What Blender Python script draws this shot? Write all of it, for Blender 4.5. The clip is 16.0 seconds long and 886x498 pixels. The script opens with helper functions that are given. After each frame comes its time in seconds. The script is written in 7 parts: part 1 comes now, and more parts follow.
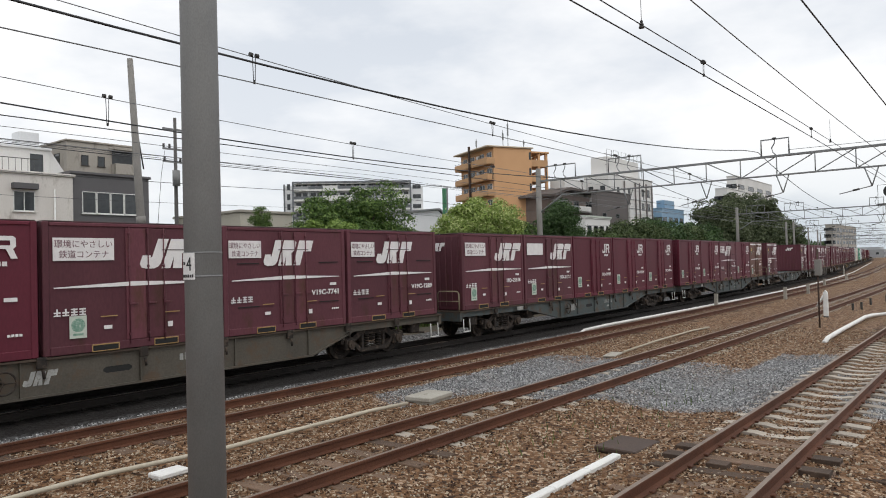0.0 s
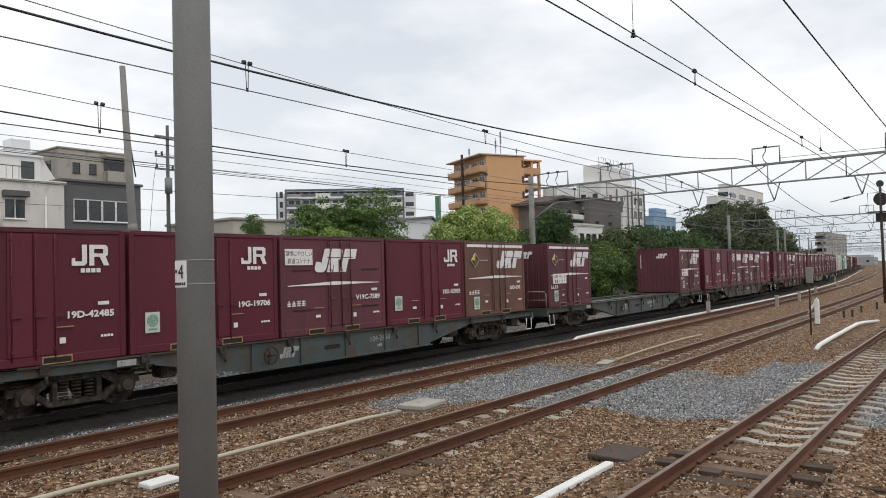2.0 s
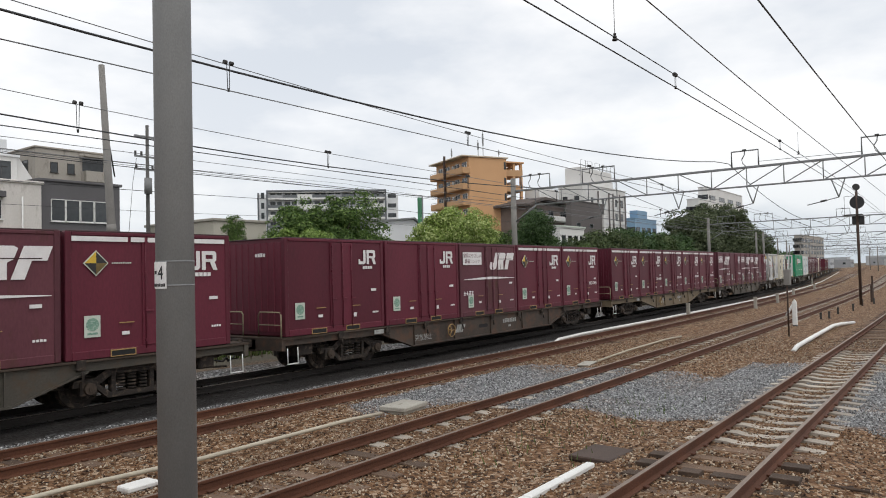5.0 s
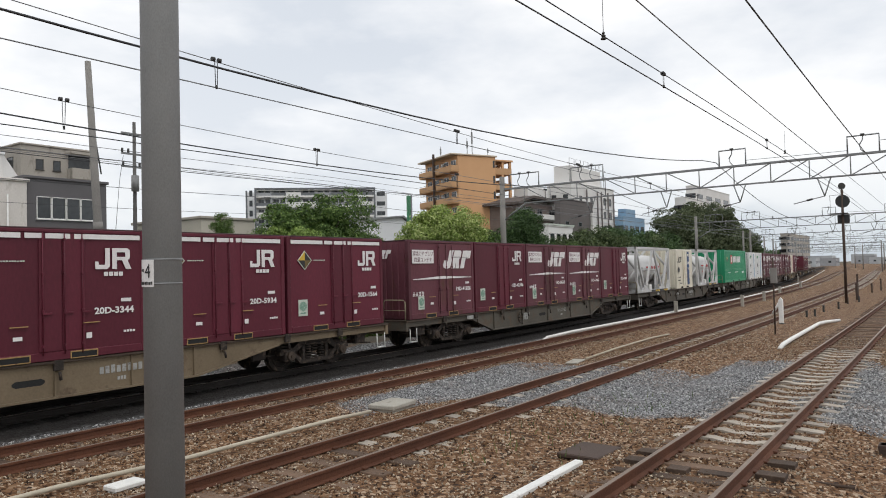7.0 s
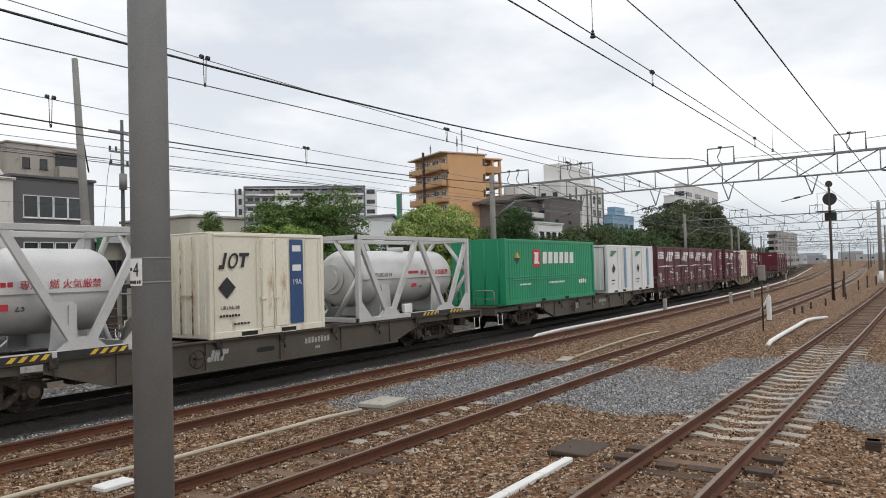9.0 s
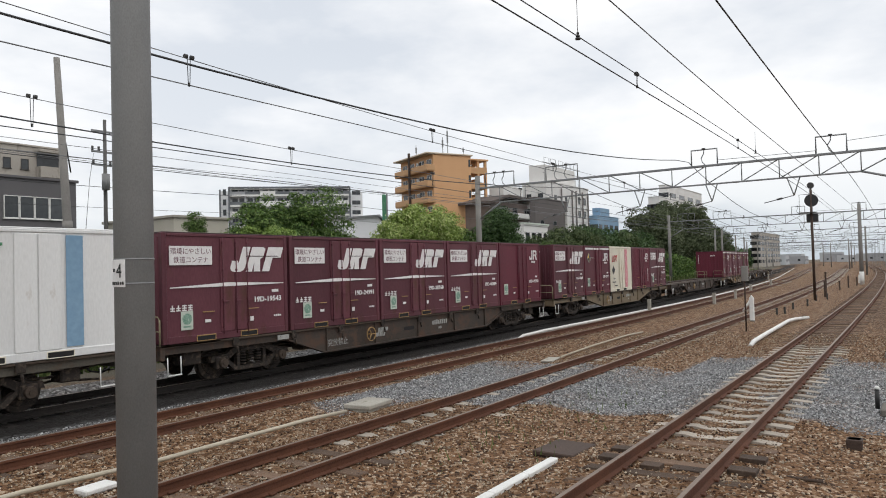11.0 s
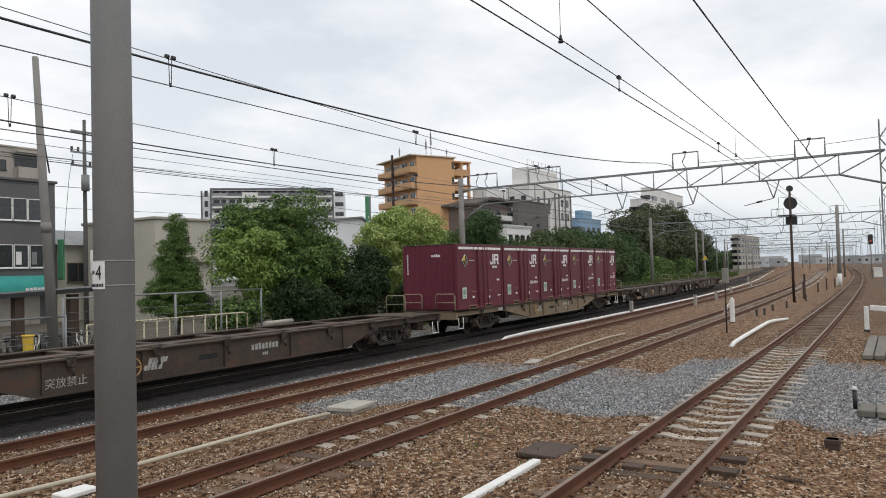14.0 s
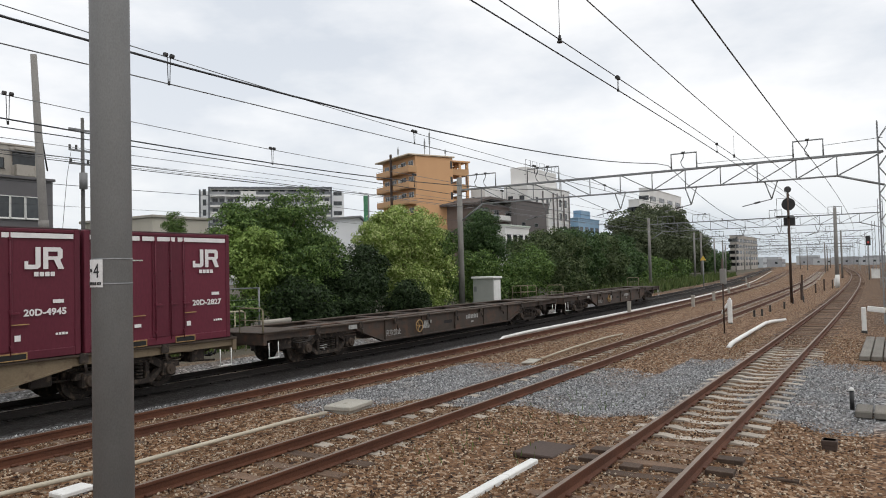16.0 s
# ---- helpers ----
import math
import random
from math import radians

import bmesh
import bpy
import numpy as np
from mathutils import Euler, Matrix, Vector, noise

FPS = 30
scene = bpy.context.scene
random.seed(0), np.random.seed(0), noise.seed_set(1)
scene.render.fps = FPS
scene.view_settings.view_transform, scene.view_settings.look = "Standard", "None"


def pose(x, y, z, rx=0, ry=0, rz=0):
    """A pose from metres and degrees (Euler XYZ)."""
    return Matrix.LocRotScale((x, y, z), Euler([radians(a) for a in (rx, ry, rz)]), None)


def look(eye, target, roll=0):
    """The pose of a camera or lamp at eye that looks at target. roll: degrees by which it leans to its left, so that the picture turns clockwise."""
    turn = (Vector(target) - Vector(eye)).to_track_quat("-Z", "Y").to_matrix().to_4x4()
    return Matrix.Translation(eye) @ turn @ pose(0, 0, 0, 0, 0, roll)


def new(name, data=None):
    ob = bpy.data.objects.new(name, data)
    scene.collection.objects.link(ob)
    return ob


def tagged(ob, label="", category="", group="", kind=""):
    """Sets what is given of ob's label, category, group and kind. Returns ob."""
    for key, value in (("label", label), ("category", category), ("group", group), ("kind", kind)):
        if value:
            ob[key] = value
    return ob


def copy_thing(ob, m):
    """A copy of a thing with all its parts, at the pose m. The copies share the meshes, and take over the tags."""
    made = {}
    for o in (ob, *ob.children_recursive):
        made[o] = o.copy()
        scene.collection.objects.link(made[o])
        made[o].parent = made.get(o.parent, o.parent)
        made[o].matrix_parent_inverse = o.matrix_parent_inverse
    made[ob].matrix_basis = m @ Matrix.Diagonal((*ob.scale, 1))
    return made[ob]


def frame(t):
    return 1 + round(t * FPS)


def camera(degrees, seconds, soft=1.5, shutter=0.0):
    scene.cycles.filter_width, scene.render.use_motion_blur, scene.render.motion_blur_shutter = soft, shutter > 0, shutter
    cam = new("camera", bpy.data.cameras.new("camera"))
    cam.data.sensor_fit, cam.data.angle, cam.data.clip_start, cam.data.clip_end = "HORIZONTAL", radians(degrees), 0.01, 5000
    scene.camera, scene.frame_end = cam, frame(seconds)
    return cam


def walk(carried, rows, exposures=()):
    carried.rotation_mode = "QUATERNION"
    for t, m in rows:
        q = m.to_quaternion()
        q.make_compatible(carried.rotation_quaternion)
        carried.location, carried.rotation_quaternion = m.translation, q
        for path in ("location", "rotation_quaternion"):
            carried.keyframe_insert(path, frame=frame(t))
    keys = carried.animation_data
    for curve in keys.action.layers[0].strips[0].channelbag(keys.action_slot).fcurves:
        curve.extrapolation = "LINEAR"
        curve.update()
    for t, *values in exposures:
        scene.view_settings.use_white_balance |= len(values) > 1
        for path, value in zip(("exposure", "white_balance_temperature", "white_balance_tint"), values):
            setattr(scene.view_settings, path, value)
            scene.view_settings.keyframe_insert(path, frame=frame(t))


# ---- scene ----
# ---- camera: hand-held from a platform, slowly panning ----
cam = camera(63.2, 16.0, soft=1.0)
EYE = (1.1, -0.2, 2.496)
# seconds, tilt, roll, turn
PAN = [
    (0, 91.22, -1.53, -51.61),
    (0.5, 91.33, -1.51, -51.86),
    (1, 91.43, -1.55, -52.00),
    (1.5, 91.64, -1.51, -52.15),
    (2, 91.82, -1.54, -52.19),
    (2.5, 91.94, -1.49, -52.42),
    (3, 92.02, -1.50, -52.61),
    (3.5, 92.01, -1.50, -52.78),
    (4, 91.95, -1.49, -52.99),
    (6.5, 91.84, -1.42, -54.39),
    (7, 91.74, -1.43, -54.48),
    (7.5, 91.69, -1.46, -54.68),
    (8, 91.69, -1.48, -54.90),
    (8.5, 91.62, -1.55, -55.17),
    (9, 91.57, -1.56, -55.27),
    (11.5, 91.69, -1.58, -56.72),
    (12, 91.77, -1.57, -56.96),
    (12.5, 91.74, -1.58, -57.23),
    (13, 91.72, -1.57, -57.59),
    (13.5, 91.71, -1.56, -57.72),
    (14, 91.73, -1.57, -57.75),
    (14.5, 91.72, -1.54, -57.87),
    (15, 91.61, -1.47, -57.77),
    (15.5, 91.63, -1.42, -57.79),
    (16, 91.69, -1.35, -57.89),
]


def held(tilt, roll, turn):
    return Matrix.Translation(EYE) @ Euler((0, 0, radians(turn))).to_matrix().to_4x4() @ Euler((radians(tilt), 0, 0)).to_matrix().to_4x4() @ Euler((0, 0, radians(roll))).to_matrix().to_4x4()


walk(cam, [(t, held(a, b, c)) for t, a, b, c in PAN])

# ---- world: a bright overcast sky, thin cloud over pale blue, greyer towards the horizon ----
SUN_EL, SUN_AZ = radians(58), radians(250)
world = bpy.data.worlds.new("overcast_sky")
scene.world = world
world.use_nodes = True
wn, wl = world.node_tree.nodes, world.node_tree.links
wn.clear()
w_out, w_bg = wn.new("ShaderNodeOutputWorld"), wn.new("ShaderNodeBackground")
w_sky = wn.new("ShaderNodeTexSky")
w_sky.sky_type, w_sky.sun_disc, w_sky.sun_elevation, w_sky.sun_rotation = "NISHITA", False, SUN_EL, radians(200)
w_gain = wn.new("ShaderNodeVectorMath")
w_gain.operation = "SCALE"
w_gain.inputs["Scale"].default_value = 0.10
w_tc, w_map = wn.new("ShaderNodeTexCoord"), wn.new("ShaderNodeMapping")
w_map.inputs["Scale"].default_value = (1.0, 1.0, 2.6)
w_n1, w_n2 = wn.new("ShaderNodeTexNoise"), wn.new("ShaderNodeTexNoise")
w_n1.inputs["Scale"].default_value, w_n1.inputs["Detail"].default_value, w_n1.inputs["Roughness"].default_value = 2.3, 6.0, 0.55
w_n2.inputs["Scale"].default_value, w_n2.inputs["Detail"].default_value = 1.1, 3.0
w_r1, w_r2, w_mix = wn.new("ShaderNodeValToRGB"), wn.new("ShaderNodeValToRGB"), wn.new("ShaderNodeMix")
w_r1.color_ramp.elements[0].position, w_r1.color_ramp.elements[0].color = 0.34, (0.77, 0.815, 0.88, 1)
w_r1.color_ramp.elements[1].position, w_r1.color_ramp.elements[1].color = 0.56, (1.10, 1.10, 1.105, 1)
w_r2.color_ramp.elements[0].position, w_r2.color_ramp.elements[0].color = 0.30, (0.86, 0.86, 0.86, 1)
w_r2.color_ramp.elements[1].position, w_r2.color_ramp.elements[1].color = 0.55, (1, 1, 1, 1)
w_mix.data_type = "RGBA"
wl.new(w_tc.outputs["Generated"], w_map.inputs["Vector"])
wl.new(w_map.outputs["Vector"], w_n1.inputs["Vector"])
wl.new(w_map.outputs["Vector"], w_n2.inputs["Vector"])
wl.new(w_n1.outputs["Fac"], w_r1.inputs["Fac"])
wl.new(w_n2.outputs["Fac"], w_r2.inputs["Fac"])
wl.new(w_sky.outputs["Color"], w_gain.inputs[0])
wl.new(w_r2.outputs["Color"], w_mix.inputs["Factor"])
wl.new(w_gain.outputs["Vector"], w_mix.inputs["A"])
wl.new(w_r1.outputs["Color"], w_mix.inputs["B"])
w_xyz, w_low, w_dim = wn.new("ShaderNodeSeparateXYZ"), wn.new("ShaderNodeValToRGB"), wn.new("ShaderNodeMix")
w_low.color_ramp.elements[0].position, w_low.color_ramp.elements[0].color = 0.0, (0.70, 0.745, 0.775, 1)
w_low.color_ramp.elements[1].position, w_low.color_ramp.elements[1].color = 0.20, (1.0, 1.0, 1.0, 1)
w_dim.data_type, w_dim.blend_type = "RGBA", "MULTIPLY"
w_dim.inputs["Factor"].default_value = 1.0
wl.new(w_tc.outputs["Generated"], w_xyz.inputs["Vector"])
wl.new(w_xyz.outputs["Z"], w_low.inputs["Fac"])
wl.new(w_mix.outputs["Result"], w_dim.inputs["A"])
wl.new(w_low.outputs["Color"], w_dim.inputs["B"])
wl.new(w_dim.outputs["Result"], w_bg.inputs["Color"])
w_bg.inputs["Strength"].default_value = 1.0
wl.new(w_bg.outputs["Background"], w_out.inputs["Surface"])

sun = new("sun", bpy.data.lights.new("sun", "SUN"))
sun.data.energy, sun.data.angle, sun.data.color = 0.9, radians(25), (1.0, 0.96, 0.9)
sun.matrix_world = look((math.cos(SUN_AZ) * 50 + 30, math.sin(SUN_AZ) * 50, 80), (30, 0, 0))
scene.view_settings.exposure = 0.0

# ---- mesh building ----


class Build:
    """Gathers vertices and faces of one mesh; each face has a material slot."""

    def __init__(self):
        self.v, self.f, self.m, self.s = [], [], [], []

    def face(self, ids, slot=0, smooth=False):
        self.f.append(tuple(ids))
        self.m.append(slot)
        self.s.append(smooth)

    def add(self, verts, faces, slot=0, smooth=False):
        o = len(self.v)
        self.v.extend(tuple(p) for p in verts)
        for f in faces:
            self.face([o + i for i in f], slot, smooth)
        return self

    def box(self, a, b, c=0.0, slot=0):
        """A box from corner a to corner b, its edges chamfered by c."""
        (x0, y0, z0), (x1, y1, z1) = [min(p) for p in zip(a, b)], [max(p) for p in zip(a, b)]
        if c <= 0:
            v = [(x, y, z) for z in (z0, z1) for y in (y0, y1) for x in (x0, x1)]
            return self.add(v, [(0, 2, 3, 1), (4, 5, 7, 6), (0, 1, 5, 4), (2, 6, 7, 3), (0, 4, 6, 2), (1, 3, 7, 5)], slot)
        lo, hi, v, idx = (x0, y0, z0), (x1, y1, z1), [], {}
        for corner in range(8):
            for axis in range(3):
                p = []
                for k in range(3):
                    up = corner >> k & 1
                    e = hi[k] if up else lo[k]
                    p.append(e if k == axis else (e - c if up else e + c))
                idx[corner, axis] = len(v)
                v.append(p)
        faces = []
        for axis in range(3):
            b, d = (axis + 1) % 3, (axis + 2) % 3
            for up in (0, 1):
                ring = [up << axis | i << b | j << d for i, j in ((0, 0), (1, 0), (1, 1), (0, 1))]
                ring = [idx[r, axis] for r in ring]
                faces.append(ring if up else ring[::-1])
            for i in (0, 1):
                for j in (0, 1):
                    e0, e1 = i << b | j << d, 1 << axis | i << b | j << d
                    q = [idx[e0, b], idx[e1, b], idx[e1, d], idx[e0, d]]
                    faces.append(q if i == j else q[::-1])
        for corner in range(8):
            q = [idx[corner, k] for k in range(3)]
            faces.append(q if bin(corner).count("1") % 2 else q[::-1])
        return self.add(v, faces, slot)

    def tube(self, p, q, r, r2=None, n=10, caps=True, slot=0):
        p, q = Vector(p), Vector(q)
        r2 = r if r2 is None else r2
        way = (q - p).normalized()
        side = way.orthogonal().normalized()
        up = way.cross(side)
        v = []
        for c, rad in ((p, r), (q, r2)):
            for i in range(n):
                a = 2 * math.pi * i / n
                v.append(c + side * math.cos(a) * rad + up * math.sin(a) * rad)
        o = len(self.v)
        self.v.extend(tuple(x) for x in v)
        for i in range(n):
            j = (i + 1) % n
            self.face((o + i, o + j, o + n + j, o + n + i), slot, True)
        if caps:
            self.face([o + i for i in range(n)][::-1], slot)
            self.face([o + n + i for i in range(n)], slot)
        return self

    def line(self, pts, r, n=6, slot=0):
        """A rod along several points."""
        pts = [Vector(p) for p in pts]
        o = len(self.v)
        for k, p in enumerate(pts):
            way = (pts[min(k + 1, len(pts) - 1)] - pts[max(k - 1, 0)]).normalized()
            side = way.cross(Vector((0.03, 0.05, 1)))
            side = side.normalized() if side.length > 0.1 else Vector((1, 0, 0))
            up = way.cross(side)
            for i in range(n):
                a = 2 * math.pi * i / n
                self.v.append(tuple(p + side * math.cos(a) * r + up * math.sin(a) * r))
        for k in range(len(pts) - 1):
            for i in range(n):
                j = (i + 1) % n
                self.face((o + k * n + i, o + (k + 1) * n + i, o + (k + 1) * n + j, o + k * n + j), slot, True)
        self.face([o + i for i in range(n)], slot)
        self.face([o + (len(pts) - 1) * n + i for i in range(n)][::-1], slot)
        return self

    def prism(self, poly, axis, a, b, slot=0):
        """A flat outline, given in the two other axes in order, pushed out along an axis from a to b."""
        put = lambda p, h: [p[0], p[1], h] if axis == 2 else ([p[0], h, p[1]] if axis == 1 else [h, p[0], p[1]])
        n = len(poly)
        area = sum(poly[i][0] * poly[(i + 1) % n][1] - poly[(i + 1) % n][0] * poly[i][1] for i in range(n))
        flip = (area < 0) ^ (axis == 1) ^ (b < a)
        v = [put(p, a) for p in poly] + [put(p, b) for p in poly]
        f = [tuple(range(n))[::-1], tuple(range(n, 2 * n))] + [(i, (i + 1) % n, n + (i + 1) % n, n + i) for i in range(n)]
        return self.add(v, [t[::-1] for t in f] if flip else f, slot)

    def mesh(self, name, *mats):
        me = bpy.data.meshes.new(name)
        me.from_pydata(self.v, [], self.f)
        for m in mats:
            me.materials.append(m)
        me.polygons.foreach_set("material_index", self.m)
        me.polygons.foreach_set("use_smooth", self.s)
        me.update()
        return me


def part(name, built, mats, parent=None, label="", at=None):
    mats = mats if isinstance(mats, (list, tuple)) else [mats]
    data = built.mesh(name, *mats) if isinstance(built, Build) else built
    ob = new(name, data)
    ob.parent = parent
    if at is not None:
        ob.matrix_basis = at
    return tagged(ob, label)


def thing(name, m=None):
    ob = new(name)
    ob.empty_display_size = 0.2
    if m is not None:
        ob.matrix_basis = m
    return ob


def raw_mesh(name, verts, faces, mat, smooth=False):
    """A large mesh straight from arrays; all faces have the same number of corners."""
    verts, faces = np.asarray(verts, np.float32), np.asarray(faces, np.int32)
    me = bpy.data.meshes.new(name)
    me.vertices.add(len(verts))
    me.vertices.foreach_set("co", verts.ravel())
    k = faces.shape[1]
    me.loops.add(faces.size)
    me.loops.foreach_set("vertex_index", faces.ravel())
    me.polygons.add(len(faces))
    me.polygons.foreach_set("loop_start", np.arange(0, faces.size, k, dtype=np.int32))
    me.polygons.foreach_set("use_smooth", np.full(len(faces), smooth))
    me.materials.append(mat)
    me.update(calc_edges=True)
    return me

# ---- materials ----


def paint(name, dark, light, rough=0.6, metal=0.0, big=0.8, fine=40.0, bump=0.15, spread=0.0, stain=None, stain_cut=0.6, stretch=(1, 1, 1), spec=0.5):
    """A surface whose colour wanders between two tones at two scales, with fine relief and, if given, stains of a third tone."""
    m = bpy.data.materials.new(name)
    m.use_nodes = True
    n, l = m.node_tree.nodes, m.node_tree.links
    bsdf = n["Principled BSDF"]
    tc, mp = n.new("ShaderNodeTexCoord"), n.new("ShaderNodeMapping")
    mp.inputs["Scale"].default_value = stretch
    l.new(tc.outputs["Object"], mp.inputs["Vector"])
    a, b = n.new("ShaderNodeTexNoise"), n.new("ShaderNodeTexNoise")
    a.inputs["Scale"].default_value, a.inputs["Detail"].default_value = big, 5.0
    b.inputs["Scale"].default_value, b.inputs["Detail"].default_value = fine, 3.0
    l.new(mp.outputs["Vector"], a.inputs["Vector"])
    l.new(mp.outputs["Vector"], b.inputs["Vector"])
    mixf = n.new("ShaderNodeMath")
    mixf.operation = "MULTIPLY_ADD"
    mixf.inputs[1].default_value = 0.45
    half = n.new("ShaderNodeMath")
    half.operation = "MULTIPLY"
    half.inputs[1].default_value = 0.55
    l.new(a.outputs["Fac"], half.inputs[0])
    l.new(b.outputs["Fac"], mixf.inputs[0])
    l.new(half.outputs["Value"], mixf.inputs[2])
    ramp = n.new("ShaderNodeValToRGB")
    ramp.color_ramp.elements[0].position, ramp.color_ramp.elements[0].color = 0.33, (*dark, 1)
    ramp.color_ramp.elements[1].position, ramp.color_ramp.elements[1].color = 0.67, (*light, 1)
    l.new(mixf.outputs["Value"], ramp.inputs["Fac"])
    col = ramp.outputs["Color"]
    if stain:
        c = n.new("ShaderNodeTexNoise")
        c.inputs["Scale"].default_value, c.inputs["Detail"].default_value, c.inputs["Roughness"].default_value = big * 2.7, 7.0, 0.68
        l.new(mp.outputs["Vector"], c.inputs["Vector"])
        cut = n.new("ShaderNodeMapRange")
        cut.inputs["From Min"].default_value, cut.inputs["From Max"].default_value = stain_cut - 0.05, stain_cut + 0.09
        l.new(c.outputs["Fac"], cut.inputs["Value"])
        mx = n.new("ShaderNodeMix")
        mx.data_type = "RGBA"
        mx.inputs["B"].default_value = (*stain, 1)
        l.new(cut.outputs["Result"], mx.inputs["Factor"])
        l.new(col, mx.inputs["A"])
        col = mx.outputs["Result"]
    if spread:
        info, hsv, mr = n.new("ShaderNodeObjectInfo"), n.new("ShaderNodeHueSaturation"), n.new("ShaderNodeMapRange")
        mr.inputs["To Min"].default_value, mr.inputs["To Max"].default_value = 1 - spread, 1 + spread
        l.new(info.outputs["Random"], mr.inputs["Value"])
        l.new(mr.outputs["Result"], hsv.inputs["Value"])
        l.new(col, hsv.inputs["Color"])
        col = hsv.outputs["Color"]
    l.new(col, bsdf.inputs["Base Color"])
    bsdf.inputs["Roughness"].default_value, bsdf.inputs["Metallic"].default_value = rough, metal
    bsdf.inputs["Specular IOR Level"].default_value = spec
    if bump:
        bp = n.new("ShaderNodeBump")
        bp.inputs["Strength"].default_value, bp.inputs["Distance"].default_value = bump, 0.02
        l.new(b.outputs["Fac"], bp.inputs["Height"])
        l.new(bp.outputs["Normal"], bsdf.inputs["Normal"])
    return m


def islands(name, tones, rough=0.85, spec=0.3, translucent=0.0):
    """Pieces in one mesh that differ in tone from piece to piece."""
    m = bpy.data.materials.new(name)
    m.use_nodes = True
    n, l = m.node_tree.nodes, m.node_tree.links
    bsdf, geo, ramp = n["Principled BSDF"], n.new("ShaderNodeNewGeometry"), n.new("ShaderNodeValToRGB")
    while len(ramp.color_ramp.elements) < len(tones):
        ramp.color_ramp.elements.new(0.5)
    for k, c in enumerate(tones):
        ramp.color_ramp.elements[k].position, ramp.color_ramp.elements[k].color = k / (len(tones) - 1), (*c, 1)
    l.new(geo.outputs["Random Per Island"], ramp.inputs["Fac"])
    l.new(ramp.outputs["Color"], bsdf.inputs["Base Color"])
    bsdf.inputs["Roughness"].default_value, bsdf.inputs["Specular IOR Level"].default_value = rough, spec
    if translucent:
        tr, add = n.new("ShaderNodeBsdfTranslucent"), n.new("ShaderNodeMixShader")
        l.new(ramp.outputs["Color"], tr.inputs["Color"])
        add.inputs["Fac"].default_value = translucent
        l.new(bsdf.outputs["BSDF"], add.inputs[1])
        l.new(tr.outputs["BSDF"], add.inputs[2])
        l.new(add.outputs["Shader"], n["Material Output"].inputs["Surface"])
    return m


def ballast_ground():
    """Crushed stone: brown and rusty by the rails, fresh grey where the stone was renewed."""
    m = bpy.data.materials.new("ballast_ground")
    m.use_nodes = True
    n, l = m.node_tree.nodes, m.node_tree.links
    bsdf, tc = n["Principled BSDF"], n.new("ShaderNodeTexCoord")
    vo, ns, big = n.new("ShaderNodeTexVoronoi"), n.new("ShaderNodeTexNoise"), n.new("ShaderNodeTexNoise")
    vo.inputs["Scale"].default_value = 19.0
    ns.inputs["Scale"].default_value, big.inputs["Scale"].default_value, big.inputs["Detail"].default_value = 55.0, 0.7, 5.0
    for t in (vo, ns, big):
        l.new(tc.outputs["Object"], t.inputs["Vector"])
    sep = n.new("ShaderNodeSeparateColor")
    l.new(vo.outputs["Color"], sep.inputs["Color"])
    brown, grey = n.new("ShaderNodeValToRGB"), n.new("ShaderNodeValToRGB")
    for r, tones in ((brown, ((0.022, 0.012, 0.007), (0.12, 0.061, 0.030), (0.20, 0.112, 0.058), (0.42, 0.32, 0.23))), (grey, ((0.04, 0.04, 0.041), (0.14, 0.141, 0.144), (0.215, 0.217, 0.221), (0.43, 0.435, 0.44)))):
        while len(r.color_ramp.elements) < 4:
            r.color_ramp.elements.new(0.5)
        for k, (p, c) in enumerate(zip((0.0, 0.35, 0.75, 1.0), tones)):
            r.color_ramp.elements[k].position, r.color_ramp.elements[k].color = p, (*c, 1)
        l.new(sep.outputs["Red"], r.inputs["Fac"])
    at, cut, mx, mad = n.new("ShaderNodeAttribute"), n.new("ShaderNodeMapRange"), n.new("ShaderNodeMix"), n.new("ShaderNodeMath")
    at.attribute_name = "fresh"
    mad.operation = "MULTIPLY_ADD"
    mad.inputs[1].default_value = 0.55
    l.new(big.outputs["Fac"], mad.inputs[0])
    l.new(at.outputs["Fac"], mad.inputs[2])
    cut.inputs["From Min"].default_value, cut.inputs["From Max"].default_value = 0.62, 0.92
    l.new(mad.outputs["Value"], cut.inputs["Value"])
    mx.data_type = "RGBA"
    l.new(cut.outputs["Result"], mx.inputs["Factor"])
    l.new(brown.outputs["Color"], mx.inputs["A"])
    l.new(grey.outputs["Color"], mx.inputs["B"])
    soil, mx2 = n.new("ShaderNodeAttribute"), n.new("ShaderNodeMix")
    soil.attribute_name = "soil"
    mx2.data_type = "RGBA"
    mx2.inputs["B"].default_value = (0.095, 0.085, 0.065, 1)
    l.new(soil.outputs["Fac"], mx2.inputs["Factor"])
    l.new(mx.outputs["Result"], mx2.inputs["A"])
    # brake dust and the shade under the train, both put into the ballast colour
    dust_and_shade, mx3, dim = n.new("ShaderNodeAttribute"), n.new("ShaderNodeMix"), n.new("ShaderNodeMath")
    dust_and_shade.attribute_name = "dust_and_shade"
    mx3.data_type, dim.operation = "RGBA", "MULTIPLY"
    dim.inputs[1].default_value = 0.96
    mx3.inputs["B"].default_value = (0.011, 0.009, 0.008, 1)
    l.new(dust_and_shade.outputs["Fac"], dim.inputs[0])
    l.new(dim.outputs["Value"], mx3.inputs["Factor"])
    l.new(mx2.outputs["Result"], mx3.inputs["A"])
    l.new(mx3.outputs["Result"], bsdf.inputs["Base Color"])
    bsdf.inputs["Roughness"].default_value, bsdf.inputs["Specular IOR Level"].default_value = 0.9, 0.25
    bp = n.new("ShaderNodeBump")
    bp.inputs["Strength"].default_value, bp.inputs["Distance"].default_value = 0.9, 0.03
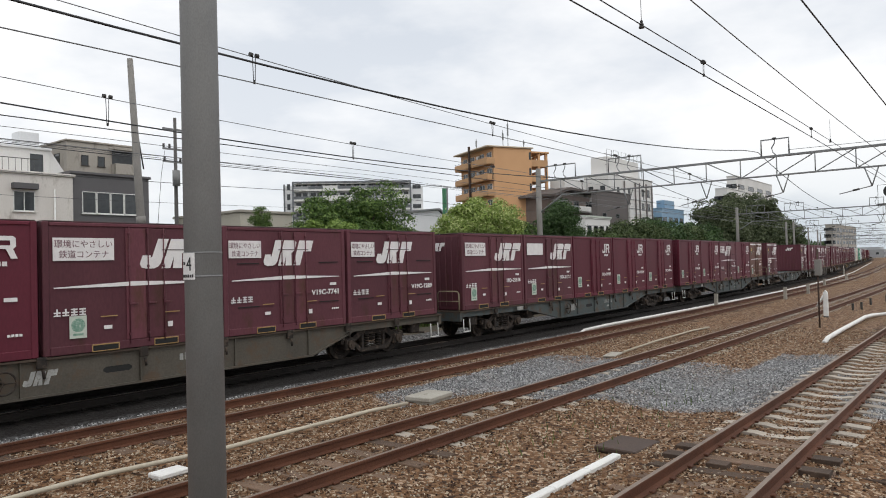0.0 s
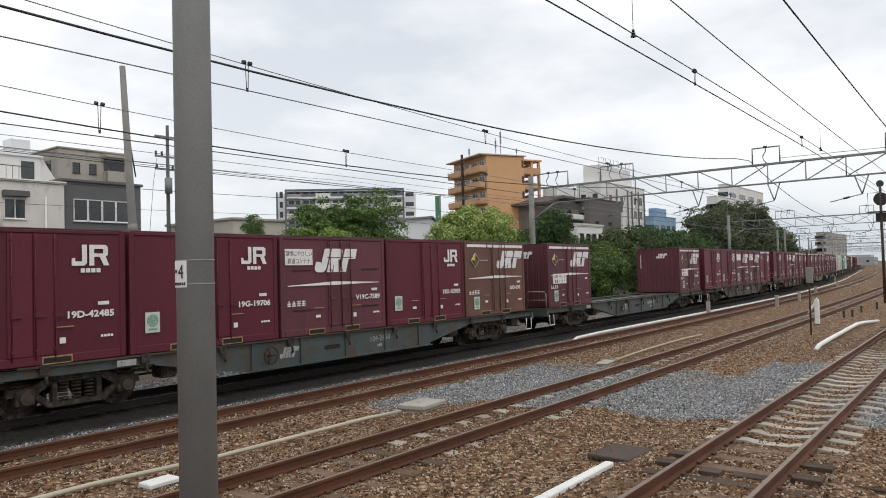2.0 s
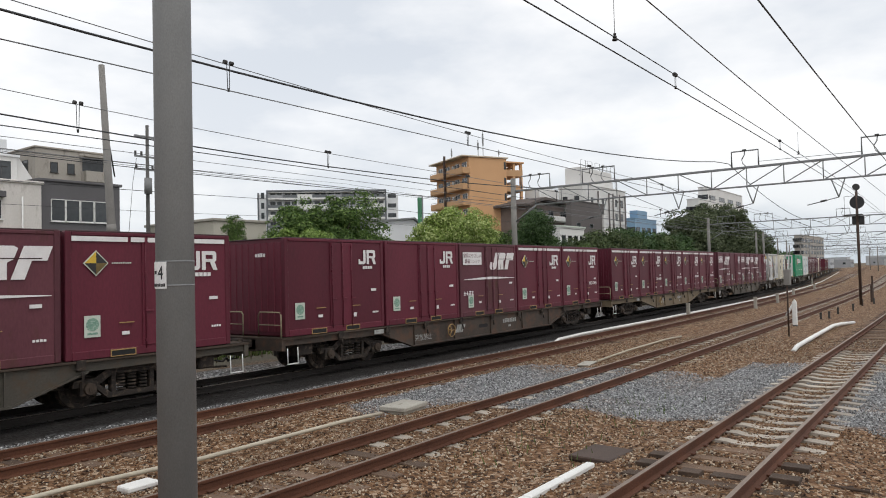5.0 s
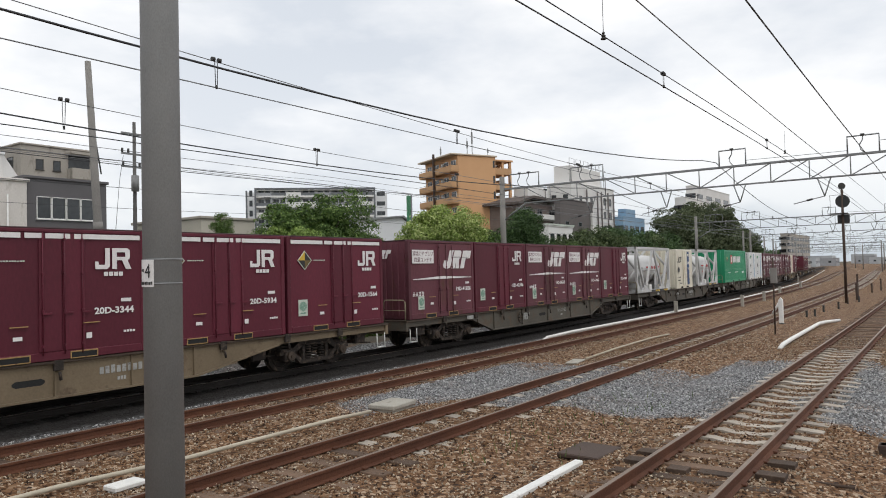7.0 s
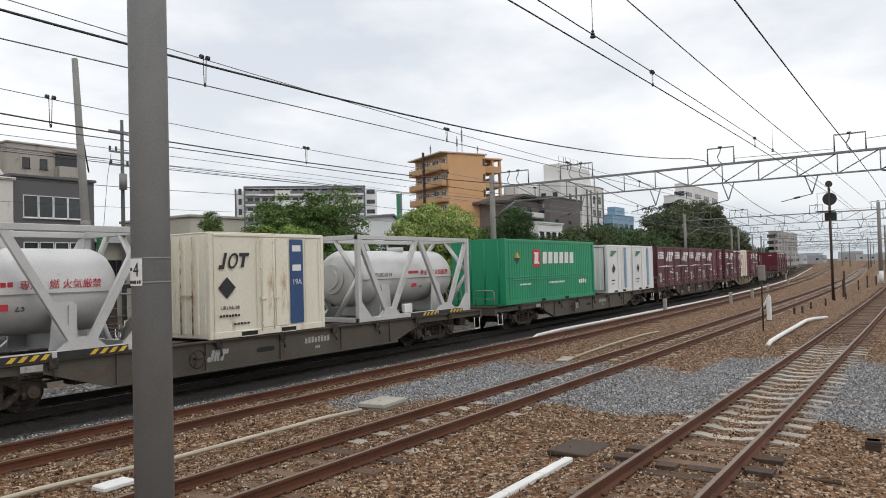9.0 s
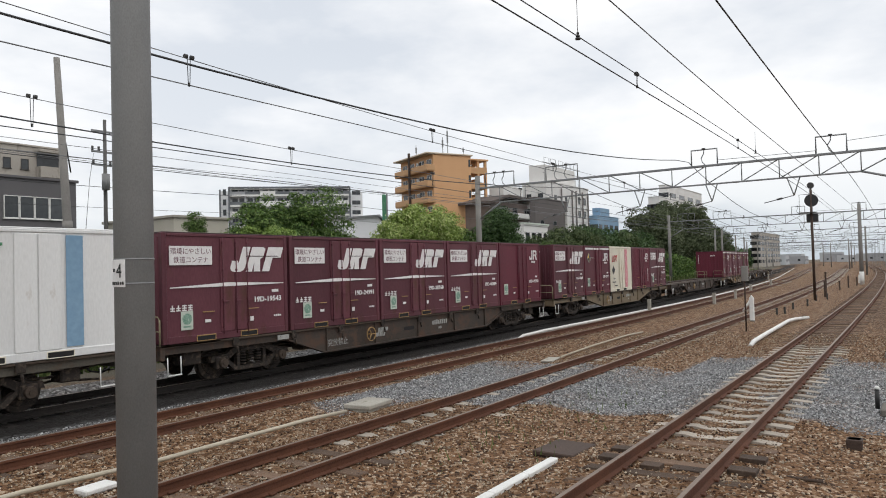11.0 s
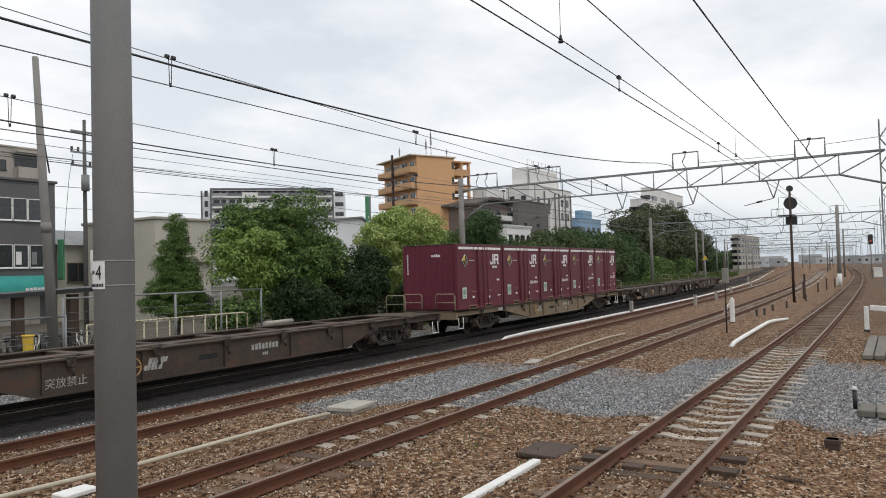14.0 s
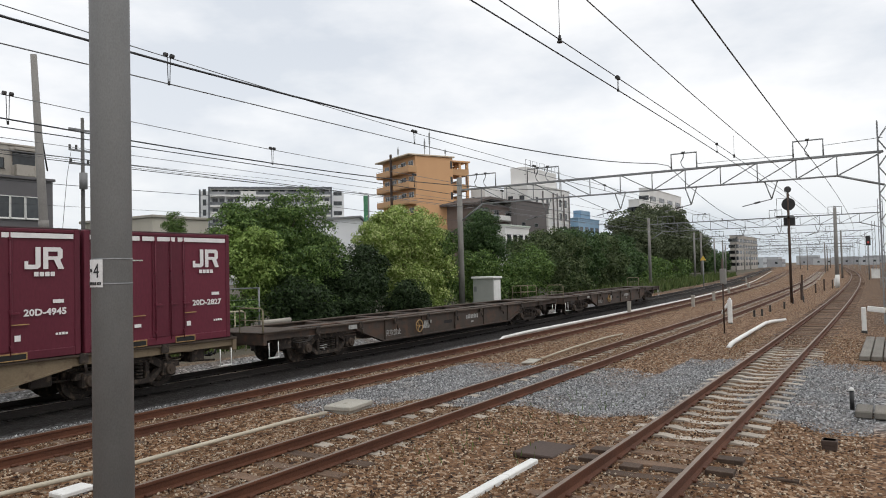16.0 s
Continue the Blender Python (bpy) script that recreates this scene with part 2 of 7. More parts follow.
    l.new(vo.outputs["Distance"], bp.inputs["Height"])
    bp.invert = True
    l.new(bp.outputs["Normal"], bsdf.inputs["Normal"])
    return m


M_GROUND = ballast_ground()
M_STONE = islands("brown_ballast_stone", ((0.020, 0.010, 0.007), (0.105, 0.053, 0.027), (0.18, 0.099, 0.051), (0.24, 0.148, 0.083), (0.275, 0.235, 0.182), (0.56, 0.47, 0.36)))
M_STONE_GREY = islands("grey_ballast_stone", ((0.055, 0.056, 0.058), (0.148, 0.15, 0.154), (0.228, 0.231, 0.236), (0.305, 0.307, 0.31), (0.55, 0.555, 0.56)))
M_RAIL = paint("rusty_rail", (0.062, 0.022, 0.011), (0.135, 0.05, 0.024), 0.75, 0.2, 1.2, 50, 0.2)
# freight rails: one near-black tone for brake dust and the wagons' shade
M_DUSTSHADERAIL = paint("dusty_shaded_rail", (0.009, 0.007, 0.006), (0.022, 0.016, 0.013), 0.8, 0.1, 1.2, 50, 0.2)
M_RAILTOP = paint("worn_rail_head", (0.14, 0.10, 0.075), (0.26, 0.20, 0.155), 0.5, 0.4, 0.4, 30, 0.05, stretch=(0.2, 1, 1))
M_SLEEPER = paint("weathered_wood_sleeper", (0.06, 0.036, 0.024), (0.17, 0.108, 0.07), 0.9, 0, 1.5, 30, 0.5, 0.45, stretch=(3, 0.6, 1))
M_CONC_SLEEPER = paint("concrete_sleeper", (0.27, 0.235, 0.195), (0.42, 0.375, 0.32), 0.9, 0, 2, 40, 0.3, 0.2)
M_CONCRETE = paint("pale_concrete", (0.27, 0.255, 0.22), (0.42, 0.40, 0.35), 0.9, 0, 1.3, 35, 0.3, stain=(0.17, 0.15, 0.12), stain_cut=0.62)
M_POLE = paint("grey_steel_pole", (0.170, 0.174, 0.175), (0.242, 0.245, 0.245), 0.62, 0.0, 1.6, 70, 0.06, stain=(0.34, 0.34, 0.34), stain_cut=0.735, stretch=(1.6, 1.6, 0.9))
M_CPOLE = paint("grey_concrete_pole", (0.16, 0.154, 0.143), (0.245, 0.235, 0.22), 0.85, 0, 1.0, 30, 0.15)
M_GALV = paint("galvanised_steel", (0.165, 0.172, 0.177), (0.275, 0.284, 0.288), 0.55, 0.3, 2, 40, 0.05)
M_DARKSTEEL = paint("dark_steel", (0.035, 0.034, 0.034), (0.07, 0.067, 0.064), 0.6, 0.3, 2, 40, 0.1)
M_WIRE = paint("dark_wire", (0.025, 0.027, 0.03), (0.05, 0.052, 0.055), 0.5, 0.4, 2, 40, 0)
M_WIRE_GREY = paint("grey_wire", (0.12, 0.125, 0.13), (0.2, 0.205, 0.21), 0.5, 0.3, 2, 40, 0)
M_WHITE = paint("chalky_white_paint", (0.62, 0.62, 0.60), (0.78, 0.78, 0.76), 0.6, 0, 3, 60, 0.05, stain=(0.42, 0.38, 0.32), stain_cut=0.66)
M_MARK = paint("white_marking", (0.66, 0.64, 0.64), (0.80, 0.79, 0.78), 0.55, 0, 5, 60, 0.0, stain=(0.40, 0.27, 0.27), stain_cut=0.72)
M_RED = paint("wine_red_container_paint", (0.085, 0.0135, 0.0245), (0.122, 0.0195, 0.035), 0.5, 0, 0.7, 25, 0.04, 0.16, stain=(0.06, 0.013, 0.018), stain_cut=0.66, stretch=(1, 1, 0.35), spec=0.28)
M_BROWNRED = paint("faded_brown_container_paint", (0.086, 0.0255, 0.036), (0.126, 0.040, 0.052), 0.55, 0, 0.8, 25, 0.05, 0.2, stain=(0.075, 0.03, 0.023), stain_cut=0.6, stretch=(1, 1, 0.35), spec=0.3)
M_RUSTRED = paint("rusty_brown_container_paint", (0.10, 0.042, 0.032), (0.15, 0.066, 0.048), 0.6, 0, 0.8, 25, 0.05, 0.1, stain=(0.09, 0.045, 0.025), stain_cut=0.56, stretch=(1, 1, 0.35))
M_REDDARK = paint("container_roof_edge", (0.028, 0.011, 0.013), (0.05, 0.018, 0.02), 0.6, 0, 2, 30, 0.1)
M_ORANGE = paint("dull_orange_trim", (0.28, 0.17, 0.06), (0.42, 0.27, 0.11), 0.6, 0, 4, 40, 0, stain=(0.09, 0.05, 0.03), stain_cut=0.6)
M_HOLE = paint("dark_recess", (0.010, 0.010, 0.010), (0.02, 0.02, 0.02), 0.9, 0, 2, 30, 0)
M_GREENLABEL = paint("green_label", (0.03, 0.16, 0.07), (0.05, 0.25, 0.12), 0.6, 0, 14, 60, 0, stain=(0.45, 0.55, 0.45), stain_cut=0.6)
M_PALELABEL = paint("pale_label", (0.42, 0.48, 0.42), (0.58, 0.62, 0.55), 0.6, 0, 8, 60, 0)
M_CREAM = paint("cream_container_paint", (0.63, 0.59, 0.475), (0.77, 0.735, 0.625), 0.5, 0, 0.8, 30, 0.04, 0.06, stain=(0.36, 0.20, 0.09), stain_cut=0.64, stretch=(1, 1, 0.3))
M_WHITEBOX = paint("white_container_paint", (0.63, 0.635, 0.63), (0.76, 0.765, 0.76), 0.45, 0, 0.8, 30, 0.03, 0.04, stain=(0.45, 0.40, 0.34), stain_cut=0.70, stretch=(1, 1, 0.3))
M_LEAFPRINT = paint("faded_green_print", (0.09, 0.22, 0.16), (0.22, 0.36, 0.28), 0.6, 0, 12, 60, 0, stain=(0.48, 0.55, 0.48), stain_cut=0.56)
M_BLUE = paint("blue_panel", (0.02, 0.055, 0.15), (0.03, 0.08, 0.2), 0.5, 0, 2, 40, 0)
M_PINK = paint("pink_panel", (0.55, 0.16, 0.2), (0.72, 0.30, 0.33), 0.55, 0, 3, 20, 0, stain=(0.75, 0.68, 0.66), stain_cut=0.56)
M_GREEN = paint("green_container_paint", (0.005, 0.205, 0.092), (0.010, 0.275, 0.128), 0.45, 0, 0.7, 25, 0.03, stretch=(1, 1, 0.4))
M_TANK = paint("pale_grey_tank", (0.51, 0.51, 0.505), (0.62, 0.62, 0.615), 0.38, 0.15, 1.0, 30, 0.03, stain=(0.36, 0.36, 0.355), stain_cut=0.66)
M_FRAMEGREY = paint("light_grey_frame", (0.44, 0.44, 0.435), (0.56, 0.56, 0.555), 0.5, 0.1, 2, 30, 0.05, stain=(0.3, 0.25, 0.2), stain_cut=0.68)
M_WAGON = paint("blue_grey_wagon_paint", (0.042, 0.056, 0.058), (0.078, 0.096, 0.096), 0.65, 0, 0.9, 25, 0.1, 0.15, stain=(0.075, 0.052, 0.035), stain_cut=0.54)
M_WAGONGREY = paint("brown_grey_wagon_paint", (0.048, 0.042, 0.033), (0.088, 0.077, 0.060), 0.7, 0, 0.9, 25, 0.1, 0.2, stain=(0.08, 0.052, 0.032), stain_cut=0.57)
M_WAGONSOOT = paint("sooty_brown_wagon_paint", (0.030, 0.022, 0.017), (0.066, 0.048, 0.037), 0.75, 0, 0.9, 25, 0.15, 0.2, stain=(0.085, 0.045, 0.028), stain_cut=0.54)
M_WAGONTAN = paint("tan_wagon_paint", (0.142, 0.106, 0.064), (0.208, 0.158, 0.10), 0.7, 0, 0.9, 25, 0.1, 0.1, stain=(0.09, 0.058, 0.036), stain_cut=0.62)
M_DARKTIMBER = paint("dark_tarred_timber", (0.035, 0.022, 0.015), (0.085, 0.055, 0.038), 0.9, 0, 2, 30, 0.4, stain=(0.3, 0.26, 0.21), stain_cut=0.7)
M_BOGIE = paint("brake_dust_bogie", (0.010, 0.008, 0.007), (0.038, 0.028, 0.022), 0.85, 0.1, 3, 40, 0.2, stain=(0.10, 0.072, 0.052), stain_cut=0.56)
M_DECK = paint("rusty_deck_steel", (0.032, 0.022, 0.016), (0.085, 0.06, 0.043), 0.8, 0.1, 2, 40, 0.2)
M_YELLOW = paint("yellow_paint", (0.55, 0.36, 0.03), (0.68, 0.46, 0.05), 0.5, 0, 3, 40, 0)
M_BLACK = paint("black_paint", (0.012, 0.012, 0.013), (0.025, 0.025, 0.026), 0.5, 0, 3, 40, 0)
M_GLASS = paint("dark_window_glass", (0.02, 0.024, 0.028), (0.05, 0.056, 0.06), 0.08, 0, 0.6, 3, 0, 0.3)

# ---- the line: four tracks that bend gently away ----
TRACKS = {"freight": (14.86, 0.00050), "far": (11.13, 0.00040), "middle": (7.05, 0.00028), "near": (2.61, 0.00018)}
GAUGE = 1.067 / 2 + 0.033


def centre(track, x):
    y0, k = TRACKS[track]
    end = 190.0 if track == "near" else 116.0
    u, over = min(max(0.0, x - 12.0), end), max(0.0, x - 12.0 - end)
    return y0 + k * u * u + 2 * k * end * over


def heading(track, x):
    return math.atan(2 * TRACKS[track][1] * min(max(0.0, x - 12.0), 190.0 if track == "near" else 116.0))


BED = {"freight": -0.19, "far": -0.166, "middle": -0.176, "near": -0.174}


def ground_height(x, y):
    d, bed = min((abs(y - centre(t, x)), BED[t]) for t in TRACKS)
    low = -0.30 if y < centre("freight", x) + 2.5 else -0.15
    if bed == BED["near"] and 12.0 < x < 26.0:
        bed = -0.2
    k = min(1.0, max(0.0, (d - 1.15) / 0.75))
    return (bed * (1 - k) + low * k) + 0.02 * noise.noise((x * 0.8, y * 0.8, 0)) + 0.012 * noise.noise((x * 4, y * 4, 3))


def fresh_stone(x, y):
    """1 where the ballast is new and grey, 0 where it is old and brown."""
    first = 13.5 if y < 2.6 else (12.9 if y < 6.4 else (12.4 if y < 9.25 else 10.6))
    last = 24.5 if y < 5 else 21.0
    near = (y < 10.2) and first < x < last and not (5.8 < y < 8.2 and x < 10)
    strip = centre("freight", x) - 2.3 < y < centre("freight", x) + 3 and x < 60
    if near and 1.0 < y < 4.4 and abs(y - 2.61) < 0.75:
        return 0.25
    edge = 1.0
    if near:
        edge = min(1.0, (x - first) / 1.6, (last - x) / 3.0)
    return 0.62 * max(0.0, edge) if (near or strip) else 0.0


def build_ground():
    xs = [-3000, -800, -300, -120, -60, -40] + list(np.arange(-25, 62, 0.5)) + list(np.arange(62, 150, 3)) + list(np.arange(150, 450, 15)) + [480, 600, 900, 1600, 3500]
    ys = [-3000, -600, -150, -60, -25, -12] + list(np.arange(-7, 19, 0.3)) + list(np.arange(19, 46, 1.5)) + [50, 60, 80, 120, 200, 400, 900, 3500]
    verts, fresh, soil, dust_and_shade = [], [], [], []
    for x in xs:
        for y in ys:
            verts.append((x, y, ground_height(x, y)))
            fresh.append(fresh_stone(x, y))
            # freight band: brake dust, with the wagons' shade painted in and widened
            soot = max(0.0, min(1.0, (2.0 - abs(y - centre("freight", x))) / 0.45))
            for t, k in (("near", 0.45 if x > 25 else 0.1), ("middle", 0.22), ("far", 0.22)):
                soot = max(soot, k * max(0.0, min(1.0, (0.85 - abs(y - centre(t, x))) / 0.3)))
            if x > 27 and y < centre("near", x) - 1.0:
                soot = max(soot, min(0.35, (x - 27) * 0.03))
            dust_and_shade.append(soot)
            soil.append(min(1.0, max(0.0, (y - centre("freight", x) - 2.4) / 1.2)))
    w = len(ys)
    faces = [(i * w + j, (i + 1) * w + j, (i + 1) * w + j + 1, i * w + j + 1) for i in range(len(xs) - 1) for j in range(w - 1)]
    me = raw_mesh("ground", verts, faces, M_GROUND, True)
    for name, values in (("fresh", fresh), ("soil", soil), ("dust_and_shade", dust_and_shade)):
        me.attributes.new(name, "FLOAT", "POINT").data.foreach_set("value", np.array(values, np.float32))
    return tagged(new("ground", me), "brown and grey crushed-stone ballast with bare soil behind", "ground", kind="structure")


build_ground()


def build_stones(name, count, where, mat, label, seed, lo=0.011, hi=0.027):
    """Loose crushed stones as eight-sided chips, more of them close to the platform."""
    rng = np.random.default_rng(seed)
    pts = []
    while len(pts) < count:
        x = 3.0 + 27.0 * rng.random() ** 1.5
        y = 0.2 + 13.0 * rng.random()
        if where(x, y):
            pts.append((x, y, ground_height(x, y)))
    pts = np.array(pts)
    base = np.array([(1, 0, 0), (-1, 0, 0), (0, 1, 0), (0, -1, 0), (0, 0, 0.8), (0, 0, -0.8)])
    tri = np.array([(0, 2, 4), (2, 1, 4), (1, 3, 4), (3, 0, 4), (2, 0, 5), (1, 2, 5), (3, 1, 5), (0, 3, 5)])
    size = lo + (hi - lo) * rng.random((count, 1, 1)) ** 1.6
    v = base[None] * (1 + 0.5 * (rng.random((count, 6, 3)) - 0.5)) + 0.35 * (rng.random((count, 6, 3)) - 0.5)
    q = rng.normal(size=(count, 4))
    q /= np.linalg.norm(q, axis=1, keepdims=True)
    w, a, b, c = q.T
    rot = np.stack([1 - 2 * (b * b + c * c), 2 * (a * b - c * w), 2 * (a * c + b * w), 2 * (a * b + c * w), 1 - 2 * (a * a + c * c), 2 * (b * c - a * w), 2 * (a * c - b * w), 2 * (b * c + a * w), 1 - 2 * (a * a + b * b)], -1).reshape(-1, 3, 3)
    v = np.einsum("nij,nkj->nki", rot, v) * size + pts[:, None] + np.array([0, 0, 0.006])
    faces = (tri[None] + 6 * np.arange(count)[:, None, None]).reshape(-1, 3)
    return tagged(new(name, raw_mesh(name, v.reshape(-1, 3), faces, mat)), label, "gravel", kind="stuff")


def is_fresh(x, y):
    return fresh_stone(x, y) + 0.5 * noise.noise((x * 0.7, y * 0.7, 9)) * 0.6 > 0.35


build_stones("brown_ballast", 72000, lambda x, y: not is_fresh(x, y), M_STONE, "loose rust-brown crushed ballast stones between the rails", 1)
build_stones("grey_ballast", 42000, is_fresh, M_STONE_GREY, "loose fresh grey crushed ballast stones", 2)


def rail_mesh(track, side, x0=-90.0, x1=430.0):
    half = [(0.0, 0.0), (0.028, 0.0), (0.033, -0.006), (0.033, -0.034), (0.009, -0.046), (0.009, -0.124), (0.06, -0.140), (0.0635, -0.153)]
    prof = [(-a, b) for a, b in half[:0:-1]] + half
    xs = list(np.arange(x0, 70, 2.0)) + list(np.arange(70, x1, 6.0))
    b, n = Build(), len(prof)
    for x in xs:
        c, h = centre(track, x), heading(track, x)
        for u, z in prof:
            off = side * GAUGE + u
            b.v.append((x - math.sin(h) * off, c + math.cos(h) * off, z))
    for i in range(len(xs) - 1):
        for k in range(n - 1):
            o, p = i * n, (i + 1) * n
            b.face((o + k, o + k + 1, p + k + 1, p + k), 1 if k in (n // 2 - 1, n // 2) else 0)
    return b


def sleeper_mesh(kind):
    b = Build()
    if kind == "wood":
        b.box((-0.11, -1.03, -0.155), (0.11, 1.03, -0.30), 0.012)
    else:
        b.prism([(-1.0, -0.19), (-0.55, -0.157), (-0.35, -0.157), (-0.2, -0.185), (0.2, -0.185), (0.35, -0.157), (0.55, -0.157), (1.0, -0.19), (1.0, -0.32), (-1.0, -0.32)], 0, -0.11, 0.11)
    for s in (-1, 1):
        for e in (-1, 1):
            b.box((-0.05, s * GAUGE + e * 0.075 - 0.03, -0.15), (0.05, s * GAUGE + e * 0.075 + 0.03, -0.118), 0.008, 1)
    return b


# the freight track's sleepers are coloured for dust and painted shade alike
SLEEPER = {"wood": sleeper_mesh("wood").mesh("sleeper", M_SLEEPER, M_RAIL), "concrete": sleeper_mesh("concrete").mesh("sleeper", M_CONC_SLEEPER, M_RAIL), "dusty": sleeper_mesh("wood").mesh("sleeper", M_DUSTSHADERAIL, M_DUSTSHADERAIL)}


def sleeper_kind(track, x):
    if track == "near":
        return "concrete" if 12.2 < x < 26 else "wood"
    if track == "middle":
        return "concrete" if x > 9.4 else "wood"
    return "dusty" if track == "freight" else "wood"


def build_track(track):
    root = thing(f"{track}_track")
    tagged(root, "rust-brown steel rails on worn sleepers set in ballast", "railway track", "railway tracks", "structure")
    for side in (-1, 1):
        part("rail", rail_mesh(track, side), [M_DUSTSHADERAIL if track == "freight" else M_RAIL, M_RAILTOP], root)
    rng = random.Random(track)
    rest, x = [], -12.0
    while x < 210:
        k = sleeper_kind(track, x)
        m = pose(x, centre(track, x), rng.uniform(-0.012, 0.004) - (0.03 if track == "freight" else 0), 0, 0, math.degrees(heading(track, x)) + rng.uniform(-0.8, 0.8))
        if x < 75:
            part("sleeper", SLEEPER[k], None, root, at=m)
        else:
            rest.append(m)
        x += 0.6 + rng.uniform(-0.015, 0.015)
    b = Build()
    for m in rest:
        o = len(b.v)
        b.box((-0.11, -1.02, -0.165), (0.11, 1.02, -0.3))
        b.v[o:] = [tuple(m @ Vector(p)) for p in b.v[o:]]
    tagged(part("far_sleepers", b, M_SLEEPER if track in ("near", "freight") else M_CONC_SLEEPER, root), kind="stuff")
    if track == "near":
        for x, ya, yb, z, m in ((10.62, 3.27, 3.6, -0.115, M_DARKTIMBER), (11.16, 3.25, 3.62, -0.125, M_DARKTIMBER), (10.72, 1.6, 1.94, -0.105, M_DARKTIMBER), (11.38, 1.6, 1.93, -0.115, M_DARKTIMBER), (10.5, 2.72, 2.98, -0.125, M_DARKTIMBER), (10.62, 2.2, 2.62, -0.155, M_DARKTIMBER)):
            part("tarred_sleeper", Build().box((x - 0.11, ya, z - 0.2), (x + 0.11, yb, z), 0.006), m, root, "dark tarred timber sleeper standing proud")
        part("point_rod", Build().tube((10.95, 1.5, -0.2), (10.98, 0.9, -0.22), 0.02, n=8), M_DARKTIMBER, root)


for _t in TRACKS:
    build_track(_t)

# ---- lineside: poles, portals and wires ----


def near_pole():
    root = tagged(thing("steel_pole", pose(4.14, 4.45, -0.3)), "grey painted tubular steel pole with a small number plate", "pole")
    part("shaft", Build().tube((0, 0, 0), (0, 0, 9.5), 0.134, 0.131, n=40), M_POLE, root)
    for z in (2.75, 2.92):
        part("band", Build().tube((0, 0, z), (0, 0, z + 0.012), 0.1355, n=40), M_POLEBAND, root, "thin steel strap")
    plate = Build()
    arc = [radians(-214 + 4.1 * k) for k in range(17)]
    plate.prism([(0.139 * math.cos(a), 0.139 * math.sin(a)) for a in arc] + [(0.1345 * math.cos(a), 0.1345 * math.sin(a)) for a in reversed(arc)], 2, 2.735, 2.925)
    part("number_plate", plate, M_MARK, root, "white number plate")
    sign = lettering("4", 0.14, M_BLACK, 0.001)
    part("number", sign, None, root, "black figure four", at=pose(0.142 * math.cos(radians(-167)), 0.142 * math.sin(radians(-167)), 2.80, 0, 0, -77) @ Matrix.Diagonal((0.72, 1, 1, 1)))
    part("dash", Build().box((-0.012, 0.0, 0), (0.012, -0.003, 0.022)), M_BLACK, root, at=pose(0.141 * math.cos(radians(-189)), 0.141 * math.sin(radians(-189)), 2.84, 0, 0, -99))
    for a in (-158, -173, -188, -203):
        t = Build()
        bars(t, -0.016, 0, 0.034, 0.024, 2, 0.0, mark=0.002)
        part("small_print", t, M_DARKSTEEL, root, at=pose(0.1395 * math.cos(radians(a)), 0.1395 * math.sin(radians(a)), 2.75, 0, 0, a + 90))
    return root


def bars(b, x, z, w, h, n, y, gap=0.25, mark=0.004):
    """Writing too small to read: a row of short bars."""
    step = w / n
    for k in range(n):
        b.box((x + k * step, y, z), (x + (k + 1 - gap) * step, y - mark, z + h * (0.85 + 0.15 * (k * 7 % 3) / 2)))


def lettering(body, size, mat, depth=0.002, bold=0.0):
    """A mesh of letters that stand upright facing -y, from the built-in font."""
    cu = bpy.data.curves.new("letters", "FONT")
    cu.body, cu.size, cu.extrude, cu.resolution_u = body, size, depth, 2
    cu.align_x, cu.offset = "CENTER", bold
    tmp = bpy.data.objects.new("letters", cu)
    scene.collection.objects.link(tmp)
    me = bpy.data.meshes.new_from_object(tmp.evaluated_get(bpy.context.evaluated_depsgraph_get()))
    bpy.data.objects.remove(tmp)
    me.transform(Euler((radians(90), 0, 0)).to_matrix().to_4x4())
    me.materials.clear()
    me.materials.append(mat)
    me.name = "lettering"
    return me


M_POLEBAND = paint("dull_strap", (0.16, 0.165, 0.17), (0.24, 0.245, 0.25), 0.5, 0.3, 3, 40, 0)
near_pole()


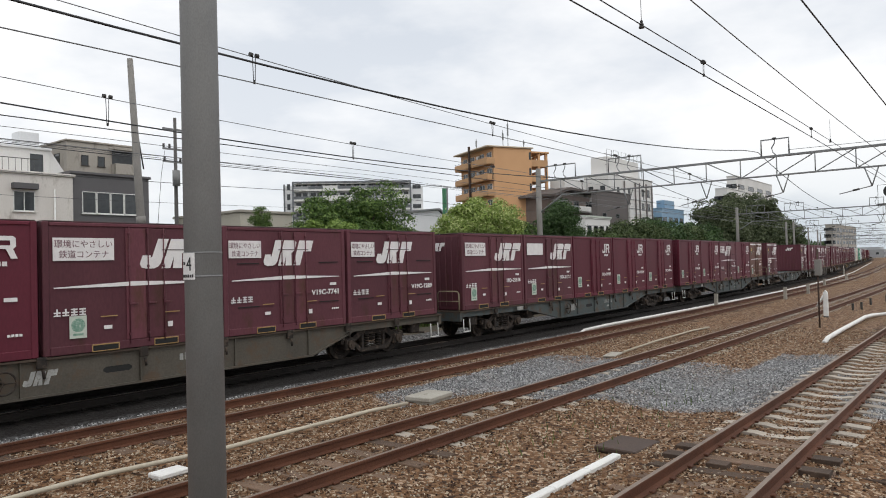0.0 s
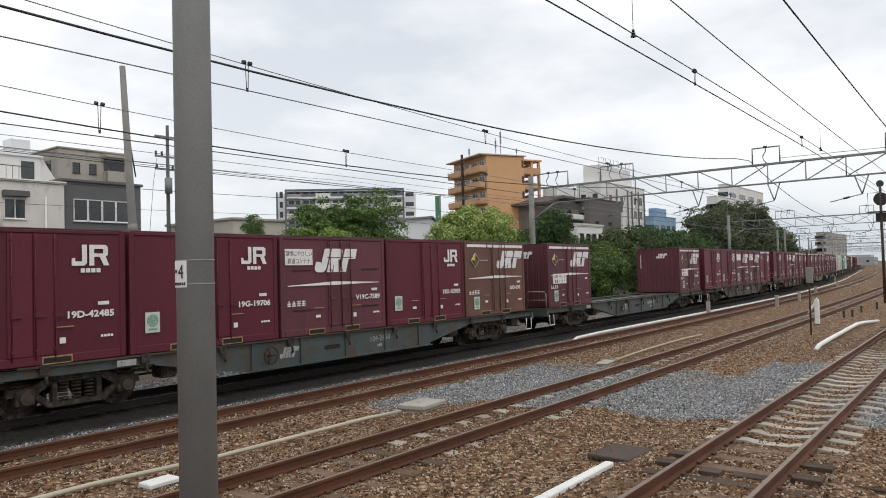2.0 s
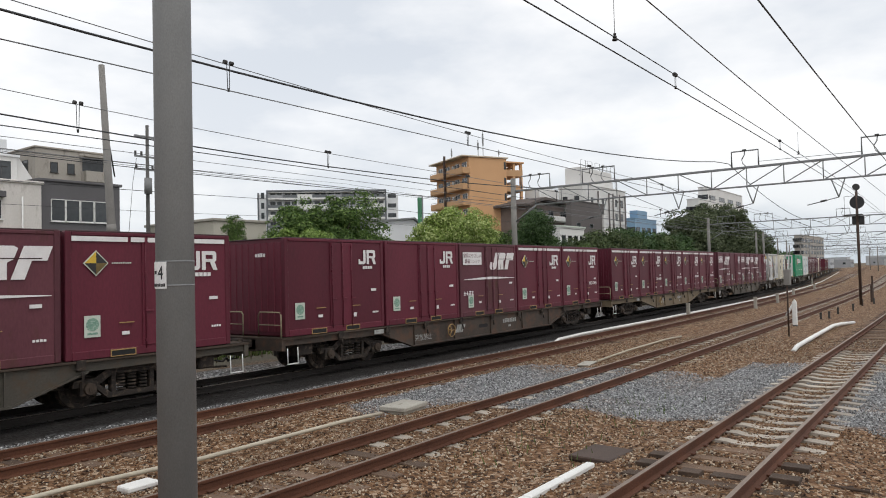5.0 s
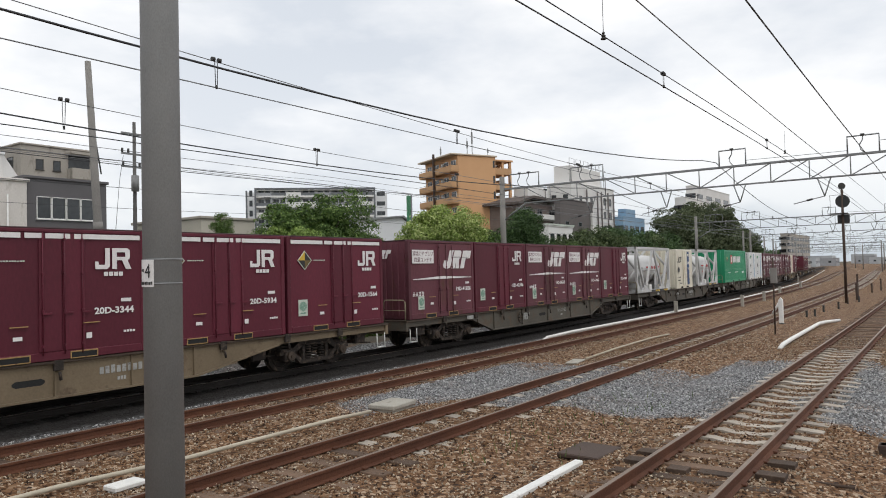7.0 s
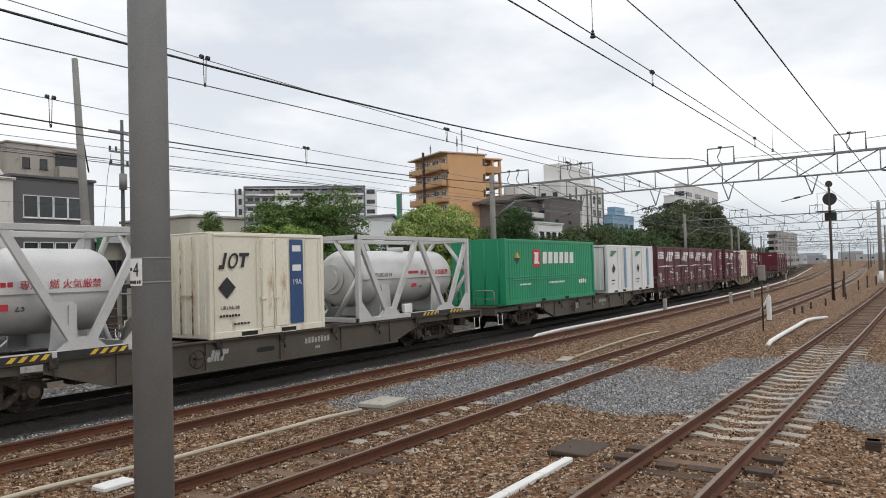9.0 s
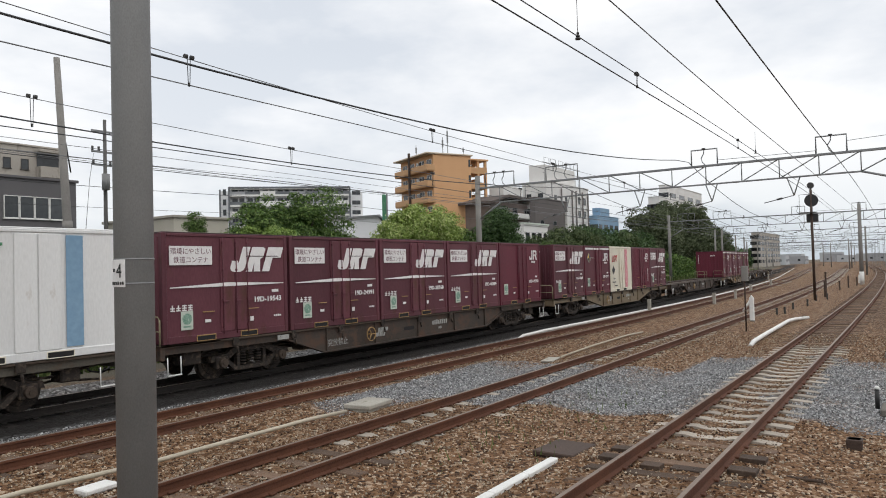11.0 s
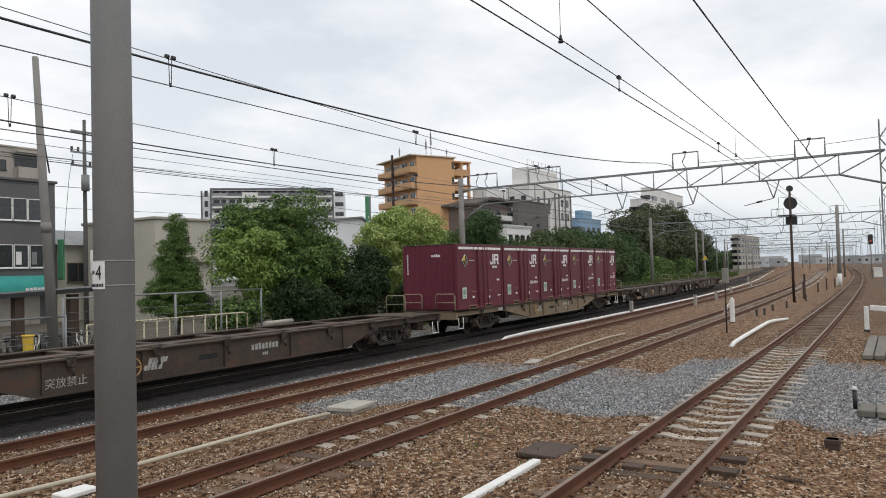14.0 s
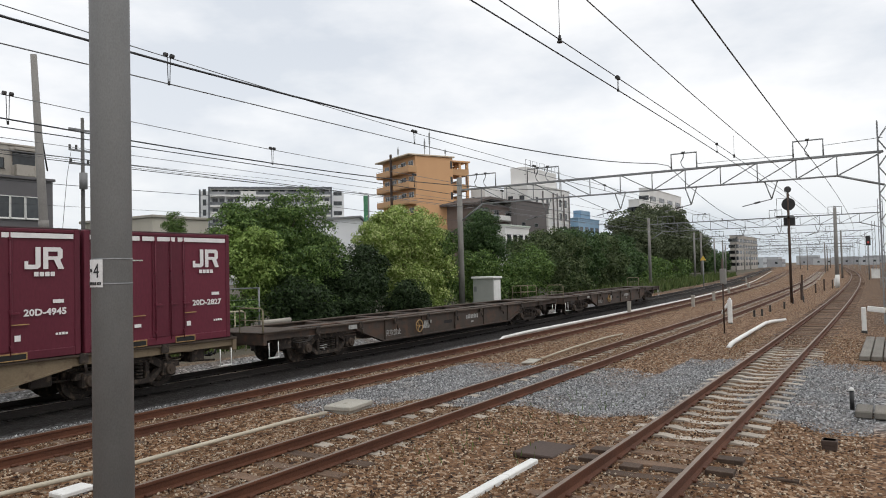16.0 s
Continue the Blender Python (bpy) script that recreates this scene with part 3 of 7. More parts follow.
def portal(x, first=False):
    """A steel truss across all tracks on a concrete pole and a lattice mast, with wire brackets on top and arms below."""
    yl, yr = centre("freight", x) + 6.5, centre("near", x) - 2.65
    z0, z1 = 6.33, 7.25
    root = tagged(thing("catenary_portal", pose(x, 0, 0)), "grey galvanised steel truss portal carrying overhead wires", "portal", "catenary portals")
    part("column", Build().tube((0, yl, -0.3), (0, yl, 8.0), 0.19, 0.15, n=14), M_CPOLE, root, "round concrete column")
    part("knee_brace", Build().tube((0, yl, 5.35), (0, yl - 1.6, 6.35), 0.05, n=6), M_GALV, root)
    mast = Build()
    for dx in (-0.2, 0.2):
        for dy in (-0.2, 0.2):
            mast.box((dx - 0.03, yr + dy - 0.03, -0.3), (dx + 0.03, yr + dy + 0.03, 8.6))
    for k in range(14):
        z = 0.0 + 0.6 * k
        s = 1 if k % 2 else -1
        mast.tube((-0.2, yr + 0.2 * s, z), (-0.2, yr - 0.2 * s, z + 0.6), 0.02, n=4)
        mast.tube((0.2, yr + 0.2 * s, z), (0.2, yr - 0.2 * s, z + 0.6), 0.02, n=4)
        mast.tube((0.2 * s, yr - 0.2, z), (-0.2 * s, yr - 0.2, z + 0.6), 0.02, n=4)
    part("lattice_mast", mast, M_GALV, root, "square lattice mast")
    foot = yr + 1.8
    for z, r in ((z1, 0.055), (z0, 0.036)):
        ya = yl if z == z1 else yl - 1.5
        yb = yr if z == z1 else foot
        part("chord", Build().box((-0.06, yb, z - r), (0.06, ya, z + r), 0.012), M_GALV, root)
    part("end_strut", Build().tube((0, foot, z0), (0, yr, z0 - 0.55), 0.05, n=6), M_GALV, root)
    n = 11
    step = (yl - 1.5 - foot) / n
    for k in range(n + 1):
        y = foot + k * step
        part("post", Build().tube((-0.03, y, z0), (-0.03, y, z1), 0.026, n=6), M_GALV, root)
        if k < n:
            s = 1 if k >= n // 2 else 0
            part("diagonal", Build().tube((0.03, y + step * (1 - s), z0), (0.03, y + step * s, z1), 0.026, n=6), M_GALV, root)
    part("diagonal", Build().tube((0, yr, z1), (0, foot, z0), 0.03, n=6), M_GALV, root)
    part("span_wire", Build().line([(0, yr, z1 + 0.62), (0, yr + 2.3, z1 + 0.52)], 0.012, 5), M_WIRE_GREY, root)
    part("span_wire", Build().line([(0, yr + 3.6, z1 + 0.2), (0, yr + 7.9, z1 + 0.24)], 0.012, 5), M_WIRE_GREY, root)
    for dy in (20.2, 16.27, 8.6, 3.03):
        y = dy + centre("far", x) - centre("far", 38)
        w = 0.62 if dy < 15 else 0.95
        f = Build()
        f.line([(0, y - w, z1), (0, y - w, z1 + 0.82), (0, y + w, z1 + 0.82), (0, y + w, z1)], 0.04)
        part("wire_bracket", f, M_GALV, root, "square wire bracket on the beam")
        for e in ((-0.3, 0.3) if w > 0.7 else (0.0,)):
            part("jumper", Build().line([(0, y + e, z1 + 0.82), (0, y + e + 0.02, z1 + 0.62), (0, y + e + 0.15, z1 + 0.4), (0, y + e + 0.1, z1 + 0.2), (0, y + e - 0.08, z1)], 0.026), M_GALV, root, "bent jumper rod")
            part("insulator", Build().tube((0, y + e - 0.06, z1 + 0.85), (0, y + e + 0.1, z1 + 0.85), 0.055, n=8), M_DARKSTEEL, root)
    for dy in (16.1, 11.9, 8.3, 4.63):
        y = dy + centre("far", x) - centre("far", 38)
        h = Build()
        h.tube((0, y - 0.28, z0), (0, y, z0 - 0.85), 0.028, n=6)
        h.tube((0, y + 0.28, z0), (0, y, z0 - 0.85), 0.028, n=6)
        part("drop_hanger", h, M_GALV, root)
        part("steady_arm", Build().tube((0, y, z0 - 0.85), (0, y + 1.3, z0 - 1.12), 0.022, n=6), M_GALV, root)
        part("arm_insulator", Build().tube((0, y + 0.5, z0 - 0.95), (0, y + 0.75, z0 - 1.0), 0.045, n=8), M_DARKSTEEL, root)
    return root


for _x in (38, 85, 132, 179, 226, 273, 320, 367):
    portal(_x)


def bare_pole(x, y, top, r, mat, label, name="lineside_pole"):
    root = tagged(thing(name, pose(x, y, -0.3)), label, "pole")
    part("shaft", Build().tube((0, 0, 0), (0, 0, top + 0.3), r, r * 0.8, n=12), mat, root)
    return root


_mid = bare_pole(85, 4.9, 8.0, 0.2, M_CPOLE, "tall grey concrete catenary pole with whitewashed foot")
part("painted_foot", Build().tube((0, 0, 0.05), (0, 0, 1.4), 0.215, n=12), M_WHITE, _mid, "white painted foot")
for _x, _y, _h in ((118, 26.5, 7.5), (150, 30, 7.5), (182, 34, 7.0), (135, 7.2, 7.5), (165, 10.0, 7.5), (195, 14, 7), (230, 16, 7), (100, -2.0, 7.6), (150, -1.5, 7.6), (215, 1.0, 7.6), (262, 24, 7.5), (300, 30, 7.5), (330, 22, 7.5)):
    bare_pole(_x, _y, _h, 0.16, M_CPOLE, "slim grey concrete lineside pole")


def wire(name, y, pts_z, r, mat, label, x0=-14, x1=400, track=None, droppers=0, span=47.0, sag=0.0, low=None, dip=None, first=None):
    """An overhead wire along the line; it hangs between portals at x = 38, 85 and so on, or dips to its lowest place at dip[0]."""
    xs = list(np.arange(x0, 60, 2.5)) + list(np.arange(60, x1 + 1, 10))

    def z_at(x):
        if dip:
            return pts_z + dip[1] * max(0.0, dip[0] - x) ** 2
        u = ((x - 38) / (span if x < 38 else 47.0)) % 1.0
        return pts_z - sag * 4 * u * (1 - u)

    def y_at(x):
        return y + (centre(track, x) - TRACKS[track][0] if track else 0.0)

    root = tagged(thing(name), label, "overhead wire", "overhead wires")
    part("strand", Build().line([(x, y_at(x), z_at(x)) for x in xs], r, 5), mat, root)
    if droppers and low:
        for x in np.arange(first - 3 * droppers, 100, droppers):
            for e in (-0.035, 0.035):
                part("dropper", Build().tube((x + e, y_at(x), z_at(x) + 0.03), (x + e * 0.5, y_at(x), low), 0.008, n=5), M_WIRE, root)
                part("clamp", Build().tube((x + e * 2 - 0.03, y_at(x), z_at(x) + 0.04), (x + e * 2 + 0.03, y_at(x), z_at(x) + 0.04), 0.045, n=8), M_DARKSTEEL, root)
            part("shoe", Build().tube((x, y_at(x), low - 0.02), (x, y_at(x), low + 0.05), 0.024, 0.01, n=6), M_DARKSTEEL, root)
    return root


CONTACT = "dark hard-drawn contact wire above the track"
CARRIER = "dark stranded carrier wire sagging between portals"
wire("contact_wire", 2.61, 5.31, 0.008, M_WIRE_GREY, CONTACT, track="near", dip=(22.0, 0.0009))
wire("carrier_wire", 2.61, 6.90, 0.016, M_WIRE, CARRIER, track="near", dip=(30.0, 0.0006))
wire("feeder_wire", 4.9, 6.70, 0.011, M_WIRE, "dark feeder wire between the tracks", track="middle")
wire("feeder_wire", 4.9, 6.42, 0.013, M_WIRE, "dark feeder wire between the tracks", track="middle")
wire("carrier_wire", 9.3, 7.66, 0.019, M_WIRE, CARRIER, track="middle", span=58.0, sag=1.83)
wire("auxiliary_wire", 11.13, 6.30, 0.009, M_WIRE_GREY, "thin auxiliary wire with short droppers over the far track", track="far", droppers=8.1, low=6.08, dip=(28.0, 0.00082), first=9.7)
wire("contact_wire", 11.13, 6.08, 0.012, M_WIRE_GREY, CONTACT, track="far")
wire("contact_wire", 14.86, 5.12, 0.011, M_WIRE_GREY, CONTACT, track="freight")
wire("carrier_wire", 14.86, 6.78, 0.017, M_WIRE, CARRIER, track="freight", sag=1.10)
wire("auxiliary_wire", 14.86, 6.06, 0.009, M_WIRE_GREY, "thin auxiliary wire with droppers over the freight track", track="freight", droppers=7.3, low=5.66, dip=(19.0, 0.0016), first=16.0)
wire("feeder_wire", 15.6, 5.50, 0.007, M_WIRE_GREY, "thin grey feeder wire over the freight track", track="freight")
wire("feeder_wire", 16.2, 5.30, 0.006, M_WIRE_GREY, "thin grey feeder wire over the freight track", track="freight")
wire("auxiliary_wire", 14.9, 5.58, 0.012, M_WIRE, "dark auxiliary wire over the freight track", track="freight")
for _y, _z, _r in ((23.0, 6.75, 0.014), (36.0, 9.1, 0.010), (36.2, 7.7, 0.016), (36.3, 6.6, 0.010)):
    wire("power_line", _y, _z, _r, M_WIRE, "dark power line strung behind the tracks", x1=200, sag=0.35)


def hanging_insulator(x, y, z, up):
    root = tagged(thing("wire_hanger", pose(x, y, z)), "dark ribbed insulator on a thin hanger wire", "insulator", "wire hangers")
    part("hanger", Build().tube((0, 0, 0.05), (0, 0, up), 0.006, n=5), M_WIRE_GREY, root)
    b = Build()
    for k in range(3):
        b.tube((0, 0, -0.06 + 0.05 * k), (0, 0, -0.03 + 0.05 * k), 0.05 - 0.012 * k, n=10)
    b.tube((0, 0, -0.06), (0, 0, 0.08), 0.02, n=8)
    part("insulator", b, M_DARKSTEEL, root)


def wire_spacer(x, y, z, drop):
    root = tagged(thing("wire_spacer", pose(x, y, z)), "dark round clamp with a short double dropper between two feeders", "insulator", "wire hangers")
    part("clamp", Build().tube((-0.05, 0, 0.0), (0.05, 0, 0.0), 0.05, 0.045, n=12), M_DARKSTEEL, root)
    for e in (-0.03, 0.03):
        part("dropper", Build().tube((e, 0, -0.04), (e, 0, -drop), 0.006, n=5), M_WIRE_GREY, root)
    part("shoe", Build().tube((0, 0, -drop - 0.03), (0, 0, -drop + 0.03), 0.026, n=8), M_DARKSTEEL, root)


def between(x):
    return 4.9 + centre("middle", x) - TRACKS["middle"][0]


for _x, _up in ((13.45, 1.5), (31.0, 0.8)):
    hanging_insulator(_x, between(_x), 6.70, _up)
for _x in (16.75, 27.6):
    wire_spacer(_x, between(_x), 6.70, 0.28)


def concrete_pole():
    root = tagged(thing("concrete_pole"), "tall leaning weathered concrete pole behind the fence", "pole")
    part("shaft", Build().tube((12.75, 20.5, -0.2), (12.26, 20.5, 8.95), 0.155, 0.085, n=20), M_CPOLE, root)
    part("collar", Build().tube((12.53, 20.5, 3.9), (12.515, 20.5, 4.2), 0.138, n=16), M_CPOLE, root)
    part("stay", Build().tube((12.36, 20.5, 7.3), (12.86, 20.9, 5.7), 0.022, n=6), M_WIRE, root)


concrete_pole()


def utility_pole():
    root = tagged(thing("utility_pole", pose(23.15, 36, -0.3)), "dark utility pole with transformer and crossarms", "pole")
    part("shaft", Build().tube((0, 0, 0), (0, 0, 11.3), 0.13, 0.085, n=12), M_DARKCPOLE, root)
    for z in (9.5, 8.8, 10.6):
        part("crossarm", Build().box((-0.75, -0.05, z), (0.75, 0.05, z + 0.1), 0.01), M_GALV, root)
    for x, z in ((-0.7, 9.5), (-0.35, 9.5), (0.6, 9.5), (0.3, 8.8), (-0.65, 8.8), (0.6, 10.6)):
        part("insulator", Build().tube((x, 0, z + 0.1), (x, 0, z + 0.32), 0.06, n=8), M_DARKSTEEL, root)
    part("transformer", Build().tube((-0.12, -0.25, 7.5), (-0.12, -0.25, 8.35), 0.2, n=14), M_POLE, root, "grey transformer drum")
    part("drop_cable", Build().line([(-0.7, -0.1, 9.4), (-1.1, -0.4, 8.0), (-1.4, -0.6, 6.0), (-1.7, -0.8, 3.9)], 0.013), M_WIRE, root)
    part("sign_strip", Build().box((0.15, -0.16, 3.2), (0.35, -0.2, 4.4)), M_WHITE, root)


M_DARKCPOLE = paint("dark_concrete_pole", (0.075, 0.073, 0.07), (0.12, 0.117, 0.112), 0.85, 0, 1.0, 30, 0.15)
utility_pole()


def signal_mast():
    root = tagged(thing("signal_mast", pose(51.9, 5.5, -0.1)), "dark railway signal mast with round head seen from behind", "signal")
    part("mast", Build().tube((0, 0, 0), (0, 0, 7.0), 0.085, 0.075, n=12), M_DARKRUST, root)
    part("signal_head", Build().tube((-0.06, -0.02, 6.3), (0.0, -0.02, 6.3), 0.40, n=28).box((0.0, -0.2, 6.0), (0.3, 0.16, 6.6), 0.03), M_BLACK, root, "round black backing board")
    part("lower_signal", Build().box((-0.02, -0.36, 4.95), (0.25, 0.3, 5.45), 0.03), M_BLACK, root)
    part("top_lamp", Build().tube((-0.05, 0, 7.25), (0.12, 0, 7.25), 0.2, n=16).tube((0, 0, 6.9), (0, 0, 7.1), 0.05, n=8), M_DARKSTEEL, root)
    cage = Build()
    cage.line([(-0.1, 0.66, 5.4), (-0.1, 0.66, 6.7), (-0.1, 0.1, 6.7)], 0.02)
    cage.box((-0.4, -0.3, 5.52), (0.2, 0.7, 5.56))
    part("service_platform", cage, M_DARKSTEEL, root)


M_DARKRUST = paint("dark_rusty_steel", (0.045, 0.03, 0.024), (0.085, 0.055, 0.042), 0.75, 0.2, 2, 40, 0.1)
signal_mast()

# ---- lineside small things ----


def white_post():
    root = tagged(thing("marker_post", pose(35.25, 6.15, -0.3)), "white painted concrete marker post with a slanting stay", "post")
    part("post", Build().box((-0.09, -0.09, 0.0), (0.09, 0.09, 1.15), 0.02).prism([(-0.09, 1.14), (0.09, 1.14), (0.0, 1.27)], 0, -0.08, 0.08), M_WHITE, root)
    part("foot", Build().box((-0.1, -0.1, 0), (0.1, 0.1, 0.16), 0.01), M_DARKSTEEL, root, "dark foot")
    part("stay", Build().tube((0, 0.35, 0.55), (0, 0.06, 1.05), 0.05, n=8), M_WHITE, root)


def white_pipe():
    root = tagged(thing("cable_pipe"), "white plastic cable pipe lying bent on the ballast", "pipe")
    part("pipe", Build().line([(26.4, 4.6, -0.32), (26.9, 4.58, -0.2), (28.5, 4.58, -0.16), (35.4, 4.72, -0.15), (36.6, 4.6, -0.16), (38.4, 4.3, -0.22)], 0.075, 10), M_WHITE, root)


def tube_run(name, label, pts, r, mat):
    root = tagged(thing(name), label, "pipe")
    part("pipe", Build().line(pts, r, 8), mat, root)


white_post()
white_pipe()
tube_run("cable_conduit", "long white cable conduit following the freight track", [(24.2, 12.1, -0.3), (24.8, 12.35, -0.2), (25.8, 12.65, -0.14)] + [(x, centre("freight", x) - 2.2 - 0.5 * min(1, (x - 28) / 30), -0.13) for x in range(28, 240, 4)], 0.06, M_WHITE)
tube_run("cable_trunking", "dusty beige cable trunking beside the sleepers", [(-6.0, 9.36, -0.19), (3.0, 9.34, -0.19), (5.8, 9.40, -0.18), (7.55, 9.2, -0.18), (9.5, 9.19, -0.17), (10.7, 9.17, -0.16), (11.7, 9.2, -0.2)], 0.034, M_BEIGE := paint("dusty_beige_plastic", (0.36, 0.32, 0.25), (0.50, 0.45, 0.36), 0.8, 0, 2, 40, 0.1))
tube_run("thin_cable", "pale thin cable on the ballast", [(21.0, 8.9, -0.22), (24, 9.1, -0.2), (28, 9.3, -0.22), (30, 9.35, -0.28)], 0.03, M_BEIGE)


def lid(name, label, x, y, sx, sy, z0, z1, mat, rz=0.0):
    root = tagged(thing(name, pose(x, y, 0, 0, 0, rz)), label, "cover")
    part("cover", Build().box((-sx / 2, -sy / 2, z0), (sx / 2, sy / 2, z1), 0.015), mat, root)
    part("rim", Build().box((-sx / 2 + 0.04, -sy / 2 + 0.04, z0 - 0.1), (sx / 2 - 0.04, sy / 2 - 0.04, z0), 0.01), mat, root)
    return root


lid("concrete_cover", "pale concrete cable-pit cover on the ballast", 12.5, 9.3, 0.86, 0.62, -0.24, -0.15, M_CONCRETE, 6)
lid("white_cover", "small white plastic box cover", 6.4, 8.8, 0.46, 0.28, -0.24, -0.17, M_WHITE, 3)
lid("dark_cover", "dark rusty steel plate over a cable pit", 11.03, 4.32, 0.8, 0.66, -0.26, -0.19, M_DARKRUST, -4)
lid("flat_board", "weathered pale board lying between the tracks", 20.5, 9.0, 0.9, 0.35, -0.27, -0.22, M_CONCRETE, 10)


def trough():
    root = tagged(thing("cable_trough"), "white concrete cable trough sunk in brown ballast", "trough")
    for k in range(6):
        x = 5.0 + 0.9 * k
        part("trough_lid", Build().box((x, 4.13, -0.3), (x + 0.885, 4.26, -0.175), 0.015), M_WHITE, root)


trough()


def thin_pole():
    root = tagged(thing("relay_pole", pose(31.05, 5.6, -0.3)), "thin rusty pole with a small grey relay box", "pole")
    part("pole", Build().tube((0, 0, 0), (0, 0, 3.0), 0.032, n=10), M_DARKRUST, root)
    part("relay_box", Build().box((-0.12, -0.13, 2.0), (0.12, 0.09, 2.6), 0.02), M_CPOLE, root, "small grey box")


thin_pole()


def stub(x, y, h, w, mat, label):
    root = tagged(thing("stub_post", pose(x, y, -0.3)), label, "post", "stub posts")
    part("post", Build().box((-w, -w, 0), (w, w, h + 0.3), 0.02), mat, root)
    part("cap", Build().box((-w * 1.05, -w * 1.05, h + 0.22), (w * 1.05, w * 1.05, h + 0.3), 0.01), mat, root)


for _x, _y, _h in ((48.0, 10.7, 0.55), (55.1, 10.9, 0.5), (41.1, 12.6, 0.5), (66, 11.9, 0.5), (80, 12.6, 0.5), (108, 17.4, 0.6)):
    stub(_x, _y, _h, 0.09, M_CONCRETE, "short pale concrete marker stub")
for _x, _y in ((40.1, 5.9), (41.2, 5.7), (44.8, 5.8), (48.7, 5.55), (54.3, 5.7), (56.8, 5.3)):
    stub(_x, _y, 0.12, 0.05, M_DARKSTEEL, "low dark peg in the ballast")
stub(59.6, 5.7, 0.9, 0.07, M_DARKRUST, "dark rusty steel stub post")
stub(13.2, 0.72, -0.14, 0.10, M_DARKRUST, "low rusty stub in the ballast")
stub(92, 5.6, 0.6, 0.08, M_WHITE, "white concrete marker stub beside the track")
stub(98, 5.8, 0.6, 0.08, M_WHITE, "white concrete marker stub beside the track")


def warning_mast():
    root = tagged(thing("marker_mast", pose(81.5, 17.3, -0.3)), "thin grey mast with a small yellow triangle", "post")
    part("mast", Build().tube((0, 0, 0), (0, 0, 3.3), 0.05, n=8), M_GALV, root)
    part("triangle", Build().prism([(-0.3, 3.2), (0.3, 3.2), (0, 3.7)], 0, -0.02, 0.02), M_YELLOW, root, "yellow warning triangle")


warning_mast()


M_OLDTIMBER = paint("bleached_timber", (0.11, 0.10, 0.085), (0.20, 0.185, 0.16), 0.9, 0, 1.5, 30, 0.4, 0.2, stretch=(0.6, 3, 1))


def timber_stack(x, y, n, length, label):
    root = tagged(thing("timber_walkway", pose(x, y, -0.28)), label, "walkway")
    for k in range(n):
        part("timber", Build().box((0.0, -k * 0.29, 0.0), (length, -k * 0.29 - 0.26, 0.13), 0.02), M_OLDTIMBER, root)
    for xx in (0.15, length - 0.35):
        part("bearer", Build().box((xx, 0.02, -0.06), (xx + 0.2, -n * 0.29, 0.0), 0.01), M_SLEEPER, root)


timber_stack(24.2, 0.75, 7, 6.0, "grey weathered timber crossing beside the track")
timber_stack(15.75, 0.5, 5, 0.75, "stacked old sleepers at the platform foot")


def right_post():
    root = tagged(thing("stop_board", pose(33.0, 0.9, -0.3)), "white concrete post with a tilted white board", "post")
    part("post", Build().box((-0.08, -0.08, 0), (0.08, 0.08, 1.0), 0.02), M_WHITE, root)
    part("board", Build().box((-0.06, -0.62, 0.86), (0.06, -0.02, 1.06), 0.015), M_WHITE, root, at=pose(0, 0, 0, 6, 0, 0))
    part("foot", Build().box((-0.1, -0.1, 0), (0.1, 0.1, 0.12), 0.01), M_DARKSTEEL, root)


right_post()


def peg():
    root = tagged(thing("rail_peg", pose(16.55, 0.58, -0.3)), "dark round peg with a white cap", "post")
    part("peg", Build().tube((0, 0, 0), (0, 0, 0.38), 0.04, n=10), M_BLACK, root)
    part("cap", Build().tube((0, 0, 0.38), (0, 0, 0.43), 0.06, 0.03, n=10), M_WHITE, root, "white cap")


peg()


def cabinet(x, y, sx, sy, z1, label, wall, roof):
    root = tagged(thing("equipment_cabinet", pose(x, y, -0.3)), label, "cabinet")
    part("body", Build().box((0, 0, 0), (sx, sy, z1 + 0.2), 0.02), wall, root)
    part("roof", Build().box((-0.08, -0.08, z1 + 0.2), (sx + 0.08, sy + 0.08, z1 + 0.32), 0.02), roof, root, "white overhanging lid")
    part("door", Build().box((0.08, -0.015, 0.25), (sx - 0.08, -0.001, z1 + 0.1), 0.006), M_WHITE, root, "white door panel")
    part("vent", Build().box((-0.02, sy - 0.25, 1.5), (-0.001, sy - 0.08, 1.8)), M_GALV, root)


M_HUT = paint("grey_steel_sheet", (0.28, 0.29, 0.27), (0.36, 0.37, 0.35), 0.6, 0, 1.2, 30, 0.05)
cabinet(37.85, 19.5, 0.95, 1.35, 2.05, "grey steel equipment cabinet with white lid by the bushes", M_HUT, M_WHITE)
cabinet(130, 1.9, 0.9, 1.1, 1.15, "pale grey relay cabinet beside the far track", M_WHITE, M_WHITE)

# ---- buildings behind the line ----


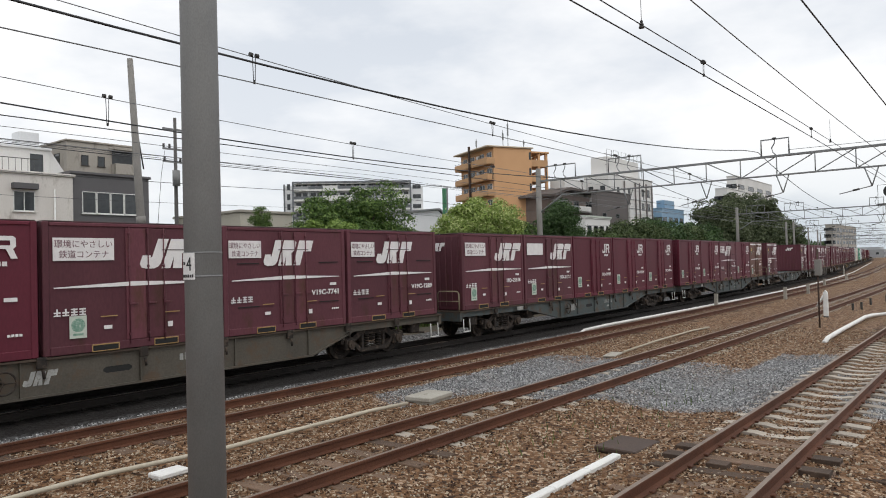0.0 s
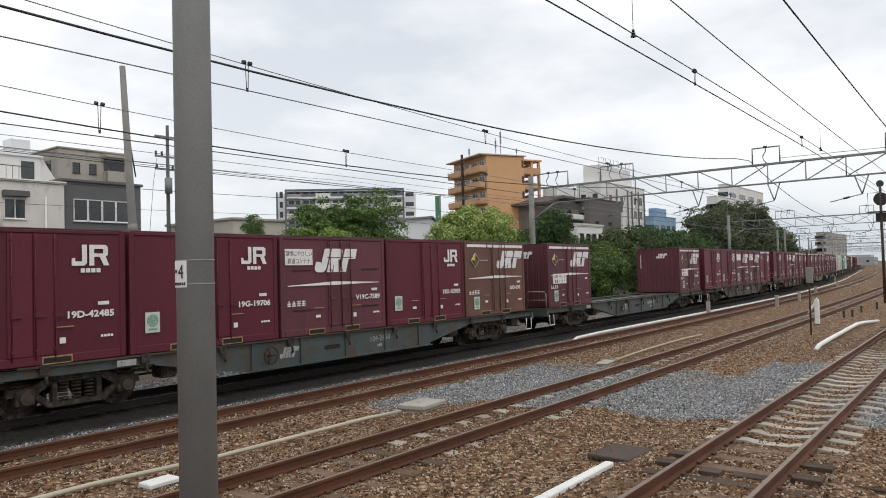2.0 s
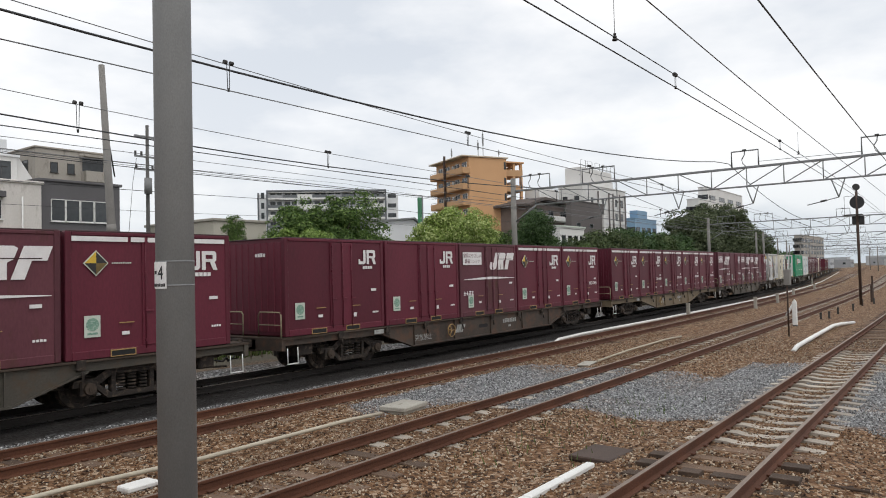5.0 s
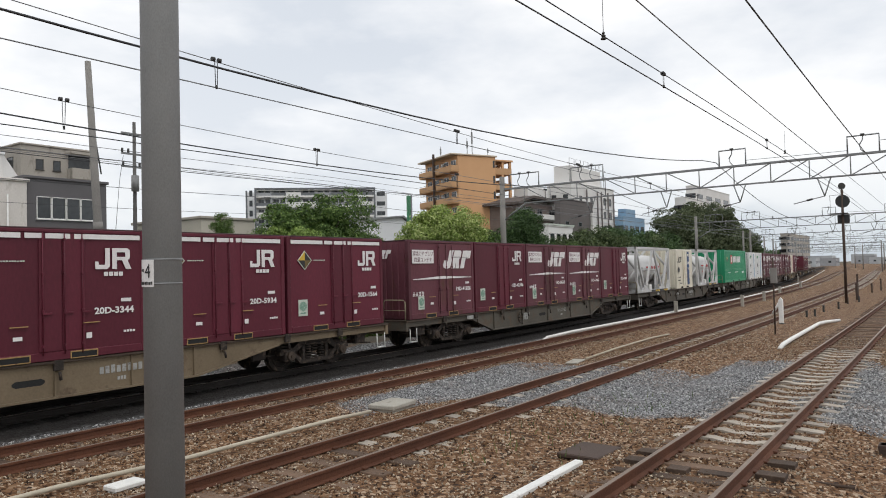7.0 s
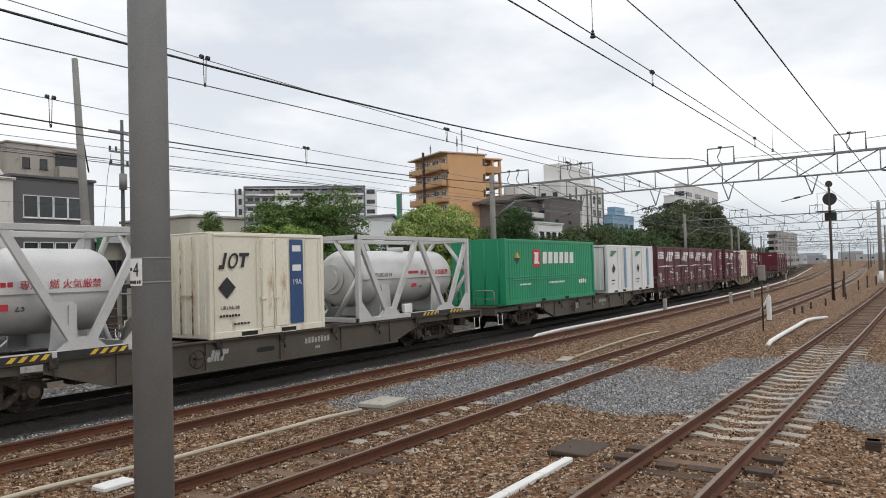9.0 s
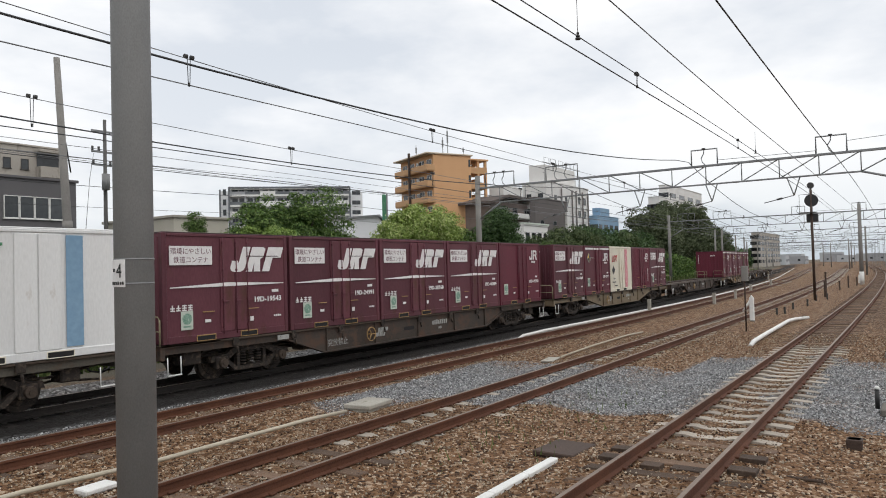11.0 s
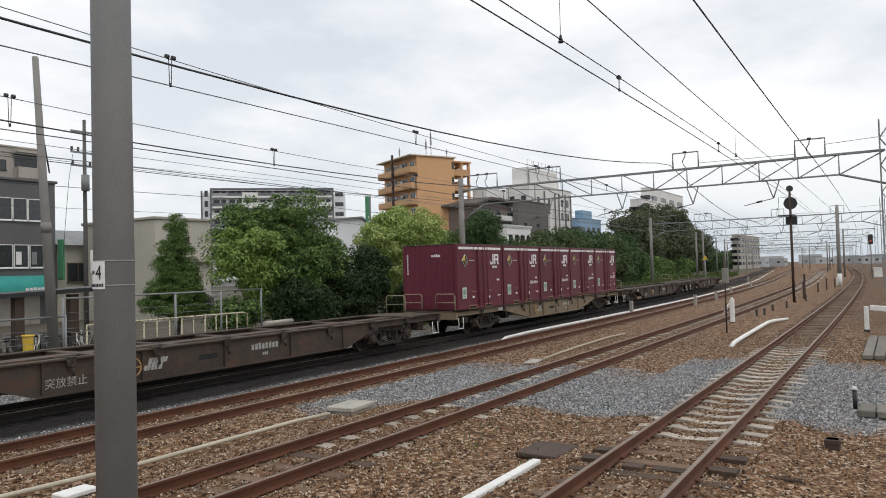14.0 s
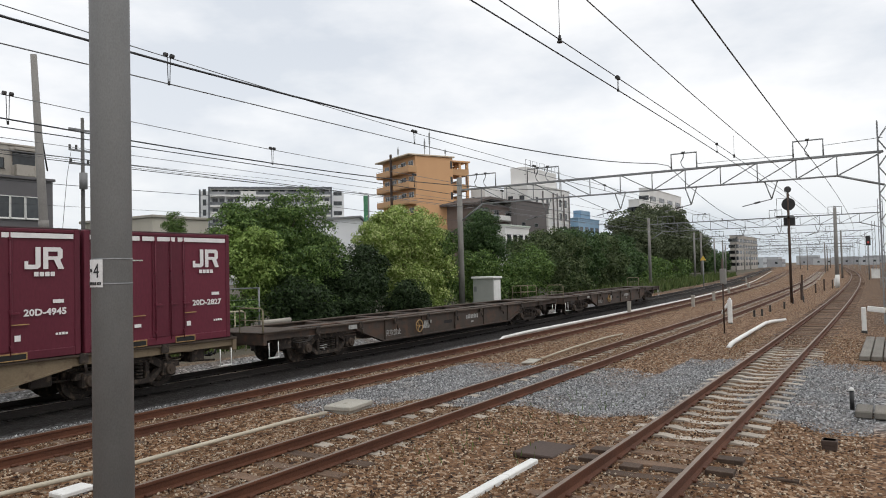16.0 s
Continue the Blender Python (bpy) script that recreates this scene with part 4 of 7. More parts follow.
def window(parent, m, w, h, frame_mat, panes=2, sill=True):
    """A framed window on a wall that faces -y; its foot's middle is the origin."""
    t = 0.05
    f = Build()
    f.box((-w / 2, -0.05, 0), (-w / 2 + t, 0.02, h)).box((w / 2 - t, -0.05, 0), (w / 2, 0.02, h))
    f.box((-w / 2, -0.05, h - t), (w / 2, 0.02, h)).box((-w / 2, -0.05, 0), (w / 2, 0.02, t))
    for k in range(1, panes):
        x = -w / 2 + w * k / panes
        f.box((x - t / 2, -0.04, 0), (x + t / 2, 0.02, h))
    ob = part("window", f, frame_mat, parent, at=m)
    for k in range(panes):
        x0, x1 = -w / 2 + w * k / panes + t / 2, -w / 2 + w * (k + 1) / panes - t / 2
        part("pane", Build().box((x0, -0.012, t), (x1, 0.0, h - t)), M_GLASS, ob)
    if sill:
        part("sill", Build().box((-w / 2 - 0.06, -0.12, -0.06), (w / 2 + 0.06, 0.0, 0.0), 0.01), frame_mat, ob)
    return ob


def shell(name, label, x0, x1, y0, y1, z0, z1, wall, roof=None, parapet=0.35, move=0.0):
    root = tagged(thing(name, pose(move, 0, 0)), label, "building", "buildings behind the line")
    part("wall", Build().box((x0, y0, z0), (x1, y1, z1 - parapet * 0.5), 0.03), wall, root)
    r = Build()
    r.box((x0 - 0.12, y0 - 0.12, z1 - parapet * 0.5), (x1 + 0.12, y1 + 0.12, z1), 0.03)
    part("roof", r, roof or wall, root)
    return root


def side(x, y, z):
    """A pose on a wall that faces -x."""
    return pose(x, y, z, 0, 0, -90)


M_SHOPDARK = paint("dark_grey_render", (0.09, 0.087, 0.092), (0.125, 0.12, 0.126), 0.8, 0, 0.6, 20, 0.1)
M_SHOPWHITE = paint("stained_white_render", (0.56, 0.53, 0.495), (0.70, 0.665, 0.63), 0.85, 0, 0.5, 20, 0.1, stain=(0.38, 0.35, 0.31), stain_cut=0.6, stretch=(1, 1, 0.4))
M_APTGREY = paint("grey_brown_concrete", (0.31, 0.285, 0.25), (0.41, 0.38, 0.34), 0.85, 0, 0.4, 15, 0.1, stain=(0.2, 0.185, 0.16), stain_cut=0.62, stretch=(1, 1, 0.4))
M_BEIGEWALL = paint("pale_beige_render", (0.36, 0.34, 0.285), (0.47, 0.445, 0.38), 0.85, 0, 0.5, 15, 0.1)
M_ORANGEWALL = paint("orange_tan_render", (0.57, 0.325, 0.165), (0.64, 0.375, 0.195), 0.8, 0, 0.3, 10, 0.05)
# a somewhat darker tone of the orange wall, for balconies and stairs
M_ORANGEDARK = paint("darker_orange_render", (0.47, 0.28, 0.145), (0.55, 0.33, 0.175), 0.8, 0, 0.3, 10, 0.05)
M_LONGWHITE = paint("pale_grey_panel", (0.64, 0.655, 0.67), (0.76, 0.77, 0.78), 0.7, 0, 0.3, 10, 0.05)
M_LONGGREY = paint("mid_grey_panel", (0.26, 0.27, 0.285), (0.35, 0.36, 0.375), 0.7, 0, 0.3, 10, 0.05)
M_LONGDARK = paint("slate_panel", (0.11, 0.12, 0.132), (0.16, 0.172, 0.185), 0.6, 0, 0.3, 10, 0.05)
M_TOWER = paint("off_white_tile_wall", (0.62, 0.61, 0.59), (0.74, 0.735, 0.72), 0.75, 0, 0.3, 10, 0.05)
M_DARKBLOCK = paint("dark_brown_cladding", (0.10, 0.088, 0.085), (0.14, 0.125, 0.12), 0.75, 0, 0.3, 10, 0.05)
M_BLUEWALL = paint("blue_glass_wall", (0.15, 0.27, 0.40), (0.22, 0.36, 0.50), 0.4, 0, 0.3, 10, 0.05)
M_TEAL = paint("teal_awning_canvas", (0.045, 0.38, 0.345), (0.07, 0.47, 0.43), 0.75, 0, 1.5, 30, 0.1)
M_ROOFDARK = paint("dark_roof_tile", (0.075, 0.06, 0.055), (0.12, 0.10, 0.09), 0.8, 0, 1, 20, 0.2)
M_SIGNRED = paint("sign_red", (0.42, 0.05, 0.05), (0.52, 0.08, 0.07), 0.5, 0, 2, 30, 0)
M_BRICKORANGE = paint("terracotta_awning", (0.30, 0.11, 0.05), (0.38, 0.15, 0.08), 0.7, 0, 2, 30, 0)
M_CURTAIN = paint("pale_green_blind", (0.28, 0.33, 0.22), (0.36, 0.41, 0.28), 0.8, 0, 3, 30, 0)


def dark_shop():
    root = shell("dark_shop_house", "three-storey dark grey shop house with teal awning", 24.5, 29.7, 46, 55, -0.6, 9.0, M_SHOPDARK, move=-2.5)
    for k in range(4):
        window(root, pose(25.62 + 0.92 * k, 46, 6.35), 0.9, 1.4, M_WHITE, 1)
        window(root, pose(25.62 + 0.95 * k, 46, 3.4), 0.9, 1.45, M_WHITE, 1)
        part("poster", Build().box((25.3 + 0.95 * k, 45.985, 3.6), (25.62 + 0.95 * k, 45.96, 4.4)), (M_MARK, M_BLACK, M_MARK, M_GALV)[k], root, "window notice in plain tones")
    aw = Build()
    n, w0, w1 = 9, 24.6, 28.95
    for k in range(n + 1):
        a = math.pi / 2 * k / n
        y, z = 46 - 1.1 * math.sin(a), 1.9 + 1.0 * math.cos(a)
        aw.v += [(w0, y, z), (w1, y, z)]
    for k in range(n):
        aw.face((2 * k, 2 * k + 2, 2 * k + 3, 2 * k + 1), 0, True)
    for s in (0, 1):
        aw.v.append((w1 if s else w0, 46, 1.9))
        c = len(aw.v) - 1
        for k in range(n):
            aw.face((c, 2 * k + s, 2 * k + 2 + s), 0)
    part("awning", aw, M_TEAL, root, "rounded teal shop awning")
    t = Build()
    bars(t, 27.2, 1.98, 1.2, 0.18, 5, 44.9)
    bars(t, 24.8, 2.0, 0.5, 0.3, 2, 44.9)
    part("awning_print", t, M_MARK, root, "unreadable white sign bars")
    part("side_sign", Build().box((24.55, 45.2, 2.95), (24.75, 45.9, 3.55)), M_SIGNRED, root, "small red and white box sign")
    part("shutter", Build().box((24.9, 45.97, -0.6), (28.6, 45.9, 1.85)), M_APTGREY, root, "grey shop shutter")
    part("blade_sign", Build().box((29.75, 45.3, 2.6), (29.9, 45.9, 5.2), 0.02), M_GREENLABEL, root, "green upright blade sign")


def white_shop():
    root = shell("white_shop_house", "stained white shop house with terracotta awning and red sign", 13.0, 24.45, 45.6, 55, -0.6, 8.7, M_SHOPWHITE, move=-2.5)
    for x in (21.9, 18.5, 15.5):
        window(root, pose(x, 45.6, 3.3), 1.4, 1.2, M_WHITE, 1)
        part("blind", Build().box((x - 0.6, 45.58, 3.4), (x + 0.6, 45.57, 4.4)), M_CURTAIN, root, "pale green window blind")
        part("shop_awning", Build().prism([(45.6, 5.4), (45.6, 4.6), (44.9, 4.6)], 0, x - 0.9, x + 0.75), M_BRICKORANGE, root, "terracotta sloping awning")
        window(root, pose(x - 0.3, 45.6, 6.3), 1.2, 1.2, M_WHITE, 2)
        part("window_hood", Build().box((x - 1.0, 45.2, 7.6), (x + 0.4, 45.6, 7.95), 0.02), M_SHOPDARK, root)
    part("shop_sign", Build().box((14, 45.5, 1.55), (22.35, 45.35, 2.55), 0.02), M_SIGNRED, root, "long red shop sign")
    part("sign_emblem", Build().prism([(21.2, 1.8), (21.7, 1.75), (22.0, 2.1), (21.6, 2.4), (21.2, 2.3)], 1, 45.34, 45.33), M_MARK, root, "white emblem in plain shapes")
    part("downpipe", Build().tube((23.3, 45.5, -0.4), (23.3, 45.5, 7.7), 0.05, n=8), M_WHITE, root)
    part("shopfront", Build().box((14, 45.58, -0.6), (23.0, 45.5, 1.5)), M_GLASS, root)
    for x in (15, 17, 19, 21, 23):
        part("shop_post", Build().box((x - 0.07, 45.42, -0.6), (x + 0.07, 45.5, 1.52)), M_WHITE, root)
    roof_room = shell("roof_house", "white roof-top room with balcony rail and water tank", 18.2, 24.1, 48, 54, 8.7, 10.6, M_TOWER, M_LONGWHITE, move=-2.5)
    window(roof_room, pose(23.3, 48, 8.9), 0.9, 1.3, M_WHITE, 1)
    part("slope", Build().prism([(24.1, 8.7), (25.4, 8.7), (24.1, 10.7)], 1, 48.2, 54), M_TOWER, roof_room)
    part("water_tank", Build().box((22.7, 49, 10.6), (23.9, 50.2, 11.7), 0.04), M_LONGWHITE, roof_room, "white panelled water tank")
    rail = Build()
    for k in range(22):
        rail.tube((15 + 0.35 * k, 46.0, 8.7), (15 + 0.35 * k, 46.0, 9.5), 0.015, n=4)
    rail.tube((15, 46.0, 9.5), (22.7, 46.0, 9.5), 0.025, n=5)
    part("balcony_rail", rail, M_DARKSTEEL, roof_room)


def grey_apartment():
    root = shell("grey_apartment_block", "weathered grey-brown concrete apartment block", 36.9, 43.6, 70, 82, -0.6, 15.4, M_APTGREY, move=-4.4)
    for z in (13.0, 10.1, 7.2):
        for x in (38.6, 40.2):
            window(root, pose(x, 70, z), 0.7, 1.0, M_DARKSTEEL, 1)
        part("balcony", Build().box((41.2, 69.0, z - 0.7), (43.5, 70.0, z + 0.35), 0.02), M_APTGREY, root)
        part("balcony_recess", Build().box((41.3, 69.98, z + 0.35), (43.4, 69.96, z + 1.7)), M_GLASS, root)
        part("balcony_roof", Build().box((41.0, 68.9, z + 1.7), (43.6, 70.0, z + 1.95), 0.02), M_APTGREY, root)
        for y in (72, 75, 78):
            window(root, side(36.9, y, z), 1.2, 1.2, M_DARKSTEEL, 1)
    wing = shell("apartment_wing", "grey stair wing with open landings", 30.5, 36.9, 76, 82, -0.6, 14.6, M_APTGREY, move=-4.4)
    for z in (11.2, 8.2):
        for x in (32, 34.5):
            window(wing, pose(x, 76, z), 1.4, 1.4, M_DARKSTEEL, 1)
    part("antenna", Build().tube((33, 77, 14.6), (33, 77, 19), 0.05, n=5), M_GALV, wing)


def beige_house(x0, x1, y0, y1, z1, label):
    root = shell("beige_shop_house", label, x0, x1, y0, y1, -0.6, z1, M_BEIGEWALL, M_CONCRETE)
    part("string_course", Build().box((x0 - 0.08, y0 - 0.45, 3.5), (x1 + 0.08, y0, 3.68), 0.01), M_APTGREY, root)
    k = x0 + 0.85
    while k < x1 - 1:
        window(root, pose(k, y0, 1.9), 1.15, 1.25, M_BROWNFRAME, 2)
        k += 1.75
    window(root, pose(x1 - 1.9, y0, 4.7), 0.4, 0.4, M_BROWNFRAME, 1)
    part("shop_canopy", Build().box((x0, y0 - 0.9, 1.2), (x1, y0, 1.35), 0.02), M_GALV, root)
    bal = Build()
    for q in range(18):
        bal.box((x1 - 3.2 + 0.17 * q, y0 - 0.5, 0.4), (x1 - 3.13 + 0.17 * q, y0 - 0.46, 1.15))
    part("balcony_rail", bal, M_DARKSTEEL, root)


M_BROWNFRAME = paint("brown_window_frame", (0.08, 0.055, 0.035), (0.12, 0.085, 0.055), 0.6, 0, 2, 30, 0)
dark_shop()
white_shop()
grey_apartment()
beige_house(28.8, 33.0, 38, 45.5, 6.3, "long pale beige two-storey house with flat roof")


def small_house():
    root = tagged(thing("small_house", pose(-2.5, 0, 0)), "small beige house with grey tiled roof", "house")
    part("wall", Build().box((29.9, 46.2, -0.6), (33.3, 51, 4.9), 0.03), M_BEIGEWALL, root)
    part("roof", Build().prism([(45.8, 4.85), (51.4, 4.85), (48.6, 6.0)], 0, 29.75, 33.5), M_GALV, root, "grey metal roof")
    window(root, pose(31.3, 46.2, 2.4), 1.5, 1.3, M_BROWNFRAME, 2)


small_house()


def orange_block():
    """Stands turned to the line; its plain gable faces the platform, its balconies the town."""
    root = tagged(thing("orange_apartment_block", pose(104.8, 70.2, 0, 0, 0, -26)), "eight-storey orange-tan apartment block with rounded balconies", "building", "buildings behind the line")
    w, d = 7.8, 12.4
    part("wall", Build().box((0, 0, -0.6), (w, d, 22.7), 0.04), M_ORANGEWALL, root)
    part("roof", Build().box((-1.5, -0.25, 22.7), (w + 0.3, d + 0.3, 22.95), 0.04), M_TANROOF, root, "pale overhanging roof slab")
    for k in range(8):
        z = 0.4 + 2.78 * k
        for y0, y1 in ((-0.1, 5.9), (6.3, d)):
            part("balcony", Build().box((-1.35, y0, z - 0.15), (0.25 if y0 < 0 else 0.0, y1, z + 0.02), 0.05).box((-1.4, y0, z), (-1.26, y1, z + 1.0), 0.06).box((-1.3, y0, z), (0.25 if y0 < 0 else 0.0, y0 + 0.14, z + 1.0), 0.05).box((-1.3, y1 - 0.14, z), (0, y1, z + 1.0), 0.05), M_ORANGEDARK, root)
            part("rail", Build().line([(-1.33, y0 + 0.1, z + 1.0), (-1.33, y0 + 0.1, z + 1.2), (-1.33, y1 - 0.1, z + 1.2), (-1.33, y1 - 0.1, z + 1.0)], 0.03), M_GALV, root)
        for y in (1.5, 4.2, 7.8, 10.6):
            window(root, side(0, y, z + 0.15), 1.7, 1.95, M_WHITE, 2, False)
        part("downlight_box", Build().box((-0.35, 5.0, z + 1.3), (0, 5.7, z + 1.9), 0.03), M_WHITE, root, "white outdoor unit")
        window(root, pose(w - 0.35, 0, z + 0.9), 0.4, 1.3, M_DARKSTEEL, 1, False)
        if k < 8:
            part("stair_wall", Build().box((w, 0.5, z - 0.2), (w + 3.8, 0.7, z + 1.0), 0.03).box((w + 3.6, 0.7, z - 0.2), (w + 3.8, 5.0, z + 1.0), 0.03).box((w, 0.6, z - 0.2), (w + 3.8, 5.0, z), 0.02), M_ORANGEDARK, root)
            part("stair_flight", Build().prism([(w + 0.4, z), (w + 1.0, z), (w + 3.2, z + 1.9), (w + 2.6, z + 1.9)], 1, 2.6, 4.6), M_ORANGEDARK, root)
            for x in (w + 1.7, w + 3.3):
                part("stair_pillar", Build().box((x, 0.5, z + 1.0), (x + 0.45, 0.95, z + (2.58 if k < 7 else 2.2)), 0.02), M_ORANGEWALL, root)
    part("stair_roof", Build().box((w, 0.3, 22.05), (w + 4.0, 5.2, 22.35), 0.03), M_ORANGEWALL, root)
    part("divider", Build().box((-1.75, 5.95, 0), (-1.4, 6.25, 23.6)), M_DARKRUST, root, "dark downpipe screen")
    for x, y, h in ((1.0, 8.0, 2.6), (3.4, 2.4, 3.4), (4.2, 2.0, 5.2), (7.0, 1.2, 1.6)):
        part("antenna", Build().tube((x, y, 22.9), (x, y, 22.9 + h), 0.06, n=6), M_GALV, root)
        part("antenna_panel", Build().box((x - 0.12, y - 0.1, 22.9 + h * 0.45), (x + 0.12, y + 0.1, 22.9 + h * 0.85), 0.02), M_GALV, root)


M_TANROOF = paint("pale_tan_slab", (0.50, 0.42, 0.32), (0.60, 0.52, 0.41), 0.85, 0, 0.4, 10, 0.05)
orange_block()


def long_block():
    """A far slab that faces the platform squarely, its balconies held in a thin slate frame."""
    root = tagged(thing("long_apartment_block", pose(134.5, 159.5, 0, 0, 0, -45.5)), "long pale apartment block with slate frame and balcony bands", "building", "buildings behind the line")
    w, top = 33.8, 27.0
    part("wall", Build().box((0.2, 1.4, -0.6), (w - 0.2, 10, top - 0.9), 0.05), M_LONGWHITE, root)
    part("roof", Build().box((0.46, -0.1, top - 0.75), (w - 0.46, 10.2, top - 0.5), 0.04), M_WHITE, root, "white parapet")
    part("left_wing", Build().box((-2.6, 3.0, -0.6), (0, 12, top - 0.8), 0.05), M_LONGWHITE, root)
    part("wing_edge", Build().box((-2.75, 2.8, -0.6), (-2.3, 3.3, top - 0.4)), M_LONGDARK, root, "slate wing edge")
    part("right_wing", Build().box((w, 3.0, -0.6), (w + 3.6, 12, top - 1.4), 0.05), M_LONGWHITE, root)
    part("low_annex", Build().box((w + 1.5, 1.0, -0.6), (w + 7.0, 8, 18.6), 0.05), M_SHOPWHITE, root)
    for k in range(9):
        z = 1.4 + 2.86 * k
        part("balcony_slab", Build().box((0.45, -0.15, z), (w - 0.45, 1.4, z + 0.55)), M_WHITE, root, "white balcony slab")
        for q in range(8):
            x = 0.4 + 4.125 * q
            pale = (q + 2 * k) % 5 in (1, 2) if k < 8 else q == 2
            part("balcony_front", Build().box((x, 0.02, z + 0.5), (x + 4.1, 0.12, z + (1.55 if pale else 1.4))), M_WHITE if pale else M_LONGDARK if (q + k) % 2 else M_LONGGREY, root)
            part("divider", Build().box((x - 0.08, 0.15, z + 0.5), (x + 0.06, 1.4, z + 2.86)), M_LONGWHITE, root)
            window(root, pose(x + 1.3, 1.4, z + 0.6), 1.5, 1.9, M_GALV, 2, False)
            window(root, pose(x + 3.1, 1.4, z + 0.6), 1.3, 1.9, M_GALV, 1, False)
        window(root, pose(-1.3, 3.0, z + 0.7), 0.9, 1.7, M_LONGDARK, 1, False)
        window(root, pose(w + 1.8, 3.0, z + 0.6), 2.4, 1.2, M_LONGDARK, 2, False)
    for x in (0.0, w - 0.45):
        part("frame_column", Build().box((x, -0.3, -0.6), (x + 0.45, 0.4, top)), M_LONGDARK, root, "slate frame column")
    part("frame_beam", Build().box((0.45, -0.3, top - 0.42), (w - 0.45, 0.4, top)), M_LONGDARK, root, "slate frame beam")



long_block()


def tower_group():
    root = shell("white_tower_block", "off-white tiled narrow tower block with roof room", 133, 153.5, 58, 63, -0.6, 18.6, M_TOWER, M_TOWER, move=-8.7)
    part("roof_room", Build().box((135, 59, 18.6), (149, 62.5, 22.0), 0.05), M_TOWER, root)
    for k in range(6):
        z = 1.0 + 2.8 * k
        for x in (148.5, 151.3):
            window(root, pose(x, 58, z), 1.1, 1.5, M_DARKSTEEL, 1, False)
        for x in (137, 142):
            window(root, pose(x, 58, z), 1.0, 1.2, M_DARKSTEEL, 1, False)
        part("string_course", Build().box((133, 57.88, z - 0.75), (153.6, 58, z - 0.6)), M_LONGWHITE, root)
        for y in (59.2, 61.6):
            window(root, side(133, y, z), 1.0, 1.3, M_DARKSTEEL, 1, False)
    for x in (139.5, 144.6, 146.6, 149.9, 152.8):
        part("downpipe", Build().tube((x, 57.8, 0), (x, 57.8, 17.6), 0.14, n=6), M_DARKBLOCK, root)
    dark = shell("brown_office_block", "dark brown clad office block", 113.5, 126.4, 52, 53.0, -0.6, 13.9, M_DARKBLOCK, M_DARKBLOCK, move=-6.3)
    part("pilaster", Build().box((125.3, 51.6, 0), (126.3, 52, 12), 0.03), M_TOWER, dark)
    for x in (116, 121):
        for z in (9.5, 6.4):
            window(dark, pose(x, 52, z), 1.4, 0.7, M_GALV, 1, False)
    low = shell("white_low_block", "white low block with outdoor units on its flank", 100.2, 108.2, 47.5, 49, -0.6, 8.7, M_TOWER, M_TOWER, move=-6.0)
    for k in range(4):
        window(low, pose(101.3 + 2.0 * k, 47.5, 6.2), 1.2, 1.3, M_DARKSTEEL, 1, False)
    part("roof_edge", Build().box((100.0, 47.3, 8.7), (108.4, 49.2, 8.95), 0.02), M_PALELABEL, low, "pale green roof edge")
    flat = tagged(thing("balcony_flats", pose(-3.5, 0, 0)), "brown flats under a dark low roof with cluttered white balconies", "building", "buildings behind the line")
    part("wall", Build().box((114.0, 62, -0.6), (137, 69, 14.3)), M_BRICKBAND, flat)
    part("roof", Build().prism([(112.6, 14.1), (118.0, 15.5), (137.5, 15.1), (137.5, 14.7), (118.0, 15.05), (112.6, 13.7)], 1, 60.6, 70), M_ROOFDARK, flat, "dark low-pitched roof")
    rng = random.Random(12)
    for k in range(5):
        z = 0.3 + 2.75 * k
        for x0, x1 in ((116.6, 121.0), (121.4, 125.8), (126.2, 130.6), (131.0, 136.0)):
            part("balcony", Build().box((x0, 60.7, z), (x1, 62, z + 0.16)).box((x0, 60.7, z), (x1, 60.82, z + 1.05), 0.02), M_WHITE if (k + int(x0)) % 3 else M_LONGGREY, flat)
        for q in range(4):
            x = 117.4 + 4.6 * q
            window(flat, pose(x + 0.6, 62, z + 0.25), 1.8, 1.9, M_GALV, 2, False)
            part("outdoor_unit", Build().box((x + 1.9, 61.2, z + 0.16), (x + 2.8, 61.6, z + 0.9 + rng.uniform(0, 0.3)), 0.03), M_WHITE, flat, "white outdoor unit")
            part("laundry_pole", Build().tube((x - 0.6, 60.9, z + 1.5), (x + 2.6, 60.9, z + 1.5 + rng.uniform(-0.1, 0.1)), 0.03, n=6), M_GALV, flat)
        window(flat, pose(115.2, 62, z + 0.9), 1.1, 1.2, M_GALV, 2, False)
    for x in (135, 138, 141.5, 145, 149):
        part("roof_frame", Build().line([(x, 59.2, 18.6), (x, 59.2, 23.4), (x + 2.2, 59.2, 23.4), (x + 2.2, 59.2, 18.6)], 0.05), M_GALV, root, "open steel roof frame")
    for z in (20.4, 22.4):
        part("roof_rail", Build().tube((134, 59.1, z), (152, 59.1, z), 0.045, n=6), M_GALV, root)
    part("roof_tank", Build().tube((150.2, 60.2, 18.6), (150.2, 60.2, 20.2), 0.9, n=16), M_LONGWHITE, root, "round white roof tank")
    part("plinth_wall", Build().box((125.5, 63.0, -0.6), (133, 66, 17.6), 0.05), M_TOWER, root)


M_BRICKBAND = paint("brown_brick_band", (0.15, 0.115, 0.10), (0.22, 0.175, 0.155), 0.85, 0, 0.8, 20, 0.1)
tower_group()


